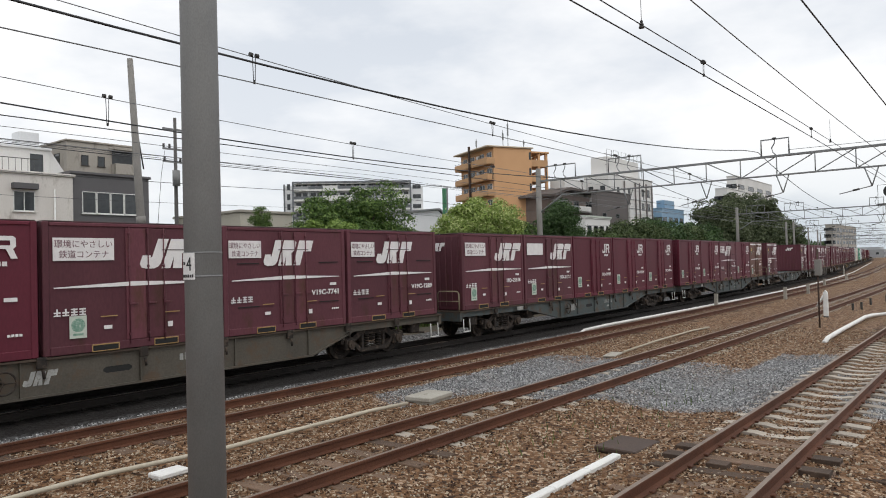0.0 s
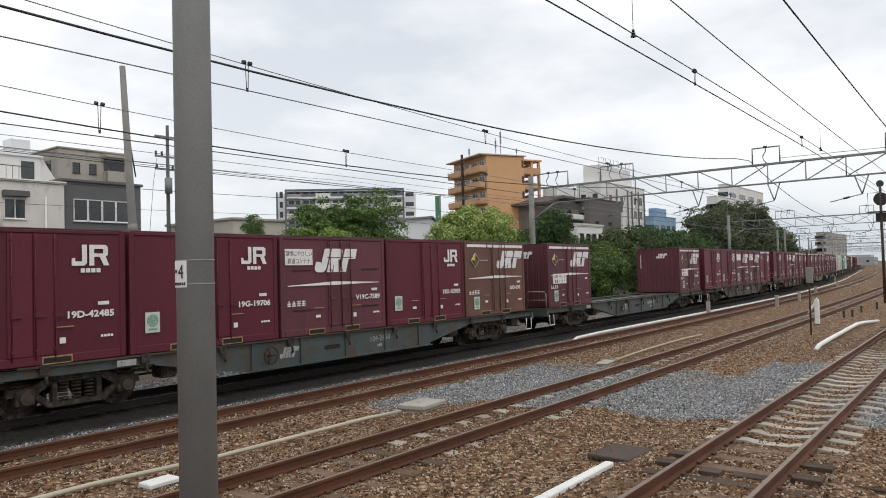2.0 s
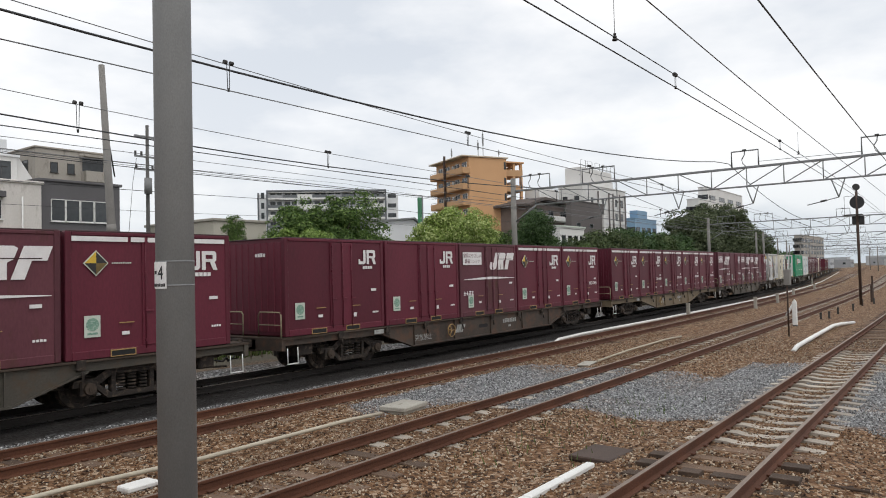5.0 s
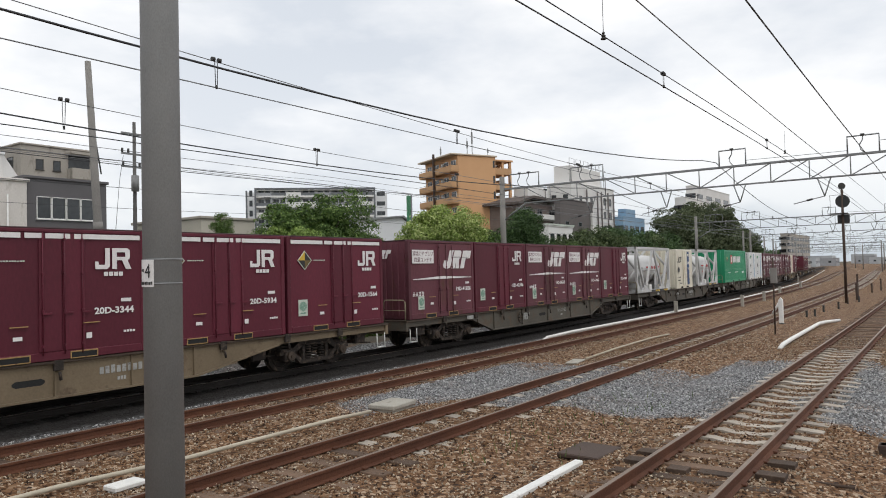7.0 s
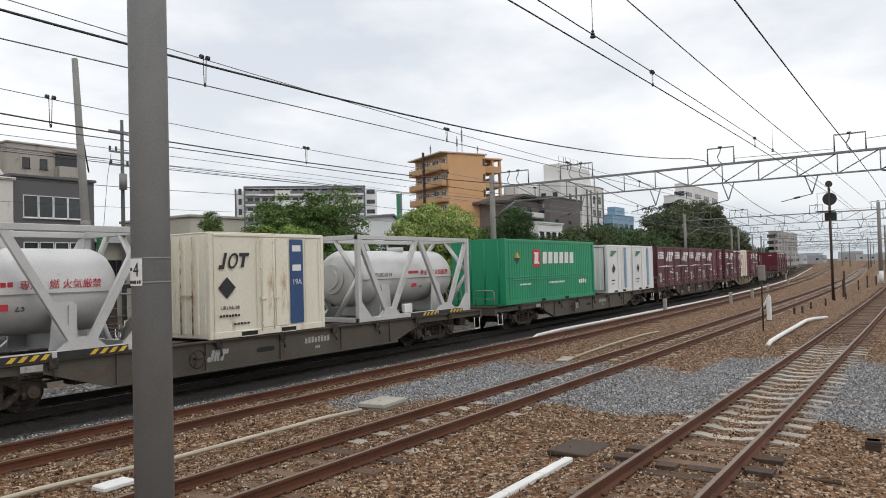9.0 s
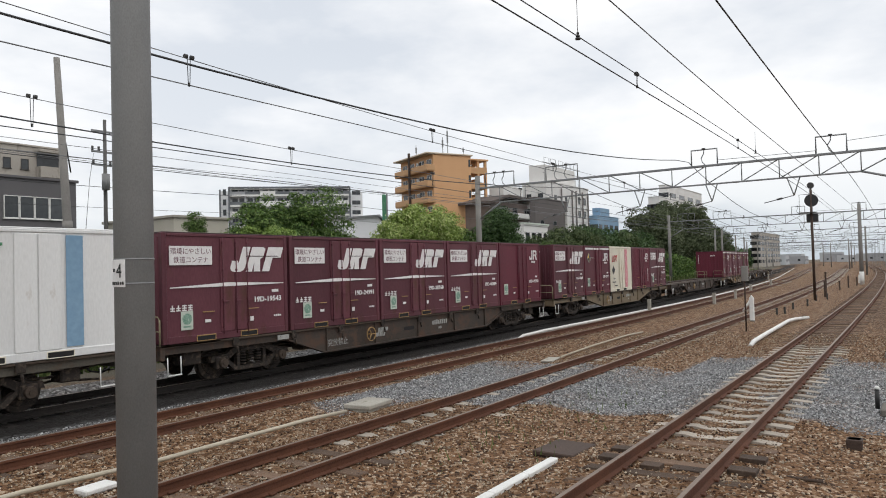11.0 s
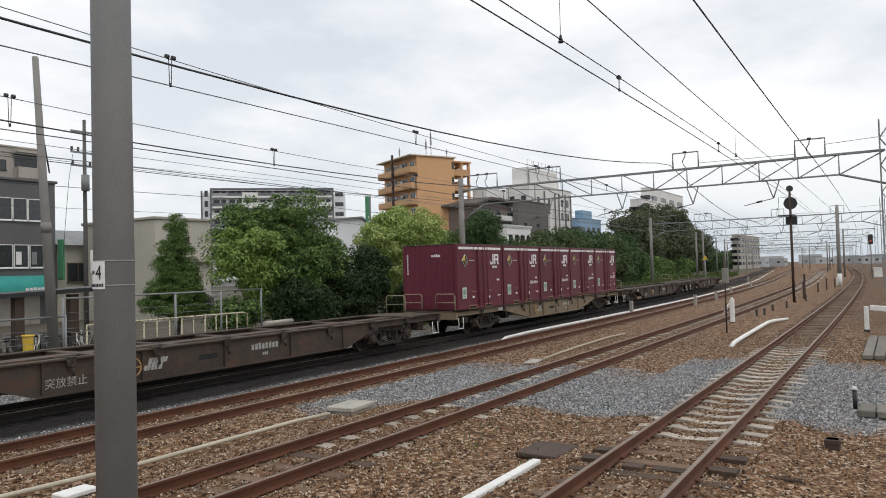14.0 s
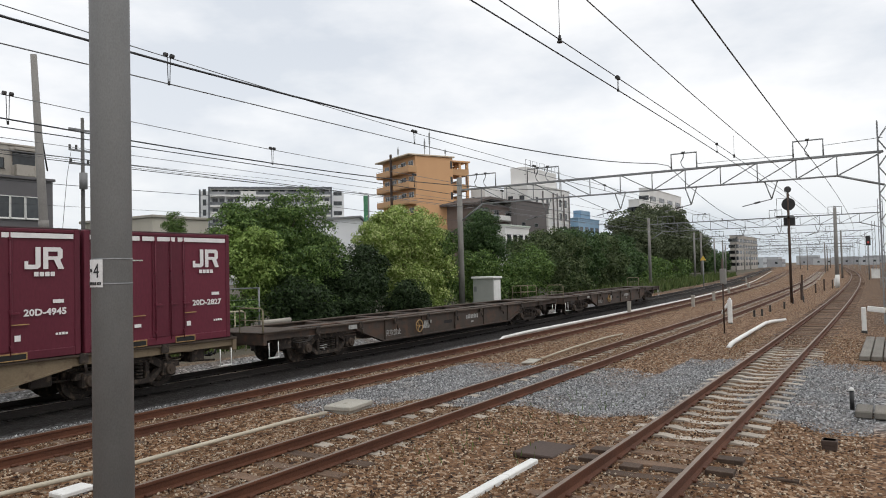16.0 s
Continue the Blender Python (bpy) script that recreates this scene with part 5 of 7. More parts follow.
def plain_block(label, x0, x1, y0, y1, z1, wall, cols, rows_n, zf=1.0, wcol=M_DARKSTEEL):
    root = shell("distant_block", label, x0, x1, y0, y1, -0.6, z1, wall, wall)
    for r in range(rows_n):
        z = zf + (z1 - zf - 0.8) * r / rows_n
        for c in range(cols):
            x = x0 + (x1 - x0) * (c + 0.5) / cols
            window(root, pose(x, y0, z + 0.5), (x1 - x0) / cols * 0.6, 1.3, wcol, 2, False)
        for c in range(max(1, cols // 2)):
            y = y0 + (y1 - y0) * (c + 0.5) / max(1, cols // 2)
            window(root, side(x0, y, z + 0.5), 1.6, 1.3, wcol, 1, False)
    return root


# distance haze is put into this pale wall tone
M_HAZE = paint("haze_paled_concrete", (0.36, 0.38, 0.40), (0.46, 0.48, 0.50), 0.8, 0, 0.2, 5, 0)
plain_block("blue glazed office block in the distance", 167.5, 182, 65, 68, 14.6, M_BLUEWALL, 4, 4)
part("roof_plant", Build().box((170.5, 65.5, 14.6), (177, 67.5, 16.6), 0.05), M_BLUEWALL, bpy.data.objects["distant_block"])
plain_block("white low slab block in the distance", 190.6, 226.6, 68, 71, 11.3, M_TOWER, 8, 3)
plain_block("white stepped hospital-like block in the distance", 194.5, 211, 58, 61, 20.6, M_TOWER, 6, 6)
plain_block("white upper wing of the distant block", 208, 246, 59.5, 62, 25.0, M_TOWER, 4, 7)
plain_block("grey-brown apartment slab far along the line", 305, 356, 53, 55.5, 13.8, M_APTGREY, 8, 5)
# window frames take the painted haze tone too, so they fade into the walls
for _k, (_x, _y, _w, _h) in enumerate(((420, 60, 22, 6), (480, 58, 26, 5.5), (560, 70, 30, 8), (520, 8, 22, 5), (600, 20, 26, 6.5), (640, 40, 30, 6), (560, -12, 25, 6), (700, 56, 30, 8), (760, 30, 40, 8), (820, 66, 40, 11), (860, 8, 40, 9), (740, -30, 36, 8))):
    plain_block("hazy pale block far down the line", _x, _x + _w * 0.6, _y, _y + _w * 0.5, _h * 0.8, (M_HAZE, M_LONGGREY, M_HAZE)[_k % 3], 5, 1, wcol=M_HAZE)


def sign_mast():
    root = tagged(thing("sign_mast", pose(80, 61.7, -0.5)), "slim mast with a green and white upright sign", "mast")
    part("mast", Build().box((-0.3, -0.3, 0), (0.3, 0.3, 10.2), 0.03), M_GALV, root)
    part("sign", Build().box((-0.4, -0.2, 10.0), (0.4, 0.2, 13.6), 0.03), M_GREENLABEL, root, "green sign panel")
    part("sign_frame", Build().box((-0.45, -0.75, 9.6), (-0.3, -0.6, 13.6)), M_GALV, root)


sign_mast()


def white_gable():
    root = tagged(thing("white_gable_house", pose(0, 3.9, 0)), "plain white gable of a house behind the trees", "house")
    part("wall", Build().prism([(74, -0.6), (83, -0.6), (83, 9.2), (81, 10.2), (74, 9.6)], 1, 60, 66), M_LONGWHITE, root)
    part("roof", Build().prism([(73.6, 9.55), (81, 10.25), (83.3, 9.25), (83.3, 9.45), (81, 10.5), (73.6, 9.8)], 1, 59.6, 66.4), M_GALV, root, "thin grey roof edge")


white_gable()

# ---- fence, cycle shelter and clutter by the street ----


M_RAILPAINT = paint("peeling_cream_rail_paint", (0.40, 0.36, 0.24), (0.60, 0.55, 0.40), 0.7, 0, 5, 40, 0, stain=(0.10, 0.07, 0.045), stain_cut=0.53)


def railing():
    root = tagged(thing("railing", pose(-0.4, 19.0, -0.2)), "low cream pipe railing with peeling paint", "railing")
    part("top_rail", Build().line([(13.2, 0, 1.45), (18.9, 0, 1.45), (19.05, 0, 1.38), (19.07, 0, 0.0)], 0.03), M_RAILPAINT, root)
    part("low_rail", Build().tube((13.2, 0, 0.85), (19.05, 0, 0.85), 0.025, n=6), M_RAILPAINT, root)
    for k in range(13):
        part("baluster", Build().tube((13.2 + 0.45 * k, 0, 0), (13.2 + 0.45 * k, 0, 1.45), 0.022, n=6), M_RAILPAINT, root)


def mesh_fence(x0, x1, y, h, label):
    root = tagged(thing("wire_fence", pose(0, y, -0.3)), label, "fence")
    n = int((x1 - x0) / 2.0)
    for k in range(n + 1):
        part("post", Build().tube((x0 + 2.0 * k, 0, 0), (x0 + 2.0 * k, 0, h + 0.3), 0.04, n=8), M_GALV, root)
    part("top_rail", Build().tube((x0, 0, h + 0.27), (x0 + 2.0 * n, 0, h + 0.27), 0.03, n=6), M_GALV, root)
    w = Build()
    for k in range(8):
        w.tube((x0, 0, 0.15 + 0.24 * k * h / 2), (x0 + 2.0 * n, 0, 0.15 + 0.24 * k * h / 2), 0.008, n=4)
    tagged(part("wire_mesh", w, M_GALV, root), kind="stuff")


railing()
mesh_fence(3.0, 13.2, 20.4, 1.5, "grey wire fence along the street")
mesh_fence(13.4, 21.6, 21.2, 2.0, "tall grey wire fence before the trees")


def shelter():
    root = tagged(thing("cycle_shelter", pose(-0.9, 26, -0.5)), "dark flat-roofed cycle shelter on steel posts", "shelter")
    for x0, x1, za, zb in ((4.0, 14.9, 2.55, 2.45), (14.9, 19.4, 2.45, 2.62)):
        part("roof", Build().prism([(x0, za), (x1, zb), (x1, zb + 0.16), (x0, za + 0.16)], 1, -0.2, 1.6), M_BLACK, root)
    for x in (8.0, 10.2, 12.4, 14.0, 15.5, 17.5):
        part("post", Build().box((x - 0.16, 0, 0), (x + 0.16, 0.3, 2.5)), M_DARKRUST, root)


def bicycle(x, y, rz, tone):
    root = tagged(thing("bicycle", pose(x, y, -0.3, 0, 8, rz)), "parked city bicycle with basket in the cycle shelter", "bicycle", "parked bicycles")
    for wx in (-0.52, 0.52):
        ring = [(wx + 0.31 * math.cos(a), 0, 0.33 + 0.31 * math.sin(a)) for a in np.linspace(0, 2 * math.pi, 17)]
        part("wheel", Build().line(ring, 0.018, 5), M_BLACK, root)
    f = Build()
    for p, q in (((-0.52, 0, 0.33), (-0.12, 0, 0.3)), ((-0.12, 0, 0.3), (-0.22, 0, 0.8)), ((-0.12, 0, 0.3), (0.4, 0, 0.72)), ((-0.2, 0, 0.65), (-0.52, 0, 0.33)), ((0.52, 0, 0.33), (0.38, 0, 0.95))):
        f.tube(p, q, 0.018, n=6)
    part("frame", f, tone, root)
    part("handlebar", Build().line([(0.2, -0.28, 1.0), (0.38, -0.1, 0.98), (0.38, 0.1, 0.98), (0.2, 0.28, 1.0)], 0.014, 5), M_GALV, root)
    part("saddle", Build().box((-0.34, -0.08, 0.8), (-0.1, 0.08, 0.87), 0.03), M_BLACK, root)
    b = Build()
    for k in range(5):
        b.box((0.46, -0.17, 0.62 + 0.06 * k), (0.78, 0.17, 0.63 + 0.06 * k))
    part("basket", b, M_GALV, root)


shelter()
_rng = random.Random(5)
for _k in range(40):
    bicycle(5.9 + 0.3 * _k + _rng.uniform(-0.1, 0.1), (24.9, 26.2)[_k % 2] + _rng.uniform(-0.3, 0.3), 70 + _rng.uniform(-25, 25), (M_GALV, M_WHITE, M_DARKSTEEL, M_GALV, M_WHITE, M_BLUE)[_k % 6])


def street_box(x, y, sx, h, mat, label):
    root = tagged(thing("street_box", pose(x, y, -0.4)), label, "box")
    part("body", Build().box((-sx, -0.15, 0), (sx, 0.15, h), 0.04), mat, root)
    part("top", Build().box((-sx - 0.02, -0.17, h), (sx + 0.02, 0.17, h + 0.06), 0.02), mat, root)


street_box(13.5, 23.4, 0.12, 1.15, M_YELLOW, "yellow upright box beside the cycle shelter")
street_box(12.5, 24.4, 0.14, 1.5, M_WHITE, "white upright board beside the cycles")
street_box(17.4, 24.6, 0.5, 2.0, M_LONGWHITE, "pale green-grey notice board by the street")
part("street_kerb", Build().box((-30, 23.0, -0.3), (24, 23.25, -0.08), 0.02), M_CONCRETE, tagged(thing("kerb"), "grey concrete street kerb", "kerb", kind="structure"))
_pipe = tagged(thing("drain_pipe"), "grey plastic pipe on low concrete blocks below the trees", "pipe")
part("pipe", Build().tube((19.85, 19.4, 0.74), (21.4, 19.55, 0.74), 0.09, n=14), M_APTGREY, _pipe)
for _x in (20.15, 21.1):
    part("block", Build().box((_x - 0.1, 19.35, -0.25), (_x + 0.1, 19.6, 0.65), 0.02), M_APTGREY, _pipe)

# ---- trees, bushes and weeds ----
M_BARK = paint("dark_bark", (0.035, 0.026, 0.018), (0.085, 0.065, 0.045), 0.95, 0, 2, 25, 0.6)
LEAF = {
    "mid": islands("green_leaves", ((0.024, 0.046, 0.012), (0.062, 0.118, 0.026), (0.11, 0.19, 0.044), (0.22, 0.31, 0.09)), 0.6, 0.3, 0.25),
    "dark": islands("dark_green_leaves", ((0.02, 0.042, 0.014), (0.04, 0.08, 0.024), (0.06, 0.11, 0.034), (0.09, 0.15, 0.05)), 0.6, 0.3, 0.2),
    "light": islands("yellow_green_leaves", ((0.10, 0.15, 0.03), (0.21, 0.30, 0.065), (0.32, 0.41, 0.11), (0.55, 0.60, 0.28)), 0.6, 0.3, 0.25),
    "bright": islands("bright_green_leaves", ((0.075, 0.125, 0.022), (0.15, 0.235, 0.048), (0.22, 0.32, 0.075), (0.33, 0.43, 0.13)), 0.6, 0.3, 0.25),
    # near-black green: the shade under the trees is put into the leaf colour
    "shaded": islands("shaded_green_leaves", ((0.009, 0.017, 0.006), (0.019, 0.035, 0.012), (0.032, 0.056, 0.02), (0.05, 0.08, 0.03)), 0.65, 0.2, 0.15),
    "olive": islands("olive_mottled_leaves", ((0.022, 0.036, 0.013), (0.05, 0.077, 0.027), (0.085, 0.12, 0.044), (0.14, 0.165, 0.078)), 0.65, 0.25, 0.2),
    # dull olive leaves, paled to carry the haze of distance in their colour
    "hazed": islands("dull_hazed_leaves", ((0.035, 0.048, 0.026), (0.068, 0.09, 0.045), (0.11, 0.135, 0.07), (0.17, 0.19, 0.11)), 0.7, 0.2, 0.2),
    "grass": islands("grass_blades", ((0.04, 0.065, 0.02), (0.08, 0.12, 0.035), (0.14, 0.16, 0.06)), 0.8, 0.2, 0.2),
}


def crown_mesh(name, lobes, count, size, mat, rng, fine=1.0):
    """Many small leaves in clumps over the outer part of several lobes (x, y, z, rx, ry, rz)."""
    lobes = np.array(lobes, float)
    share = lobes[:, 3] * lobes[:, 4] + lobes[:, 3] * lobes[:, 5]
    clumps = max(12, count // 120)
    pick = rng.choice(len(lobes), clumps, p=share / share.sum())
    d = rng.normal(size=(clumps, 3))
    d[:, 2] += 0.25
    d /= np.linalg.norm(d, axis=1, keepdims=True)
    c = lobes[pick, :3] + d * lobes[pick, 3:] * (1.04 - 0.75 * rng.random((clumps, 1)) ** 2.2)
    own = rng.integers(0, clumps, count)
    spread = size * (2.3 + 2.6 * rng.random((clumps, 1)))
    q = rng.normal(size=(count, 3)) + 0.55 * d[own] + np.array([0, 0, 0.45])
    q /= np.linalg.norm(q, axis=1, keepdims=True)
    p = c[own] + q * spread[own] * (0.55 + 0.55 * rng.random((count, 1))) * np.array([1.15, 1.15, 0.8])
    n = q * 0.8 + rng.normal(size=(count, 3)) * 0.45 + np.array([0, 0, 0.3])
    n /= np.linalg.norm(n, axis=1, keepdims=True)
    a = np.cross(n, rng.normal(size=(count, 3)))
    a /= np.linalg.norm(a, axis=1, keepdims=True)
    b = np.cross(n, a)
    s = size * fine * (0.55 + 0.8 * rng.random((count, 1)))
    v = np.stack([p - a * s, p - b * s * 0.45 + n * s * 0.12, p + a * s, p + b * s * 0.45 + n * s * 0.12], 1).reshape(-1, 3)
    f = np.arange(4 * count).reshape(-1, 4)
    return raw_mesh(name, v, f, mat)


def tree(x, y, top, lobes, count, size, leaf, label, seed, z0=-0.25, trunk=0.16, name="tree", category="tree"):
    rng = np.random.default_rng(seed)
    root = tagged(thing(name, pose(x, y, 0)), label, category, "trees behind the line")
    part("crown", crown_mesh("crown", lobes, int(count * (2.1 if size < 0.16 else 1.9)), size, LEAF[leaf], rng, 0.64 if size < 0.16 else 0.68), None, root)
    t = Build()
    lean = rng.uniform(-0.2, 0.2, 2)
    mid = Vector((lean[0], lean[1], top * 0.42))
    t.tube((0, 0, z0), mid, trunk, trunk * 0.7, n=10)
    for lx, ly, lz, *_ in lobes:
        q = Vector((lx, ly, lz))
        k = mid.lerp(q, 0.5) + Vector((0, 0, 0.15 * top * 0.3))
        t.tube(mid, k, trunk * 0.55, trunk * 0.3, n=7)
        t.tube(k, q, trunk * 0.3, trunk * 0.1, n=6)
    part("trunk", t, M_BARK, root)
    return root


def lobes_round(w, d, h, z, n, seed):
    """Lobes that fill a rounded crown w by d, h high about z."""
    rng = np.random.default_rng(seed)
    out = []
    for _ in range(n):
        a, r = rng.uniform(0, 2 * math.pi), math.sqrt(rng.random()) * 0.62
        u = rng.uniform(-0.62, 0.66)
        k = math.sqrt(max(0.15, 1 - u * u))
        out.append((math.cos(a) * r * w * k, math.sin(a) * r * d * k, z + u * h, w * rng.uniform(0.28, 0.46), d * rng.uniform(0.28, 0.46), h * rng.uniform(0.26, 0.42)))
    return out


def conifer():
    lobes, rng = [], random.Random(8)
    for k in range(14):
        z, r = 1.25 + 0.272 * k, 1.2 * (1 - k / 14.4)
        for q in range(6):
            a = 2.4 * k + q * 2 * math.pi / 6 + rng.uniform(-0.3, 0.3)
            e = r * rng.uniform(0.5, 0.85)
            lobes.append((math.cos(a) * e, math.sin(a) * e, z + rng.uniform(-0.08, 0.08), 0.10 + r * 0.34, 0.10 + r * 0.34, 0.10 + r * 0.08))
    tree(19.6, 24.0, 5.0, lobes, 34000, 0.058, "mid", "small pointed fresh green tree beside the fence", 11, trunk=0.07)


conifer()
tree(21.6, 22.3, 4.6, lobes_round(1.5, 1.3, 1.7, 2.9, 9, 41), 8000, 0.11, "bright", "fresh yellow-green tree beside the broad tree", 64, trunk=0.1)
# low shrubs whose leaf colour holds the shade below the crowns
tree(23.6, 20.9, 2.6, lobes_round(2.3, 1.0, 1.3, 1.0, 9, 33), 8000, 0.11, "shaded", "undergrowth below the broad tree, shade put into its green", 62, trunk=0.06)
tree(31.6, 21.4, 2.6, lobes_round(1.8, 0.9, 1.2, 0.9, 8, 34), 6000, 0.11, "shaded", "undergrowth below the flowering tree, shade put into its green", 63, trunk=0.06)
tree(29.4, 22.6, 3.6, lobes_round(2.4, 1.6, 2.1, 1.7, 9, 31), 9000, 0.12, "shaded", "green shrub below the trees, shade put into its leaf colour", 61, trunk=0.08)
tree(24.8, 23.4, 6.2, lobes_round(4.3, 2.8, 3.1, 3.0, 19, 3), 40000, 0.115, "mid", "broad mid-green tree with dense dark interior", 21, trunk=0.22)
tree(20.9, 21.9, 2.4, lobes_round(1.1, 0.9, 0.8, 0.6, 7, 4), 4000, 0.11, "mid", "leafy green bush at the fence end", 22, trunk=0.08)
tree(27.3, 22.0, 3.4, lobes_round(2.6, 1.6, 2.0, 1.5, 10, 5), 16000, 0.11, "shaded", "green shrub below the trees, shade put into its leaf colour", 23, trunk=0.08)
tree(34.7, 23.4, 6.1, lobes_round(3.7, 2.6, 3.1, 3.0, 19, 6), 34000, 0.125, "light", "yellow-green flowering broadleaf tree", 24, trunk=0.2)
tree(37.6, 23.6, 5.6, lobes_round(2.9, 1.8, 2.9, 2.7, 13, 7), 16000, 0.12, "mid", "green bush round the portal column", 25, trunk=0.1)
tree(46.6, 25.4, 6.6, lobes_round(3.1, 2.2, 2.5, 4.2, 13, 51), 12000, 0.14, "dark", "dark green tree between the flowering tree and the flats", 71, trunk=0.16)
tree(44.0, 23.4, 4.3, lobes_round(3.8, 2.0, 2.0, 1.7, 12, 8), 13000, 0.14, "mid", "spreading green bush behind the cabinet", 26, trunk=0.14)
tree(48.8, 23.0, 4.6, lobes_round(4.4, 2.0, 2.1, 1.8, 13, 9), 14000, 0.14, "mid", "spreading green bush by the line", 27, trunk=0.14)
tree(42.5, 28.5, 6.6, lobes_round(3.4, 2.6, 2.6, 4.0, 10, 10), 9000, 0.17, "dark", "dark green tree behind the bushes", 28, trunk=0.18)
tree(55.6, 25.0, 5.2, lobes_round(4.2, 2.5, 2.6, 2.5, 12, 12), 11000, 0.18, "olive", "mottled olive-green lineside tree", 29, trunk=0.16)
tree(62.6, 26.0, 5.6, lobes_round(4.6, 2.6, 2.8, 2.7, 12, 13), 10000, 0.2, "olive", "mottled olive-green lineside tree", 30, trunk=0.16)
tree(70.2, 27.0, 5.8, lobes_round(5.0, 2.8, 2.9, 2.8, 12, 14), 10000, 0.22, "dark", "dark green lineside tree", 31, trunk=0.18)
tree(78.8, 28.0, 6.2, lobes_round(5.5, 2.8, 3.2, 2.9, 12, 15), 10000, 0.24, "olive", "mottled olive-green lineside tree", 32, trunk=0.18)
tree(89.2, 30.5, 6.6, lobes_round(6.0, 3.0, 3.2, 3.1, 12, 16), 9000, 0.27, "dark", "dark green lineside tree", 33, trunk=0.2)
tree(101.5, 33.0, 7.0, lobes_round(7.0, 3.2, 3.6, 3.2, 12, 17), 9000, 0.3, "dark", "dark green lineside tree", 34, trunk=0.2)
tree(122.0, 37.0, 11.5, lobes_round(9.0, 5.0, 5.6, 6.0, 20, 18), 18000, 0.32, "hazed", "large dark green tree", 35, trunk=0.4)
tree(140.3, 38.5, 14.0, lobes_round(10.5, 6.0, 6.6, 7.4, 24, 19), 20000, 0.35, "hazed", "large dark green tree", 36, trunk=0.45)
tree(163.5, 42.0, 13.0, lobes_round(12.0, 6.0, 6.2, 6.6, 16, 20), 15000, 0.42, "hazed", "large dull green tree", 37, trunk=0.45)
tree(194.5, 46.0, 12.5, lobes_round(15.0, 6.0, 6.2, 6.2, 16, 21), 14000, 0.46, "hazed", "large dull green tree", 38, trunk=0.45)
tree(114.5, 32.5, 4.0, lobes_round(8.0, 2.0, 2.0, 1.6, 10, 22), 6000, 0.3, "mid", "low green shrubs by the far line", 39, trunk=0.1)
tree(143.1, 36.0, 3.6, lobes_round(9.0, 2.0, 1.8, 1.5, 10, 23), 6000, 0.34, "mid", "low green shrubs by the far line", 40, trunk=0.1)
tree(242.0, 52, 6.5, lobes_round(22, 5.0, 3.4, 3.0, 14, 24), 8000, 0.55, "dark", "far dark green tree belt", 41, trunk=0.3)
tree(313.0, 62, 7.0, lobes_round(40, 6.0, 3.6, 3.0, 16, 25), 8000, 0.7, "dark", "far dark green tree belt", 42, trunk=0.3)


def weeds(name, count, x0, x1, y0f, width, size, seed, label):
    rng = np.random.default_rng(seed)
    x = x0 + (x1 - x0) * rng.random(count)
    y = np.array([y0f(v) for v in x]) + width * rng.random(count)
    p = np.stack([x, y, np.full(count, -0.2)], 1)
    lean = rng.normal(size=(count, 3)) * 0.35 + np.array([0, 0, 1.0])
    h = size * (0.4 + rng.random((count, 1)))
    a = rng.normal(size=(count, 3)) * np.array([1, 1, 0])
    a /= np.linalg.norm(a, axis=1, keepdims=True)
    w = size * 0.10
    v = np.stack([p - a * w, p + a * w, p + lean * h], 1).reshape(-1, 3)
    return tagged(new(name, raw_mesh(name, v, np.arange(3 * count).reshape(-1, 3), LEAF["grass"])), label, "weeds", kind="stuff")


weeds("trackside_weeds", 16000, 8, 60, lambda v: centre("freight", v) + 4.6, 3.0, 0.42, 1, "rough green weeds along the fence")
weeds("far_weeds", 9000, 60, 170, lambda v: centre("freight", v) + 3.0, 5.0, 0.7, 2, "rough green weeds along the far line")
weeds("ballast_weeds", 160, 9.0, 16.0, lambda v: 4.2, 1.9, 0.10, 3, "sparse small weeds in the ballast")

# ---- the freight train ----
LEAD, PITCH, SLOT = 19.63, 20.4, 3.82
MARK = 0.004  # markings stand this proud of their panels


def travelled(t):
    return 17.1676 * t + 0.1262 * t * t - 0.00895 * t**3


def on_line(x, z=0.0):
    return pose(x, centre("freight", x), z, 0, 0, math.degrees(heading("freight", x)))


def slanted(b, x, z, w, h, lean=0.22, y=-1.23, slot=0):
    """A leaning bar on the near side, its foot's left corner at x, z."""
    b.prism([(x, z), (x + w, z), (x + w + lean * h, z + h), (x + lean * h, z + h)], 1, y, y - MARK, slot)


WIDE = {
    "emblem_hook": [(0.0, 0.44), (0.0, 0.16), (0.07, 0.04), (0.18, 0.0), (0.37, 0.0), (0.46, 0.06), (0.5, 0.18), (0.5, 1.0), (0.24, 1.0), (0.24, 0.37), (0.2, 0.37), (0.2, 0.44)],
    "emblem_block": [(0.56, 0.0), (0.56, 1.0), (0.96, 1.0), (1.05, 0.92), (1.05, 0.6), (0.95, 0.5), (1.07, 0.0), (0.84, 0.0), (0.775, 0.40), (0.775, 0.0)],
    "emblem_flag": [(1.14, 0.0), (1.14, 1.0), (1.7, 1.0), (1.7, 0.56), (1.4, 0.56), (1.4, 0.0)],
}
SLIM = {
    "emblem_hook": [(0, 0.0), (0.5, 0.0), (0.62, 0.12), (0.62, 1.0), (0.42, 1.0), (0.42, 0.2), (0.14, 0.2), (0.14, 0.36), (0, 0.36)],
    "emblem_block": [(0.72, 0.0), (0.72, 0.689), (0.92, 0.689), (0.92, 0.58), (1.3, 0.58), (1.3, 0.8), (0.92, 0.8), (0.92, 0.691), (0.72, 0.691), (0.72, 1.0), (1.4, 1.0), (1.5, 0.9), (1.5, 0.52), (1.4, 0.42), (1.56, 0.0), (1.32, 0.0), (1.15, 0.42), (0.92, 0.42), (0.92, 0.0)],
}


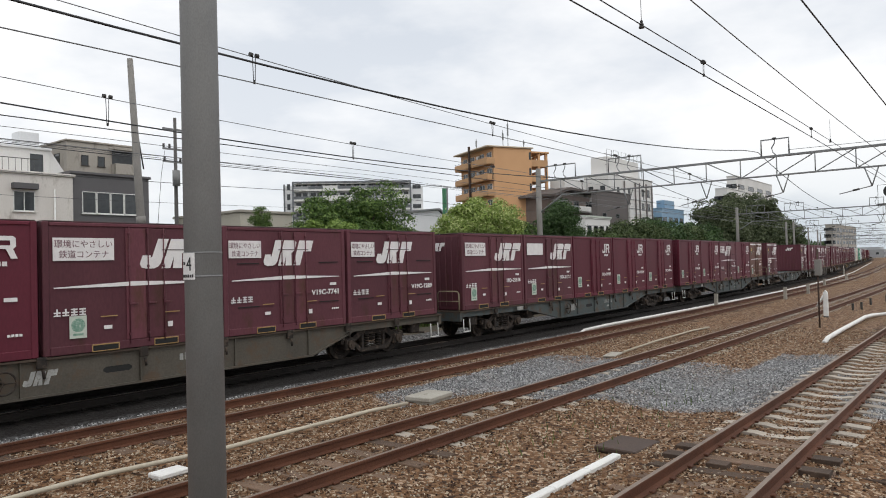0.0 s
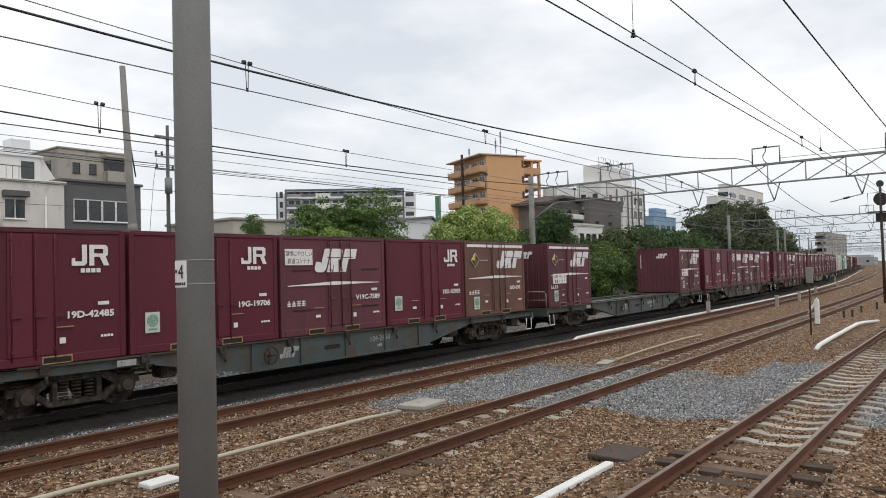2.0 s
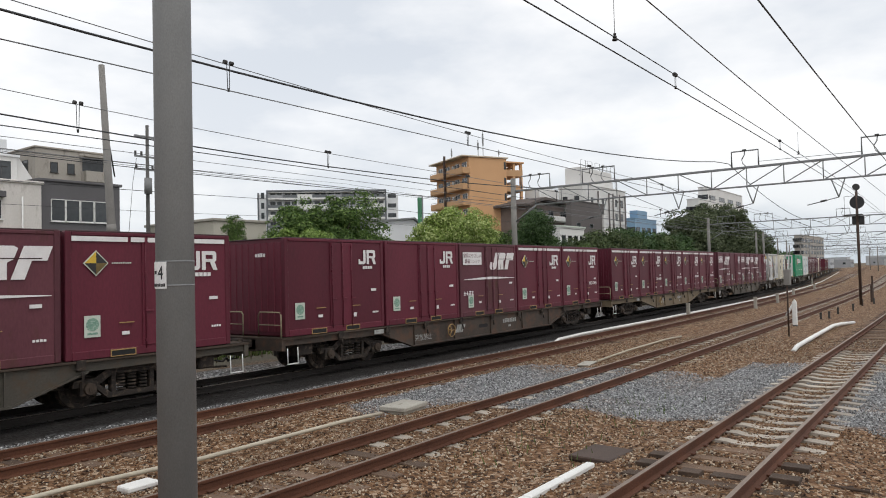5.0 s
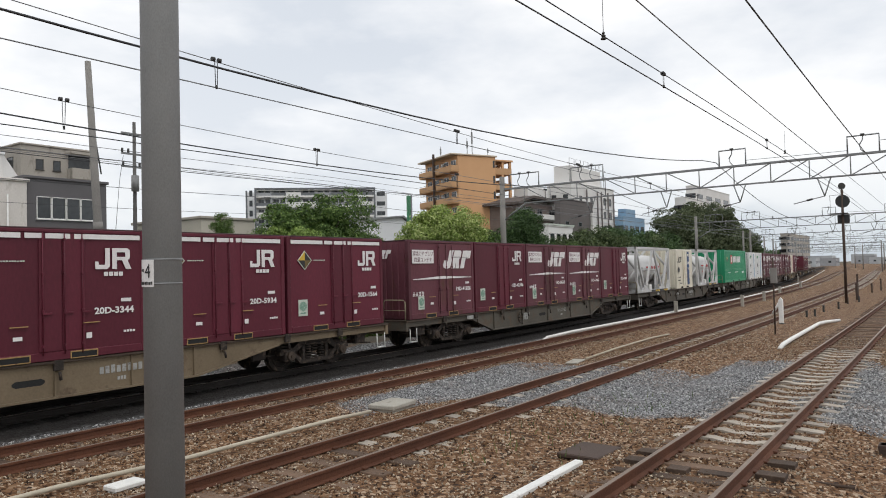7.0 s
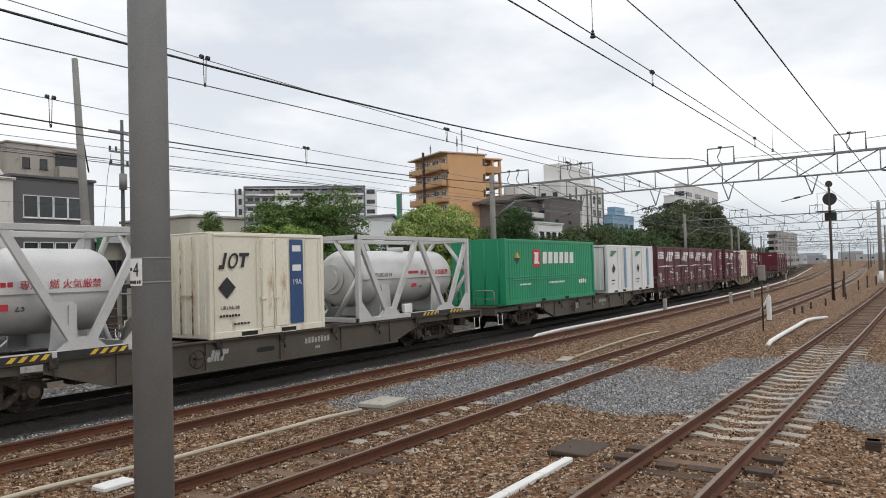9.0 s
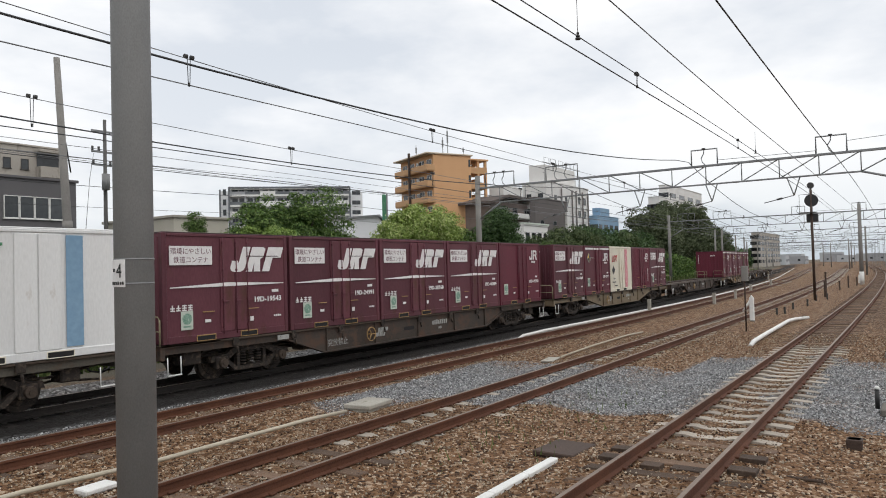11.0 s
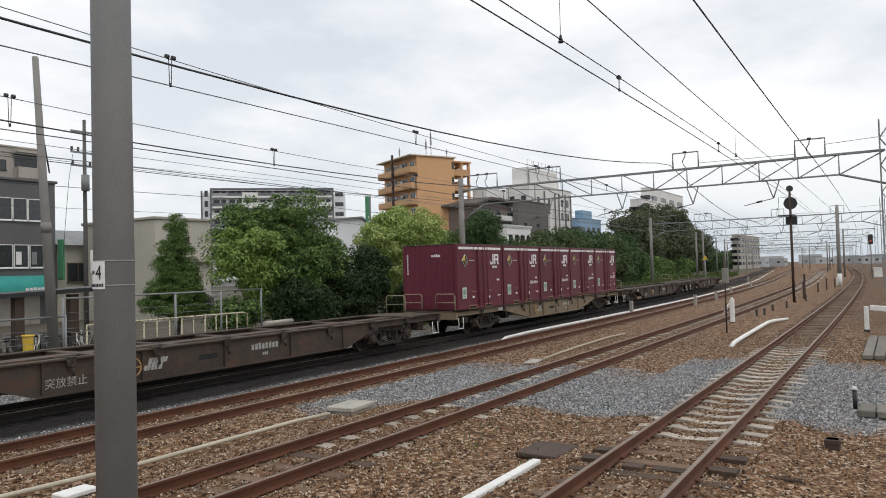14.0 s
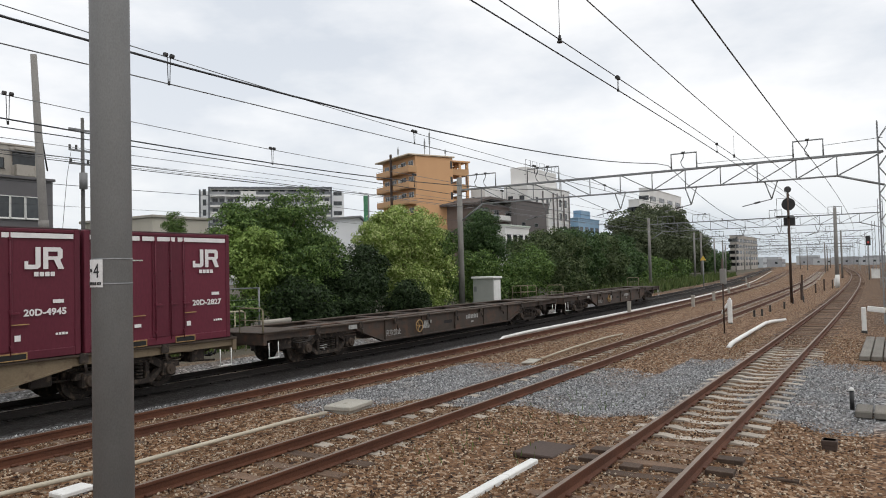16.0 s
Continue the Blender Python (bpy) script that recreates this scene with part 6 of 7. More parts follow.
def leaning(poly, x, z, s, k, lean=0.25):
    return [(x + (u + lean * w) * s * k, z + w * s) for u, w in poly]


def mark_wide(b, x, z, s, y, k=1.25):
    """The carrier's broad leaning emblem as plain shapes: a hooked bar, a block and a flag."""
    for poly in WIDE.values():
        b.prism(leaning(poly, x, z, s, k), 1, y, y - MARK)


def wide_emblem(root, x, z, s, y, k=1.49):
    for name, poly in WIDE.items():
        part(name, Build().prism(leaning(poly, x, z, s, k), 1, y, y - MARK), M_MARK, root, "leaning white painted shape")
    part("emblem_line", Build().prism(leaning([(0.42, 0.61), (1.58, 0.61), (1.58, 0.64), (0.42, 0.64)], x, z, s, k), 1, y - MARK, y - 2 * MARK), M_REDDARK, root, "fine dark line across the emblem")


def slim_emblem(root, x, z, s, y):
    """The carrier's compact emblem as plain shapes: a hook and a looped block, with a fine row of print below."""
    for name, poly in SLIM.items():
        part(name, Build().prism([(x + (u * 1.16 - 0.12) * s, z + w * s) for u, w in poly], 1, y, y - MARK), M_MARK, root, "compact white painted shape")
    b = Build()
    for k in range(4):
        b.box((x + (0.3 + 0.25 * k) * s, y, z - 0.33 * s), (x + (0.5 + 0.25 * k) * s, y - MARK, z - 0.13 * s))
    tagged(part("emblem_print", b, M_MARK, root, "small white print"), kind="stuff")


L, W, T = 3.715, 2.45, 2.50
NEAR = -W / 2


def box_body():
    """The plain skin of a twelve-foot box; the near side is -y."""
    return Build().box((-L / 2 + 0.02, -W / 2 + 0.02, 0.0), (L / 2 - 0.02, W / 2 - 0.02, T - 0.02), 0.03)


def end_wall():
    """A shallowly ribbed end, in one piece, for the end that faces -x."""
    pts = [(-1.12, 0.0)]
    for k in range(9):
        y = -1.0 + 0.25 * k
        pts += [(y - 0.06, 0.0), (y - 0.045, 0.022), (y + 0.045, 0.022), (y + 0.06, 0.0)]
    pts += [(1.12, 0.0), (1.12, -0.03), (-1.12, -0.03)]
    return Build().prism([(-L / 2 + 0.015 - d, y) for y, d in pts], 2, 0.12, T - 0.12)


def corner_post():
    return Build().box((-L / 2 - 0.012, -W / 2, 0.0), (-L / 2 + 0.11, -W / 2 + 0.13, T - 0.02), 0.014)


def side_beam(z0, z1):
    return Build().box((-L / 2 + 0.11, -W / 2 - 0.004, z0), (L / 2 - 0.11, -W / 2 + 0.05, z1), 0.012)


SKIN = {}


def skin_parts(root, mat):
    """The framed body of a box, its meshes shared by all boxes of one paint."""
    if mat not in SKIN:
        SKIN[mat] = [b.mesh(n, mat) for n, b in (("body", box_body()), ("end_wall", end_wall()), ("corner_post", corner_post()), ("bottom_rail", side_beam(0.0, 0.16)), ("top_rail", side_beam(T - 0.10, T - 0.03)), ("door", side_door()))]
    body, end, post, low, top, _ = SKIN[mat]
    part("body", body, None, root)
    for a in (0, 180):
        part("end_wall", end, None, root, at=pose(0, 0, 0, 0, 0, a))
        part("corner_post", post, None, root, at=pose(0, 0, 0, 0, 0, a))
        part("corner_post", post, None, root, at=pose(0, 0, 0, 0, 0, a) @ Matrix.Translation((L - 0.098, 0, 0)))
        part("bottom_rail", low, None, root, at=pose(0, 0, 0, 0, 0, a))
        part("top_rail", top, None, root, at=pose(0, 0, 0, 0, 0, a))


def side_door():
    """One leaf of the side doors, on the near side, with its seams raised."""
    b = Build()
    b.box((0.0, NEAR + 0.012, 0.17), (0.42, NEAR - 0.008, T - 0.12), 0.008)
    return b


def lock_rod():
    b = Build()
    b.tube((0, NEAR - 0.028, 0.1), (0, NEAR - 0.028, T - 0.1), 0.011, n=8)
    for z in (0.25, 0.9, 1.6, 2.25):
        b.box((-0.022, NEAR - 0.005, z), (0.022, NEAR - 0.045, z + 0.05), 0.006)
    b.box((-0.015, NEAR - 0.02, 0.86), (0.16, NEAR - 0.045, 0.90), 0.004)
    return b


def pocket():
    """A fork pocket in the bottom rail with its trim."""
    b = Build()
    b.box((-0.25, NEAR - 0.004, 0.02), (0.25, NEAR - 0.012, 0.125), 0, 1)
    b.box((-0.27, NEAR - 0.004, 0.12), (0.27, NEAR - 0.02, 0.145), 0.004)
    b.box((-0.27, NEAR - 0.004, 0.0), (0.27, NEAR - 0.02, 0.018), 0.004)
    for s in (-1, 1):
        b.box((s * 0.27, NEAR - 0.004, 0.0), (s * 0.25, NEAR - 0.02, 0.145), 0.004)
    return b


SHARED = {"door": side_door(), "rod": lock_rod(), "pocket": pocket()}
for _k, _mats in (("rod", [M_BROWNRED]), ("pocket", [M_ORANGE, M_HOLE])):
    SHARED[_k + "_mesh"] = SHARED[_k].mesh(_k, *_mats)
SHARED["pale_pocket_mesh"] = SHARED["pocket"].mesh("pocket", M_CREAM, M_HOLE)
PALE = (M_CREAM, M_WHITEBOX)


LATCH = Build().box((-0.16, NEAR - 0.004, 0.655), (0.16, NEAR - 0.03, 0.675), 0.004).mesh("latch", M_ORANGE)


def roof_cap():
    b = Build()
    b.box((-L / 2 + 0.01, -W / 2 + 0.01, T - 0.035), (L / 2 - 0.01, W / 2 - 0.01, T), 0.012)
    return b


def basic_container(mat, label, name="freight_container"):
    root = tagged(thing(name), label, "container", "freight containers")
    skin_parts(root, mat)
    part("roof", roof_cap(), M_REDDARK if mat not in PALE else mat, root, "weathered roof")
    door = SKIN[mat][5]
    for x in (-0.30, 0.14):
        d = part("door", door, None, root, at=pose(x, 0, 0))
        for dx in ((0.06,) if x < 0 else (0.02, 0.36)):
            if mat not in PALE:
                part("lock_rod", SHARED["rod"].mesh("lock_rod", mat) if mat not in RODS else RODS[mat], None, d, at=pose(dx, 0, 0))
    for x in ((-0.66, 0.68) if mat not in PALE else ()):
        part("latch", LATCH, None, root, "dull orange latch bar", at=pose(x, 0, 0))
    for x in (-0.73, 0.54):
        part("fork_pocket", SHARED["pocket_mesh" if mat not in PALE else "pale_pocket_mesh"], None, root, "orange-edged fork pocket" if mat not in PALE else "dark fork pocket", at=pose(x, 0, 0))
    return root


RODS = {m: SHARED["rod"].mesh("lock_rod", m) for m in (M_RED, M_BROWNRED, M_RUSTRED)}


def small_print(b, y):
    """Data plates and handles common to the boxes."""
    b.box((-0.76, y, 0.42), (-0.60, y - MARK, 0.49))
    b.box((0.58, y, 0.36), (0.69, y - MARK, 0.47))
    b.box((1.3, y, 1.04), (1.52, y - MARK, 1.11))
    bars(b, 1.35, 0.42, 0.26, 0.05, 4, y)


def data_print(root, owner=False, z=0.86):
    b = Build()
    small_print(b, NEAR - 0.009)
    if owner:
        y = NEAR - 0.009
        for k in range(4):
            x = -1.69 + 0.155 * k
            for q in range(3 if k > 1 else 2):
                b.box((x, y, z + 0.052 * q), (x + 0.12, y - MARK, z + 0.052 * q + 0.026))
            b.box((x + 0.045, y, z), (x + 0.075, y - MARK, z + 0.135))
    tagged(part("data_print", b, M_MARK, root, "small white data print"), kind="stuff")


M_DARKOCHRE = paint("dark_ochre_paint", (0.11, 0.075, 0.02), (0.17, 0.115, 0.035), 0.6, 0, 3, 40, 0)


def diamond(root, x, z, s):
    s *= 1.15
    part("sign_border", Build().prism([(x - s, z), (x, z - s), (x + s, z), (x, z + s)], 1, NEAR - 0.006, NEAR - 0.013), M_PALELABEL, root, "pale edge of the hazard diamond")
    k = s * 0.88
    for poly, m, tone in (([(-k, 0), (0, 0), (0, k)], M_YELLOW, "yellow"), ([(0, 0), (k, 0), (0, k)], M_BLACK, "black"), ([(-k, 0), (0, -k), (0, 0)], M_BLACK, "black"), ([(0, -k), (k, 0), (0, 0)], M_DARKOCHRE, "dark ochre")):
        part("sign_facet", Build().prism([(x + a, z + c) for a, c in poly], 1, NEAR - 0.013, NEAR - 0.019), m, root, tone + " facet of the hazard diamond")


def fine_line(root, x, z):
    b = Build()
    bars(b, x, z, 0.42, 0.028, 9, NEAR - 0.009)
    tagged(part("fine_print", b, M_PALELABEL, root, "fine pale line of print"), kind="stuff")


def eco_label(root, x, z, h=0.42):
    part("label_plate", Build().box((x, NEAR - 0.002, z), (x + 0.32, NEAR - 0.008, z + h)), M_PALELABEL, root, "pale label plate")
    g = Build()
    g.prism([(x + 0.16 + 0.13 * math.cos(a), z + h * 0.58 + 0.13 * math.sin(a)) for a in np.linspace(0, 2 * math.pi, 14)[:-1]], 1, NEAR - 0.008, NEAR - 0.013)
    g.box((x + 0.06, NEAR - 0.008, z + 0.05), (x + 0.26, NEAR - 0.013, z + 0.09))
    part("label_print", g, M_LEAFPRINT, root, "faded green leaf mark")


def end_print(root, wide):
    """Markings of the end wall that faces -x."""
    b = Build()
    if wide:
        mark_wide(b, -0.1, 1.93, 0.27, 0.0)
    else:
        bars(b, 0.1, 2.02, 0.42, 0.1, 4, 0.0)
    for k in range(7):
        b.box((-1.02, 0.0, 2.07 - 0.115 * k), (-0.965, -MARK, 2.14 - 0.115 * k))
    me = b.mesh("end_marking", M_MARK)
    me.transform(Matrix.Translation((-L / 2 - 0.012, 0, 0)) @ Euler((0, 0, radians(-90))).to_matrix().to_4x4())
    tagged(part("end_print", me, None, root, "white emblem and number"), kind="stuff")


def red_box():
    root = basic_container(M_RED, "wine-red steel twelve-foot freight container with compact white emblem")
    slim_emblem(root, 0.86, 1.80, 0.40, NEAR - 0.008)
    data_print(root)
    eco_label(root, -1.55, 0.41)
    end_print(root, False)
    return root


def faded_box(mat=M_BROWNRED, plate=1, tag="faded maroon twelve-foot freight container with broad white emblem and tapered stripe"):
    root = basic_container(mat, tag)
    y = NEAR - 0.009
    wide_emblem(root, -0.05, 1.57, 0.61, y)
    b2 = Build().prism([(-1.68, 1.235), (-1.68, 1.255), (-0.14, 1.325), (0.0, 1.325), (1.7, 1.27), (1.7, 1.255), (0.0, 1.235), (-0.14, 1.235)], 1, y, y - MARK)
    part("stripe", b2, M_MARK, root, "tapered white stripe")
    data_print(root, True, 0.72)
    if plate:
        part("sign_plate", Build().box((-1.69, NEAR - 0.002, 1.75), (-0.54, NEAR - 0.011, 2.18)), M_MARK, root, "white slogan plate")
    if plate == 1:
        for k, row in enumerate(("環境にやさしい", "鉄道コンテナ")):
            part("lettering", LETTER[row], None, root, "maroon Japanese slogan", at=pose(-1.115, NEAR - 0.013, 2.005 - 0.195 * k))
    eco_label(root, -1.41, 0.29 if plate else 0.22)
    end_print(root, True)
    return root


def vented_box():
    """The emblem sits over the doors; dark vent slots flank them."""
    root = basic_container(M_BROWNRED, "dull maroon ventilated freight container with broad white emblem over its doors")
    y = NEAR - 0.009
    wide_emblem(root, -0.81, 1.57, 0.61, y, 1.33)
    part("stripe", Build().prism([(-1.66, 1.235), (-1.66, 1.255), (-0.14, 1.325), (0.0, 1.325), (1.62, 1.27), (1.62, 1.255), (0.0, 1.235), (-0.14, 1.235)], 1, y, y - MARK), M_MARK, root, "tapered white stripe")
    data_print(root, True, 0.74)
    part("sign_plate", Build().box((-1.73, NEAR - 0.002, 1.76), (-0.84, NEAR - 0.011, 2.16)), M_MARK, root, "white slogan plate")
    for k, row in enumerate(("環境にやさしい", "鉄道コンテナ")):
        part("lettering", LETTER[row], None, root, "maroon Japanese slogan", at=pose(-1.285, NEAR - 0.013, 1.99 - 0.185 * k) @ Matrix.Diagonal((0.78, 1, 0.95, 1)))
    for x0, x1 in ((-1.5, -0.9), (0.95, 1.6)):
        for z in (0.62, 1.62):
            part("vent_slot", Build().box((x0, NEAR + 0.01, z), (x1, NEAR - 0.006, z + 0.022)), M_HOLE, root, "thin dark vent slot")
    end_print(root, True)
    return root


def ribbed_box():
    """A red box with pressed vertical ribs instead of flat side panels."""
    root = basic_container(M_RED, "wine-red freight container with pressed vertical ribs and small white emblem")
    for x0, x1, n in ((-1.74, -0.34, 9), (0.6, 1.74, 7)):
        step, pts = (x1 - x0) / n, []
        for k in range(n):
            x = x0 + step * k
            pts += [(x, NEAR + 0.02), (x + step * 0.2, NEAR - 0.004), (x + step * 0.65, NEAR - 0.004), (x + step * 0.85, NEAR + 0.02)]
        part("ribbed_panel", Build().prism(pts + [(x1, 0.0), (x0, 0.0)], 2, 0.17, T - 0.11), M_RED, root)
    slim_emblem(root, 0.80, 1.76, 0.38, NEAR - 0.008)
    b = Build()
    for k in range(8):
        b.box((1.3, NEAR - 0.008, 1.12 - 0.1 * k), (1.38, NEAR - 0.012, 1.19 - 0.1 * k))
    tagged(part("data_print", b, M_MARK, root, "upright row of small white print"), kind="stuff")
    end_print(root, False)
    return root


def top_stripe(root):
    b = Build()
    for x0, x1 in ((-1.75, -0.62), (-0.55, -0.25), (-0.18, 0.28), (0.36, 1.72)):
        b.box((x0, NEAR - 0.002, T - 0.21), (x1, NEAR - 0.014, T - 0.115))
    part("top_stripe", b, M_MARK, root, "white band under the roof")


def banded_box():
    root = basic_container(M_RED, "wine-red ventilated freight container with white band under the roof")
    slim_emblem(root, 0.82, 1.70, 0.42, NEAR - 0.008)
    data_print(root)
    top_stripe(root)
    diamond(root, -1.28, 1.86, 0.22)
    fine_line(root, -0.96, 1.85)
    eco_label(root, -1.52, 0.42)
    end_print(root, False)
    return root


def banded_faded_box(mat=M_BROWNRED, slogan=True):
    root = faded_box(mat, 0, "maroon freight container with white roof band, hazard diamond and broad emblem")
    top_stripe(root)
    diamond(root, -1.3, 1.85, 0.22)
    fine_line(root, -0.98, 1.84)
    if not slogan:
        return root
    part("sign_plate", Build().box((-1.5, NEAR - 0.002, 0.91), (-0.38, NEAR - 0.011, 1.3)), M_MARK, root, "white slogan plate")
    for k, row in enumerate(("環境にやさしい", "鉄道コンテナ")):
        part("lettering", LETTER[row], None, root, "maroon Japanese slogan", at=pose(-0.94, NEAR - 0.013, 1.13 - 0.175 * k) @ Matrix.Diagonal((0.93, 1, 0.93, 1)))
    return root


def cream_box(panel, label):
    root = basic_container(M_CREAM, label)
    y = NEAR - 0.010
    b = Build()
    for poly in ([(-1.61, 1.63), (-1.46, 1.63), (-1.36, 2.01), (-1.44, 2.01), (-1.51, 1.72), (-1.6, 1.72)], [(-0.97, 1.66), (-0.88, 1.66), (-0.82, 1.93), (-0.72, 1.93), (-0.70, 2.01), (-1.0, 2.01), (-1.02, 1.93), (-0.91, 1.93)]):
        b.prism(poly, 1, y, y - MARK)
    ring = [(math.cos(a), math.sin(a)) for a in np.linspace(0, 2 * math.pi, 19)]
    b.prism([(-1.19 + 0.14 * u + 0.05 * w, 1.82 + 0.19 * w) for u, w in ring] + [(-1.19 + 0.085 * u + 0.035 * w, 1.82 + 0.135 * w) for u, w in ring[::-1]], 1, y, y - MARK)
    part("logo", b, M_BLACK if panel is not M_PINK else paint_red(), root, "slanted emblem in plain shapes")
    part("diamond_sign", Build().prism([(-1.63, 1.19), (-1.38, 0.94), (-1.13, 1.19), (-1.38, 1.44)], 1, y, y - MARK), M_BLACK, root, "dark hazard diamond")
    if panel is not None:
        part("panel", Build().box((0.62, NEAR - 0.002, 0.2), (1.08, NEAR - 0.010, T - 0.14)), panel, root, "coloured upright panel")
        for z in ((1.55, 2.05) if panel is M_BLUE else (0.85, 1.5, 1.95)):
            part("panel_mark", Build().box((0.7, y, z), (1.0, y - MARK, z + 0.16)), M_MARK if panel is M_BLUE else M_PINK, root)
    t = Build()
    bars(t, -1.6, 0.5, 0.6, 0.06, 7, y)
    bars(t, -1.2, 0.3, 0.5, 0.05, 5, y)
    tagged(part("data_print", t, M_BLACK, root, "dark small print"), kind="stuff")
    for x in (-0.35, 0.05):
        part("lock_rod", CREAMROD, None, root, at=pose(x, 0, 0))
    for x in (-1.72, -0.46, 0.28, 1.18, 1.68):
        part("side_rib", Build().box((x - 0.022, NEAR - 0.002, 0.18), (x + 0.022, NEAR - 0.007, T - 0.14), 0.003), M_CREAM, root)
    for sy in (-0.62, -0.18, 0.2, 0.64):
        part("end_rod", Build().tube((-L / 2 - 0.035, sy, 0.1), (-L / 2 - 0.035, sy, T - 0.1), 0.016, n=8), M_RUSTROD, root, "rusty end-door rod")
    part("end_handle", Build().box((-L / 2 - 0.05, -0.62, 0.98), (-L / 2 - 0.03, -0.2, 1.03)).box((-L / 2 - 0.05, 0.2, 0.98), (-L / 2 - 0.03, 0.64, 1.03)), M_RUSTROD, root)
    part("number", lettering("UR19A-98" if panel is M_BLUE else "UR19A", 0.13, M_BLACK, 0.001), None, root, "black container number", at=pose(-1.3, y - 0.002, 0.67))
    if panel is M_BLUE:
        part("panel_number", lettering("19A", 0.2, M_MARK, 0.001), None, root, "white slanted figures", at=pose(0.85, y - 0.006, 1.2))
    return root


CREAMROD = SHARED["rod"].mesh("lock_rod", M_CREAM)
M_RUSTROD = paint("rust_streaked_rod", (0.42, 0.33, 0.22), (0.6, 0.54, 0.42), 0.6, 0, 2, 30, 0, stain=(0.25, 0.10, 0.04), stain_cut=0.5)


def white_box():
    root = basic_container(M_WHITEBOX, "white insulated freight container with dark diamond sign")
    y = NEAR - 0.010
    part("logo", Build().prism([(-1.45, 1.9), (-1.2, 1.9), (-0.5, 2.15), (-0.5, 2.2), (-1.3, 2.2)], 1, y, y - MARK), M_GREENLABEL, root, "green slanted emblem in plain shapes")
    part("diamond_sign", Build().prism([(-1.25, 1.25), (-1.0, 1.0), (-0.75, 1.25), (-1.0, 1.5)], 1, y, y - MARK), M_BLACK, root, "dark hazard diamond")
    part("panel", Build().box((0.66, NEAR - 0.002, 0.2), (1.0, NEAR - 0.010, T - 0.14)), M_BLUEWALL, root, "pale blue upright panel")
    t = Build()
    bars(t, -1.35, 0.62, 0.55, 0.06, 6, y)
    bars(t, -1.35, 0.45, 0.4, 0.05, 5, y)
    tagged(part("data_print", t, M_DARKSTEEL, root, "dark small print"), kind="stuff")
    seal = Build().line([(-L / 2 - 0.02, -1.05, 0.14), (-L / 2 - 0.02, -1.05, T - 0.12), (-L / 2 - 0.02, 1.05, T - 0.12), (-L / 2 - 0.02, 1.05, 0.14), (-L / 2 - 0.02, -1.05, 0.14)], 0.022)
    part("door_seal", seal, M_BLACK, root, "black rubber seal round the end doors")
    return root


def green_box():
    """A thirty-one-foot box."""
    h, z1 = 9.0 / 2, 2.6
    root = tagged(thing("long_freight_container"), "long green corrugated freight container with white emblem", "container", "freight containers")
    b = Build()
    b.box((-h, -W / 2 + 0.03, 0), (h, W / 2 - 0.03, z1), 0.03)
    b.box((-h, NEAR - 0.005, 0), (h, NEAR + 0.05, 0.17), 0.012)
    b.box((-h, NEAR - 0.005, z1 - 0.14), (h, NEAR + 0.05, z1 - 0.01), 0.012)
    for x in (-h + 0.08, h - 0.08):
        b.box((x - 0.09, NEAR - 0.012, 0), (x + 0.09, -NEAR, z1 + 0.01), 0.012)
    part("frame", b, M_GREEN, root)
    b, pts = Build(), []
    for k in range(39):
        x = -h + 0.35 + k * 0.212
        pts += [(x, NEAR + 0.022), (x + 0.03, NEAR + 0.004), (x + 0.14, NEAR + 0.004), (x + 0.17, NEAR + 0.022)]
    b.prism(pts + [(h - 0.2, 0.5), (-h + 0.3, 0.5)], 2, 0.15, z1 - 0.1)
    part("body", b, M_GREEN, root)
    for k in range(4):
        y = -0.95 + 0.63 * k
        part("lock_rod", Build().tube((-h - 0.03, y, 0.08), (-h - 0.03, y, z1 - 0.08), 0.022, n=8), M_GREEN, root)
    for x in (-1.2, 1.2):
        part("fork_pocket", Build().box((x - 0.2, NEAR - 0.006, 0.02), (x + 0.2, NEAR - 0.012, 0.13)), M_HOLE, root)
    y = NEAR - 0.004
    w = Build()
    
    for k in range(6):
        x0 = -1.2 + 0.56 * k
        w.prism([(x0, 1.60), (x0 + 0.40, 1.60), (x0 + 0.44, 2.10), (x0 + 0.04, 2.10)], 1, y, y - MARK)
    bars(w, -3.3, 0.75, 1.0, 0.06, 9, y)
    bars(w, -0.6, 0.75, 1.6, 0.08, 12, y)
    bars(w, 2.6, 0.66, 0.9, 0.2, 4, y)
    tagged(part("sign_print", w, M_MARK, root, "white emblem and blocky sign bars"), kind="stuff")
    part("logo", Build().box((-2.12, y, 1.48), (-1.42, y - MARK, 2.2)), paint_red(), root, "red square emblem")
    part("logo_bar", Build().prism([(-2.0, 1.6), (-1.5, 1.6), (-1.62, 1.72), (-1.58, 2.08), (-2.02, 2.08), (-1.92, 1.96)], 1, y - MARK, y - 2 * MARK), M_MARK, root, "white waisted bar of the emblem")
    for z in (0.95, 1.05):
        part("side_rib", Build().box((-h + 0.3, NEAR + 0.03, z), (h - 0.3, NEAR - 0.006, z + 0.04), 0.008), M_GREEN, root)
    for name, poly, m in (("sign_half", [(-3.75, 1.85), (-3.5, 1.85), (-3.5, 2.1)], M_ORANGE), ("sign_half", [(-3.5, 1.85), (-3.25, 1.85), (-3.5, 2.1)], M_YELLOW), ("sign_half", [(-3.75, 1.85), (-3.25, 1.85), (-3.5, 1.6)], M_BLACK)):
        part(name, Build().prism(poly, 1, y, y - MARK), m, root, "hazard diamond facet")
    e = Build()
    bars(e, -0.6, 1.75, 1.2, 0.2, 6, 0.0)
    me = e.mesh("end_marking", M_MARK)
    me.transform(Matrix.Translation((-h - 0.004, 0, 0)) @ Euler((0, 0, radians(-90))).to_matrix().to_4x4())
    part("end_marking", me, None, root)
    return root


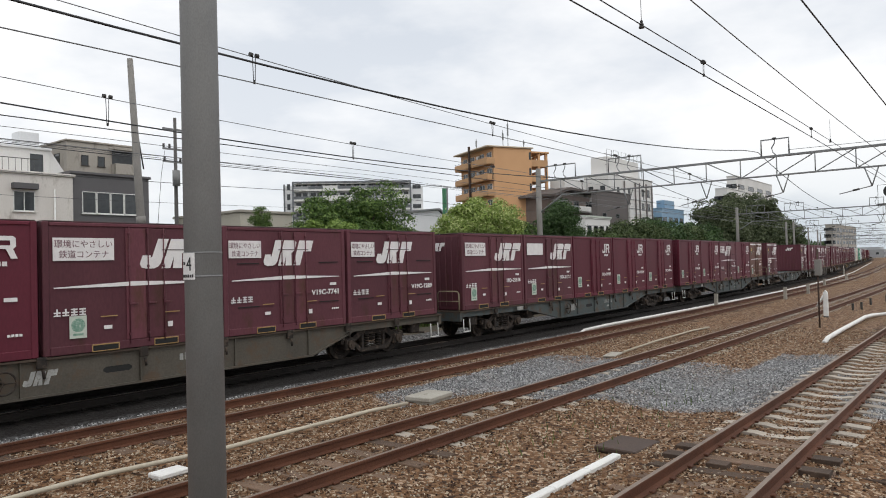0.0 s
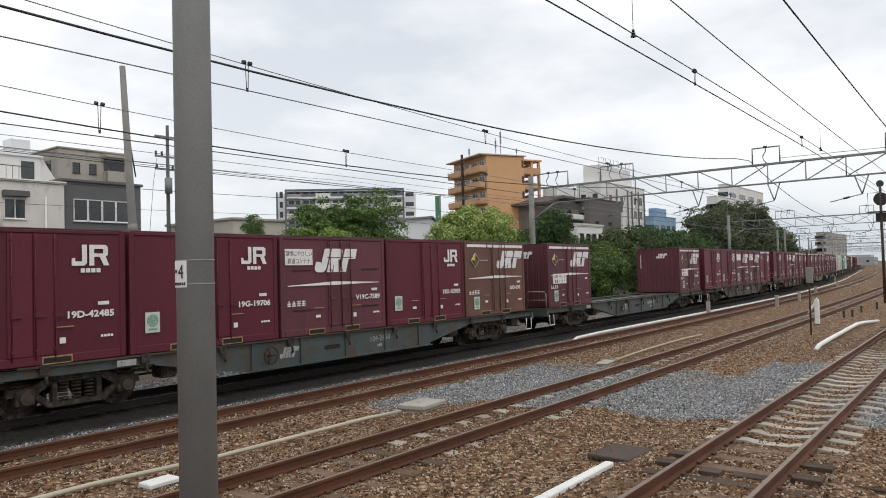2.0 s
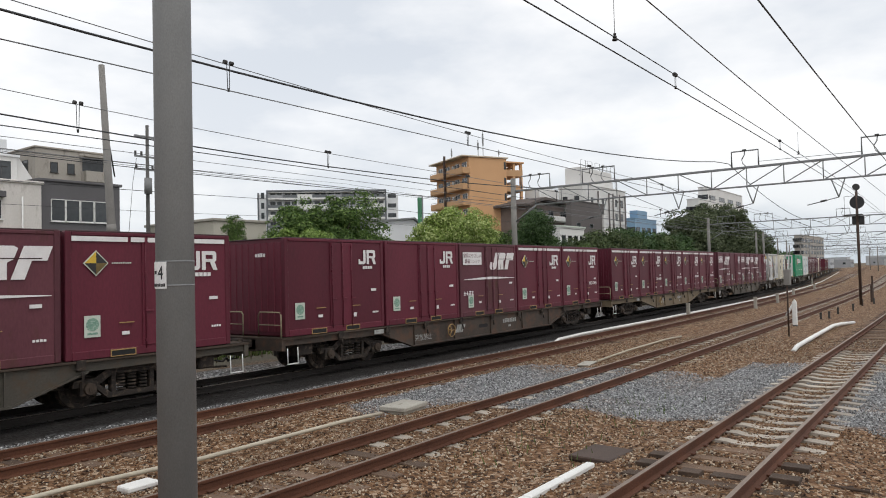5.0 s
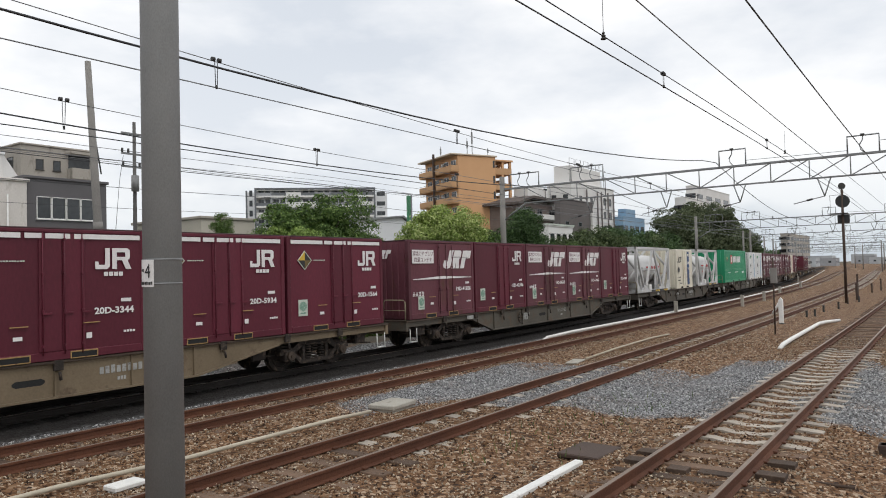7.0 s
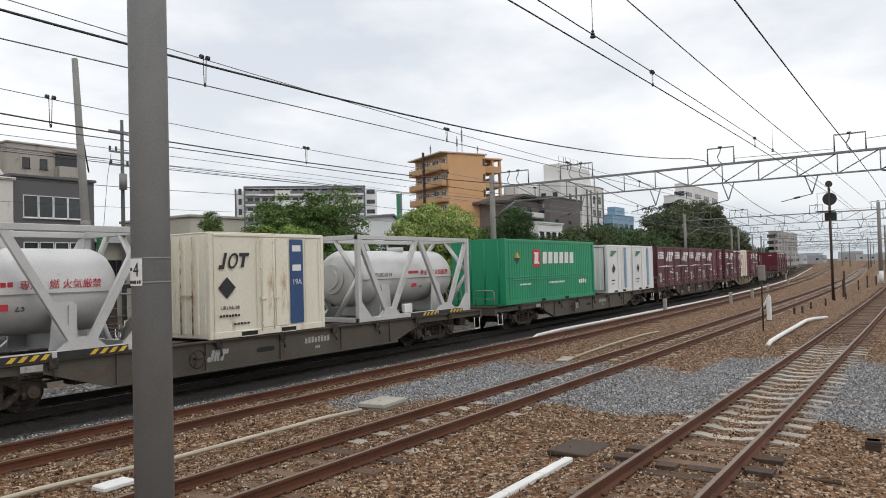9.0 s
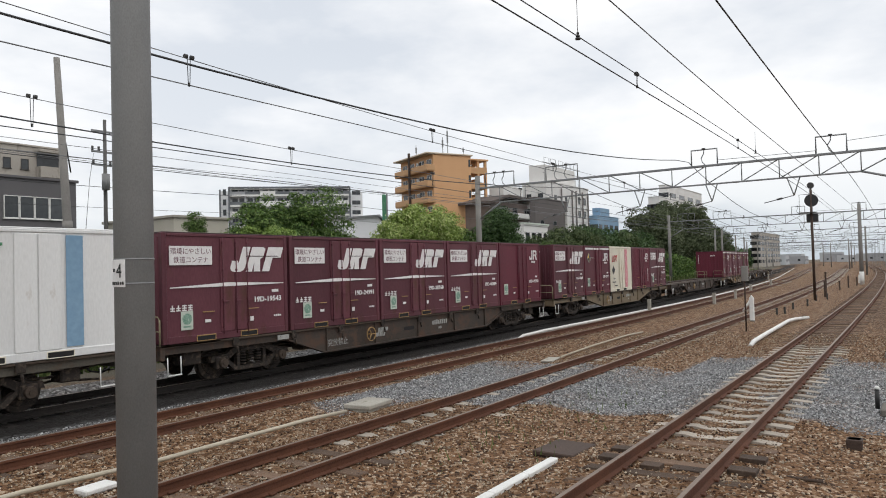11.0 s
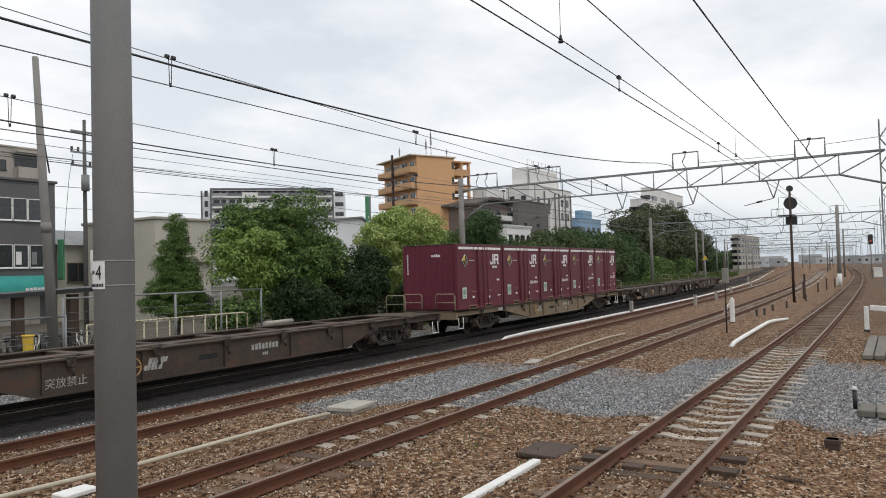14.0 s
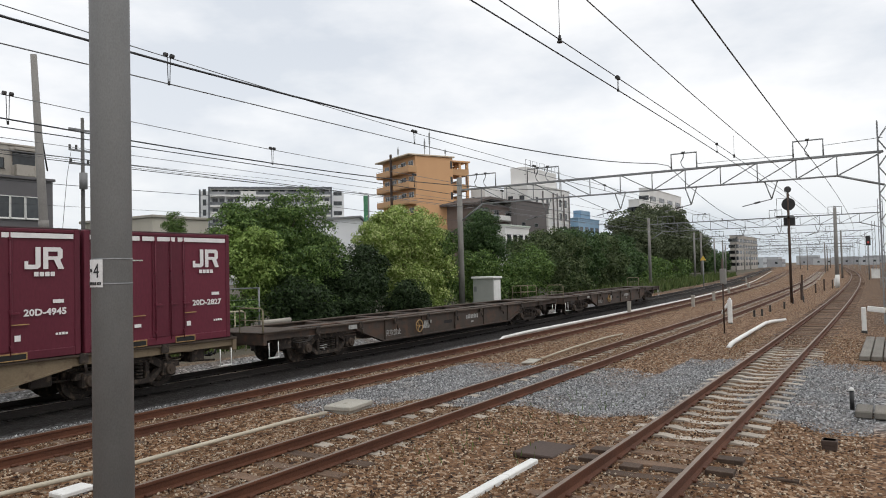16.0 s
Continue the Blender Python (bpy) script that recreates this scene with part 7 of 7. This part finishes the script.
def paint_red():
    if "red_emblem" not in bpy.data.materials:
        paint("red_emblem", (0.4, 0.02, 0.03), (0.5, 0.03, 0.04), 0.5, 0, 3, 40, 0)
    return bpy.data.materials["red_emblem"]


def tank_box():
    """A tank in an open frame, twenty feet long."""
    h, z1, r = 3.0, 2.55, 0.86
    root = tagged(thing("tank_container"), "pale grey cylindrical liquid tank in an open steel frame", "tank container", "tank containers")
    b, n, rings = Build(), 28, [(-2.82, 0.0), (-2.8, 0.35), (-2.72, 0.7), (-2.58, 0.9), (-2.38, 1.0), (2.28, 1.0), (2.48, 0.9), (2.62, 0.7), (2.7, 0.35), (2.72, 0.0)]
    zc = 1.27
    for x, k in rings:
        for i in range(n):
            a = 2 * math.pi * i / n
            b.v.append((x, math.cos(a) * r * k, zc + math.sin(a) * r * k))
    for j in range(len(rings) - 1):
        for i in range(n):
            i2 = (i + 1) % n
            b.face((j * n + i, j * n + i2, (j + 1) * n + i2, (j + 1) * n + i), 0, True)
    part("tank", b, M_TANK, root)
    part("manhole", Build().tube((-2.8, 0, zc), (-2.9, 0, zc), 0.3, n=20), M_FRAMEGREY, root, "round bolted end hatch")
    part("hatch", Build().tube((0.3, 0, zc + r - 0.05), (0.3, 0, zc + r + 0.12), 0.28, n=16), M_FRAMEGREY, root)
    c = 0.07
    for ex in (-1, 1):
        f = Build()
        for sy in (-1, 1):
            f.box((ex * h, sy * (W / 2), 0), (ex * (h - 0.14), sy * (W / 2 - 0.14), z1), 0.01)
            f.tube((ex * (h - 0.07), sy * 1.1, 1.25), (ex * (h - 0.07), sy * 0.25, 0.1), c)
            f.tube((ex * (h - 0.07), sy * 1.1, 1.35), (ex * (h - 0.07), sy * 0.25, z1 - 0.1), c)
        for z in (0.0, z1 - 0.14):
            f.box((ex * h, -W / 2, z), (ex * (h - 0.14), W / 2, z + 0.14), 0.01)
        part("end_frame", f, M_FRAMEGREY, root)
    for sy in (-1, 1):
        y = sy * (W / 2 - 0.07)
        for z in (0.07, z1 - 0.07):
            part("side_rail", Build().box((-h + 0.1, y - 0.06, z - 0.065), (h - 0.1, y + 0.06, z + 0.065), 0.01), M_FRAMEGREY, root)
        for x0, x1 in ((-h + 0.12, -1.62), (-0.1, -1.42), (0.1, 1.45), (h - 0.12, 1.66)):
            part("brace", Build().prism([(x0 - 0.09, z1 - 0.12), (x0 + 0.09, z1 - 0.12), (x1 + 0.09, 0.12), (x1 - 0.09, 0.12)], 1, y - 0.05, y + 0.05), M_FRAMEGREY, root)
        for x in (-1.52, 1.55):
            part("gusset", Build().prism([(x - 0.5, 0.12), (x + 0.5, 0.12), (x + 0.2, 0.36), (x - 0.2, 0.36)], 1, y - 0.055, y + 0.055), M_FRAMEGREY, root)
        for ex in (-1, 1):
            part("gusset", Build().prism([(ex * (h - 0.14), 0.12), (ex * (h - 0.6), 0.12), (ex * (h - 0.14), 0.62)], 1, y - 0.055, y + 0.055), M_FRAMEGREY, root)
        for x in (-1.35, 1.35):
            part("leg_plate", Build().prism([(x - 0.3, 0.12), (x + 0.3, 0.12), (x + 0.2, 1.05), (x - 0.2, 1.05)], 1, sy * 0.87, sy * 0.84), M_FRAMEGREY, root)
    for x in (-1.5, 1.5):
        part("saddle", Build().prism([(-0.9, 0.1), (0.9, 0.1), (0.92, 1.0), (0.5, 0.55), (-0.5, 0.55), (-0.92, 1.0)], 0, x - 0.08, x + 0.08), M_FRAMEGREY, root)
    for x0 in (0.2, 1.75):
        part("warning_board", Build().box((x0 - 0.72, NEAR + 0.01, -0.02), (x0 + 0.72, NEAR - 0.012, 0.12)), M_BLACK, root, "black warning board")
        t = Build()
        for k in range(4):
            t.prism([(x0 + 0.2 * k - 0.1, 0.0), (x0 + 0.2 * k, 0.0), (x0 + 0.1 + 0.2 * k, 0.1), (x0 + 0.2 * k, 0.1)], 1, NEAR - 0.012, NEAR - 0.018)
        part("hazard_stripes", t, M_YELLOW, root, "yellow slanted warning stripes")
    part("seam", Build().box((-2.38, -r - 0.012, zc - 0.06), (2.28, -r + 0.03, zc - 0.035)), M_GALV, root)
    part("number", lettering("UT10C-5114", 0.17, M_BLACK, 0.003), None, root, "black tank number", at=pose(-1.45, -r - 0.008, zc + 0.03, 4, 0, 0))
    part("number", lettering("23", 0.2, M_BLACK, 0.003), None, root, "black figure", at=pose(0.55, -r * 0.955 - 0.008, zc - 0.36, -16, 0, 0))
    part("hazard_mark", Build().box((0.1, -r * 0.95 - 0.012, zc - 0.34), (0.34, -r * 0.95 + 0.05, zc - 0.2)), paint_red(), root, "small red danger mark")
    part("manifold_box", Build().box((-0.75, NEAR + 0.06, 0.14), (-0.35, NEAR + 0.2, 0.42), 0.02).box((-0.66, NEAR + 0.05, 0.2), (-0.44, NEAR + 0.06, 0.36), 0, 0), M_WHITE, root, "white square valve box")
    me = Build()
    for x, z, w2, k in ((-0.3, zc + 0.1, 0.75, 6),):
        a = math.asin((z - zc) / r)
        yy = -r * math.cos(a) - 0.006
        for q in range(k):
            me.box((x + w2 * q / k, yy - 0.003, z), (x + w2 * (q + 0.7) / k, yy + 0.05, z + 0.09))
    tagged(part("data_print", me, paint_red(), root, "dark red small print"), kind="stuff")
    part("warning", lettering("専用", 0.19, paint_red(), 0.003), None, root, "red Japanese lettering", at=pose(0.72, -r - 0.008, zc + 0.06, 4, 0, 0))
    part("warning", lettering("燃 火気厳禁", 0.2, paint_red(), 0.003), None, root, "red Japanese fire warning", at=pose(1.6, -r - 0.008, zc + 0.06, 4, 0, 0))
    part("dome_ring", Build().tube((-2.78, 0, zc), (-2.84, 0, zc), 0.46, 0.44, n=24), M_FRAMEGREY, root)
    return root


# ---- wagons ----


def wheel_profile(b, x, y, s):
    """One wheel with its rim, about an axle along y."""
    b.tube((x, y, 0.405), (x, y + s * 0.11, 0.405), 0.405, n=24)
    b.tube((x, y - s * 0.02, 0.405), (x, y, 0.405), 0.43, n=24)
    b.tube((x, y + s * 0.11, 0.405), (x, y + s * 0.13, 0.405), 0.3, 0.28, n=20)


def build_bogie(parent, x):
    bogie = part("bogie", Build().box((x - 0.35, -0.75, 0.45), (x + 0.35, 0.75, 0.68), 0.03), M_BOGIE, parent, "dark brake-dusted bogie")
    for sy in (-1, 1):
        f = Build()
        y0, y1 = sy * 0.84, sy * 0.98
        f.prism([(x - 1.26, 0.44), (x - 1.22, 0.58), (x - 0.8, 0.60), (x - 0.46, 0.80), (x + 0.46, 0.80), (x + 0.8, 0.60), (x + 1.22, 0.58), (x + 1.26, 0.44), (x + 0.72, 0.46), (x + 0.40, 0.66), (x - 0.40, 0.66), (x - 0.72, 0.46)], 1, y0, y1)
        f.prism([(x - 0.86, 0.46), (x - 0.72, 0.46), (x - 0.48, 0.27), (x + 0.48, 0.27), (x + 0.72, 0.46), (x + 0.86, 0.46), (x + 0.54, 0.17), (x - 0.54, 0.17)], 1, y0, y1)
        for sx in (-0.42, 0.42):
            f.box((x + sx - 0.05, y0, 0.25), (x + sx + 0.05, y1, 0.68), 0.01)
        for sx in (-0.24, 0.0, 0.24):
            for q in range(5):
                f.tube((x + sx, sy * 0.92, 0.29 + 0.07 * q), (x + sx, sy * 0.92, 0.325 + 0.07 * q), 0.085, n=10)
        f.box((x - 0.36, sy * 0.84, 0.62), (x + 0.36, sy * 1.0, 0.68), 0.01)
        for ax in (-0.95, 0.95):
            f.box((x + ax - 0.17, sy * 0.85, 0.26), (x + ax + 0.17, sy * 1.04, 0.56), 0.03)
            part("axle_box", Build().tube((x + ax, sy * 1.03, 0.405), (x + ax, sy * 1.11, 0.405), 0.125, 0.11, n=14).tube((x + ax, sy * 1.11, 0.405), (x + ax, sy * 1.13, 0.405), 0.05, n=8), M_DECK, bogie, "round rusty axle-box cover")
            part("brake_shoe", Build().prism([(x + ax * 0.46, 0.26), (x + ax * 0.52, 0.24), (x + ax * 0.54, 0.58), (x + ax * 0.47, 0.58)], 1, sy * 0.55, sy * 0.68), M_BOGIE, bogie)
        part("side_frame", f, M_BOGIE, bogie)
    for ax in (-0.95, 0.95):
        w = Build()
        for sy in (-1, 1):
            wheel_profile(w, x + ax, sy * 0.535, sy)
        w.tube((x + ax, -0.9, 0.405), (x + ax, 0.9, 0.405), 0.075, n=10)
        part("wheelset", w, M_BOGIE, bogie)
    return bogie


def build_wagon(mat, label, a=4.5, c=5.9):
    """A flat container wagon, twenty metres over its couplers, deck one metre up; -y faces the platform."""
    root = tagged(thing("container_wagon"), label, "wagon", "wagons of the train")
    e = 9.72
    for sy in (-1, 1):
        y0, y1 = sy * 1.12, sy * 1.22
        s = Build()
        s.prism([(-e, 0.96), (-e, 0.78), (-c, 0.76), (-a, 0.30), (a, 0.30), (c, 0.76), (e, 0.78), (e, 0.96)], 1, y0, y0 + sy * 0.03)
        part("sill_flange", Build().box((-e, y0 - sy * 0.10, 0.94), (e, y1, 0.985), 0.008), M_DECK, root, "rust-worn top flange")
        s.prism([(-c, 0.74), (-c, 0.77), (-a, 0.32), (a, 0.32), (c, 0.77), (c, 0.74), (a, 0.28), (-a, 0.28)], 1, y0 - sy * 0.06, y1)
        for x in (-a * 0.98, -a / 2, 0.0, a / 2, a * 0.98):
            s.box((x - 0.015, y0, 0.32), (x + 0.015, y1 - sy * 0.02, 0.95))
        part("side_sill", s, mat, root)
    for x in (-8.4, -5.6, -3.0, -1.0, 1.0, 3.0, 5.6, 8.4):
        part("cross_member", Build().box((x - 0.12, -1.1, 0.74), (x + 0.12, 1.1, 0.95), 0.01), mat, root)
    part("centre_sill", Build().box((-e, -0.22, 0.62), (e, 0.22, 0.94), 0.01), mat, root)
    for sx in (-1, 1):
        part("end_deck", Build().box((sx * e, -1.22, 0.93), (sx * 8.1, 1.22, 0.985), 0.008), M_DECK, root, "rusty end platform")
        part("end_beam", Build().box((sx * e, -1.2, 0.66), (sx * (e - 0.12), 1.2, 0.96), 0.01), mat, root)
        part("coupler", Build().box((sx * e, -0.1, 0.72), (sx * (e + 0.36), 0.1, 0.92), 0.02).box((sx * (e + 0.3), -0.16, 0.66), (sx * (e + 0.5), 0.16, 0.98), 0.04), M_BOGIE, root)
        part("brake_hose", Build().line([(sx * (e + 0.02), 0.45, 0.7), (sx * (e + 0.2), 0.42, 0.45), (sx * (e + 0.42), 0.35, 0.4), (sx * (e + 0.5), 0.3, 0.5)], 0.025), M_BLACK, root)
        for sy in (-1, 1):
            st = Build()
            x = sx * (e - 0.35)
            for dx in (-0.17, 0.17):
                st.line([(x + dx, sy * 1.2, 0.72), (x + dx, sy * 1.21, 0.32)], 0.014)
            st.box((x - 0.18, sy * 1.17, 0.31), (x + 0.18, sy * 1.23, 0.335), 0.006)
            part("step", st, M_WHITE if sx > 0 or sy < 0 else M_BOGIE, root, "white shunter step")
        build_bogie(root, sx * 6.95)
    for sx, sy in ((-1, -1), (-1, 1), (1, 1)):
        h = Build()
        x = sx * (e - 0.03)
        h.line([(x, sy * 0.3, 0.97), (x, sy * 0.3, 1.55), (x, sy * 0.36, 1.62), (x, sy * 1.08, 1.62), (x, sy * 1.15, 1.55), (x, sy * 1.15, 0.97)], 0.02)
        h.line([(x, sy * 0.32, 1.3), (x, sy * 1.13, 1.3)], 0.014)
        part("handrail", h, M_HANDRAIL, root, "pale tubular end handrail")
    for x in (-7.65, -5.7, -3.85, -1.9, 0.05, 1.95, 3.8, 5.75, 7.65):
        k = Build()
        k.box((x - 0.13, -1.2, 0.985), (x + 0.13, -1.02, 1.0), 0.004)
        k.box((x - 0.09, -1.24, 0.80), (x + 0.09, -1.18, 1.0), 0.01)
        k.tube((x, -1.26, 0.78), (x + 0.02, -1.27, 0.62), 0.028, n=6)
        part("twist_lock", k, M_BOGIE, root)
    bw = Build()
    ring = [(-2.55 + 0.2 * math.cos(a), -1.27, 0.62 + 0.2 * math.sin(a)) for a in np.linspace(0, 2 * math.pi, 19)]
    bw.line(ring, 0.018)
    for a in range(3):
        c, d = math.cos(a * 2.1) * 0.2, math.sin(a * 2.1) * 0.2
        bw.line([(-2.55, -1.27, 0.62), (-2.55 + c, -1.27, 0.62 + d)], 0.014)
    bw.tube((-2.55, -1.14, 0.62), (-2.55, -1.28, 0.62), 0.025, n=8)
    part("hand_brake_wheel", bw, M_ORANGE if mat in (M_WAGONSOOT, M_WAGONTAN) else M_BOGIE, root, "spoked hand-brake wheel")
    for y, z in ((-0.78, 0.60), (-0.5, 0.46), (0.7, 0.58)):
        part("brake_pipe", Build().line([(-9.2, y, z + 0.1), (-8.4, y, z), (-5.2, y, z + 0.04), (0.0, y, z - 0.06), (5.2, y, z + 0.04), (8.4, y, z), (9.2, y, z + 0.1)], 0.028), M_BOGIE, root)
    for x, w, d in ((-8.75, 0.5, 0.30), (-5.05, 0.35, 0.34), (5.0, 0.45, 0.36), (8.7, 0.4, 0.28)):
        part("gear_box", Build().box((x - w / 2, -1.02, 0.76 - d), (x + w / 2, -0.62, 0.78), 0.03), M_BOGIE, root)
        part("hanger_rod", Build().tube((x, -0.9, 0.5), (x + 0.75, -0.7, 0.42), 0.025, n=6), M_BOGIE, root)
    for x in (-8.0, -5.9, 5.9, 8.0):
        part("brake_beam", Build().box((x - 0.05, -0.9, 0.30), (x + 0.05, 0.9, 0.42), 0.01), M_BOGIE, root)
    for x0 in (-2.6, 1.0):
        part("brake_cylinder", Build().tube((x0, -0.55, 0.55), (x0 + 0.8, -0.55, 0.55), 0.17, n=12), M_BOGIE, root)
    m = Build()
    mark_wide(m, -2.22, 0.50, 0.26, -1.156)
    bars(m, 1.25, 0.46, 0.2, 0.08, 3, -1.156)
    m.box((-6.3, -1.222, 0.80), (-5.9, -1.226, 0.92))
    tagged(part("data_print", m, M_FADEDMARK, root, "faded pale emblem and data"), kind="stuff")
    part("slot", Build().prism([(-0.75, 0.60), (-0.69, 0.56), (-0.23, 0.56), (-0.17, 0.60), (-0.17, 0.64), (-0.23, 0.68), (-0.69, 0.68), (-0.75, 0.64)], 1, -1.121, -1.153), M_HOLE, root, "dark rounded slot")
    return root


M_HANDRAIL = paint("pale_handrail", (0.19, 0.165, 0.10), (0.30, 0.265, 0.17), 0.6, 0, 6, 40, 0)
M_FADEDMARK = paint("faded_marking", (0.26, 0.265, 0.255), (0.40, 0.40, 0.38), 0.6, 0, 5, 40, 0, stain=(0.12, 0.11, 0.1), stain_cut=0.58)
M_SLOGAN = paint("maroon_lettering", (0.12, 0.05, 0.07), (0.2, 0.1, 0.12), 0.6, 0, 3, 40, 0)
LETTER = {row: lettering(row, 0.158, M_SLOGAN) for row in ("環境にやさしい", "鉄道コンテナ")}

# Letters name the boxes of each wagon from its front: r red, c ribbed red, v ventilated, f faded, u faded with an empty plate, b banded, d banded and faded, n rusty, . none.
CONSIST = ("rrfvv", "furrr", "rrvrn", "d...d", "rrufb", "rrfbb", "bbbbb", "frffr", "TANKS", "GREEN", "ffffr", "fbpcf", ".....", "bbbbb", ".....", ".....")
NUMBERS = {(0, 3): "V19C-7741", (0, 4): "V19C-1289", (1, 0): "19D-25516", (11, 0): "19G-18468", (1, 1): "19D-21121", (1, 2): "19D-50985", (1, 3): "19D-43544", (1, 4): "19D-49816", (2, 0): "19D-42485", (2, 1): "19G-19706", (2, 2): "V19C-7589", (2, 3): "19D-50583", (2, 4): "20D-293", (4, 1): "19D-42754", (4, 2): "19D-19889", (5, 4): "20D-7042", (6, 1): "20D-4008", (6, 2): "20D-3344", (6, 3): "20D-5934", (6, 4): "20D-1564", (4, 0): "19D-51764", (3, 1): "20D-35", (10, 3): "19D-40989", (7, 0): "19D-41826", (7, 1): "19D-42396", (7, 2): "19D-36510", (7, 4): "19D-47409", (10, 0): "19D-19543", (10, 1): "19D-24991", (10, 2): "19D-38768", (11, 1): "20D-2132", (7, 3): "19D-41902", (10, 4): "19D-49355", (11, 4): "19D-41753", (13, 1): "20D-6564", (13, 2): "20D-6463", (13, 3): "20D-4945", (13, 4): "20D-2827"}
MAKE = {"r": red_box, "v": vented_box, "c": ribbed_box, "f": faded_box, "u": lambda: faded_box(M_BROWNRED, 2), "b": banded_box, "d": banded_faded_box, "n": lambda: banded_faded_box(M_RUSTRED, False), "p": lambda: cream_box(M_PINK, "cream freight container with pink upright panel"), "j": lambda: cream_box(M_BLUE, "rust-streaked cream freight container with blue upright panel"), "w": white_box, "T": tank_box, "G": green_box}
PROTO, RIDERS, PRINT, NOTICE = {}, [], [], []


def ride(ob, s, z):
    """Takes a thing onto the train at s metres along it."""
    ob.matrix_basis = on_line(s, z)
    RIDERS.append((ob, s, z))


def take(key):
    if key not in PROTO:
        PROTO[key] = MAKE[key]()
        return PROTO[key]
    return copy_thing(PROTO[key], Matrix())


# how far the boxes of a wagon sit from its even grid
SHIFT = {0: -0.08, 1: -0.13, 2: -0.47, 3: -0.07, 4: -0.46, 5: -0.2, 7: -0.15, 10: -0.26, 11: -0.17, 13: 0.12}
WAGON = {}
for _w, _load in enumerate(CONSIST):
    _s = LEAD + PITCH * (_w - 1)
    _paint = "blue" if _w in (1, 2, 3) else (("tan" if _w in (6, 11, 13) else ("soot" if _w in (5, 10, 12, 14, 15) else "brown")))
    if _paint not in WAGON:
        WAGON[_paint] = build_wagon({"blue": M_WAGON, "tan": M_WAGONTAN, "brown": M_WAGONGREY, "soot": M_WAGONSOOT}[_paint], f"{dict(blue='blue-grey', brown='dull grey-brown', soot='sooty dark brown', tan='tan-beige')[_paint]} flat container wagon with fish-bellied side sills", *((3.1, 5.5) if _paint in ("blue", "tan") else (4.5, 5.9)))
        _ob = WAGON[_paint]
    else:
        _ob = copy_thing(WAGON[_paint], Matrix())
    if _load == ".....":
        _ob["label"] = "empty sooty brown flat container wagon with bare deck"
    _off = SHIFT.get(_w, 0.0)
    ride(_ob, _s + 9.55 + max(-0.15, _off), 0.0)
    if _paint == "soot":
        NOTICE.append(_ob)
    _no = {1: "104-2085", 2: "104-2654", 7: "104-2102", 13: "107-1031"}.get(_w)
    PRINT.append((_ob, _no, _w))
    if _load == "TANKS":
        _boxes = (("T", 2.9), ("j", 9.26), ("T", 15.52))
    elif _load == "GREEN":
        _boxes = (("G", 5.2), ("w", 13.45), ("w", 17.4))
    else:
        _boxes = [(c, SLOT * (k + 0.5)) for k, c in enumerate(_load) if c != "."]
    for _k, (_c, _d) in enumerate(_boxes):
        _ob = take(_c)
        ride(_ob, _s + _d + _off, 1.0)
        if (_w, _k) in NUMBERS:
            PRINT.append((_ob, NUMBERS[_w, _k], -1))

_notice = lettering("突放禁止", 0.22, M_FADEDMARK, 0.001)
for _ob in NOTICE:
    part("notice", _notice, None, _ob, "faded pale shunting notice", at=pose(-3.92, -1.158, 0.44))
for _ob, _no, _w in PRINT:
    if _w < 0:
        part("number", lettering(_no, 0.185, M_MARK, 0.001, 0.006), None, _ob, "white container number", at=pose(1.16, NEAR - 0.012, 0.82) @ Matrix.Diagonal((1.1, 1, 0.95, 1)))
    elif _no:
        part("number", lettering(_no, 0.22, M_MARK if _w == 13 else M_FADEDMARK, 0.001), None, _ob, "pale wagon number", at=pose(1.36, -1.158, 0.62))
    else:
        _b = Build()
        bars(_b, 0.88, 0.62, 0.95, 0.16, 8, -1.156, 0.3)
        tagged(part("number_print", _b, M_FADEDMARK, _ob, "faded pale number"), kind="stuff")

# ---- lineside things farther down the line ----


def far_signal(x, y):
    root = tagged(thing("far_signal", pose(x, y, -0.3)), "slim grey signal mast with a black head showing red", "signal")
    part("mast", Build().tube((0, 0, 0), (0, 0, 6.2), 0.07, n=10), M_GALV, root)
    part("signal_head", Build().box((-0.08, -0.3, 4.9), (0.15, 0.3, 6.3), 0.05), M_BLACK, root)
    part("lamp", Build().tube((-0.1, 0, 5.35), (-0.075, 0, 5.35), 0.16, n=14), M_SIGNRED, root, "round red signal lamp")


far_signal(120.0, 3.0)


def far_marker(x, y, h):
    root = tagged(thing("marker_stake", pose(x, y, -0.3)), "weathered rusty stake beside the track", "post", "marker stakes")
    part("stake", Build().box((-0.06, -0.06, 0), (0.06, 0.06, h + 0.3), 0.01), M_DARKRUST, root)
    part("cap", Build().box((-0.08, -0.08, h + 0.24), (0.08, 0.08, h + 0.3), 0.01), M_DARKRUST, root)


for _x, _y, _h in ((61.8, 5.85, 1.5), (78, 5.6, 0.8), (84, 5.3, 0.6), (73, 5.9, 0.5)):
    far_marker(_x, _y, _h)


def platform():
    root = tagged(thing("platform"), "plain grey concrete platform slab where the viewer stands", "platform", kind="structure")
    part("slab", Build().box((-28.0, -6.0, -0.35), (3.6, 0.42, 0.86), 0.02), M_CONCRETE, root)
    part("edge", Build().box((-28.0, 0.0, 0.86), (3.6, 0.5, 0.92), 0.015), M_CONCRETE, root, "pale concrete platform edge")


platform()


def motions():
    """The train slows a little as it passes."""
    times = [0.5 * k for k in range(33)]
    for ob, s, z in RIDERS:
        walk(ob, [(t, on_line(s - travelled(t), z)) for t in times])


motions()
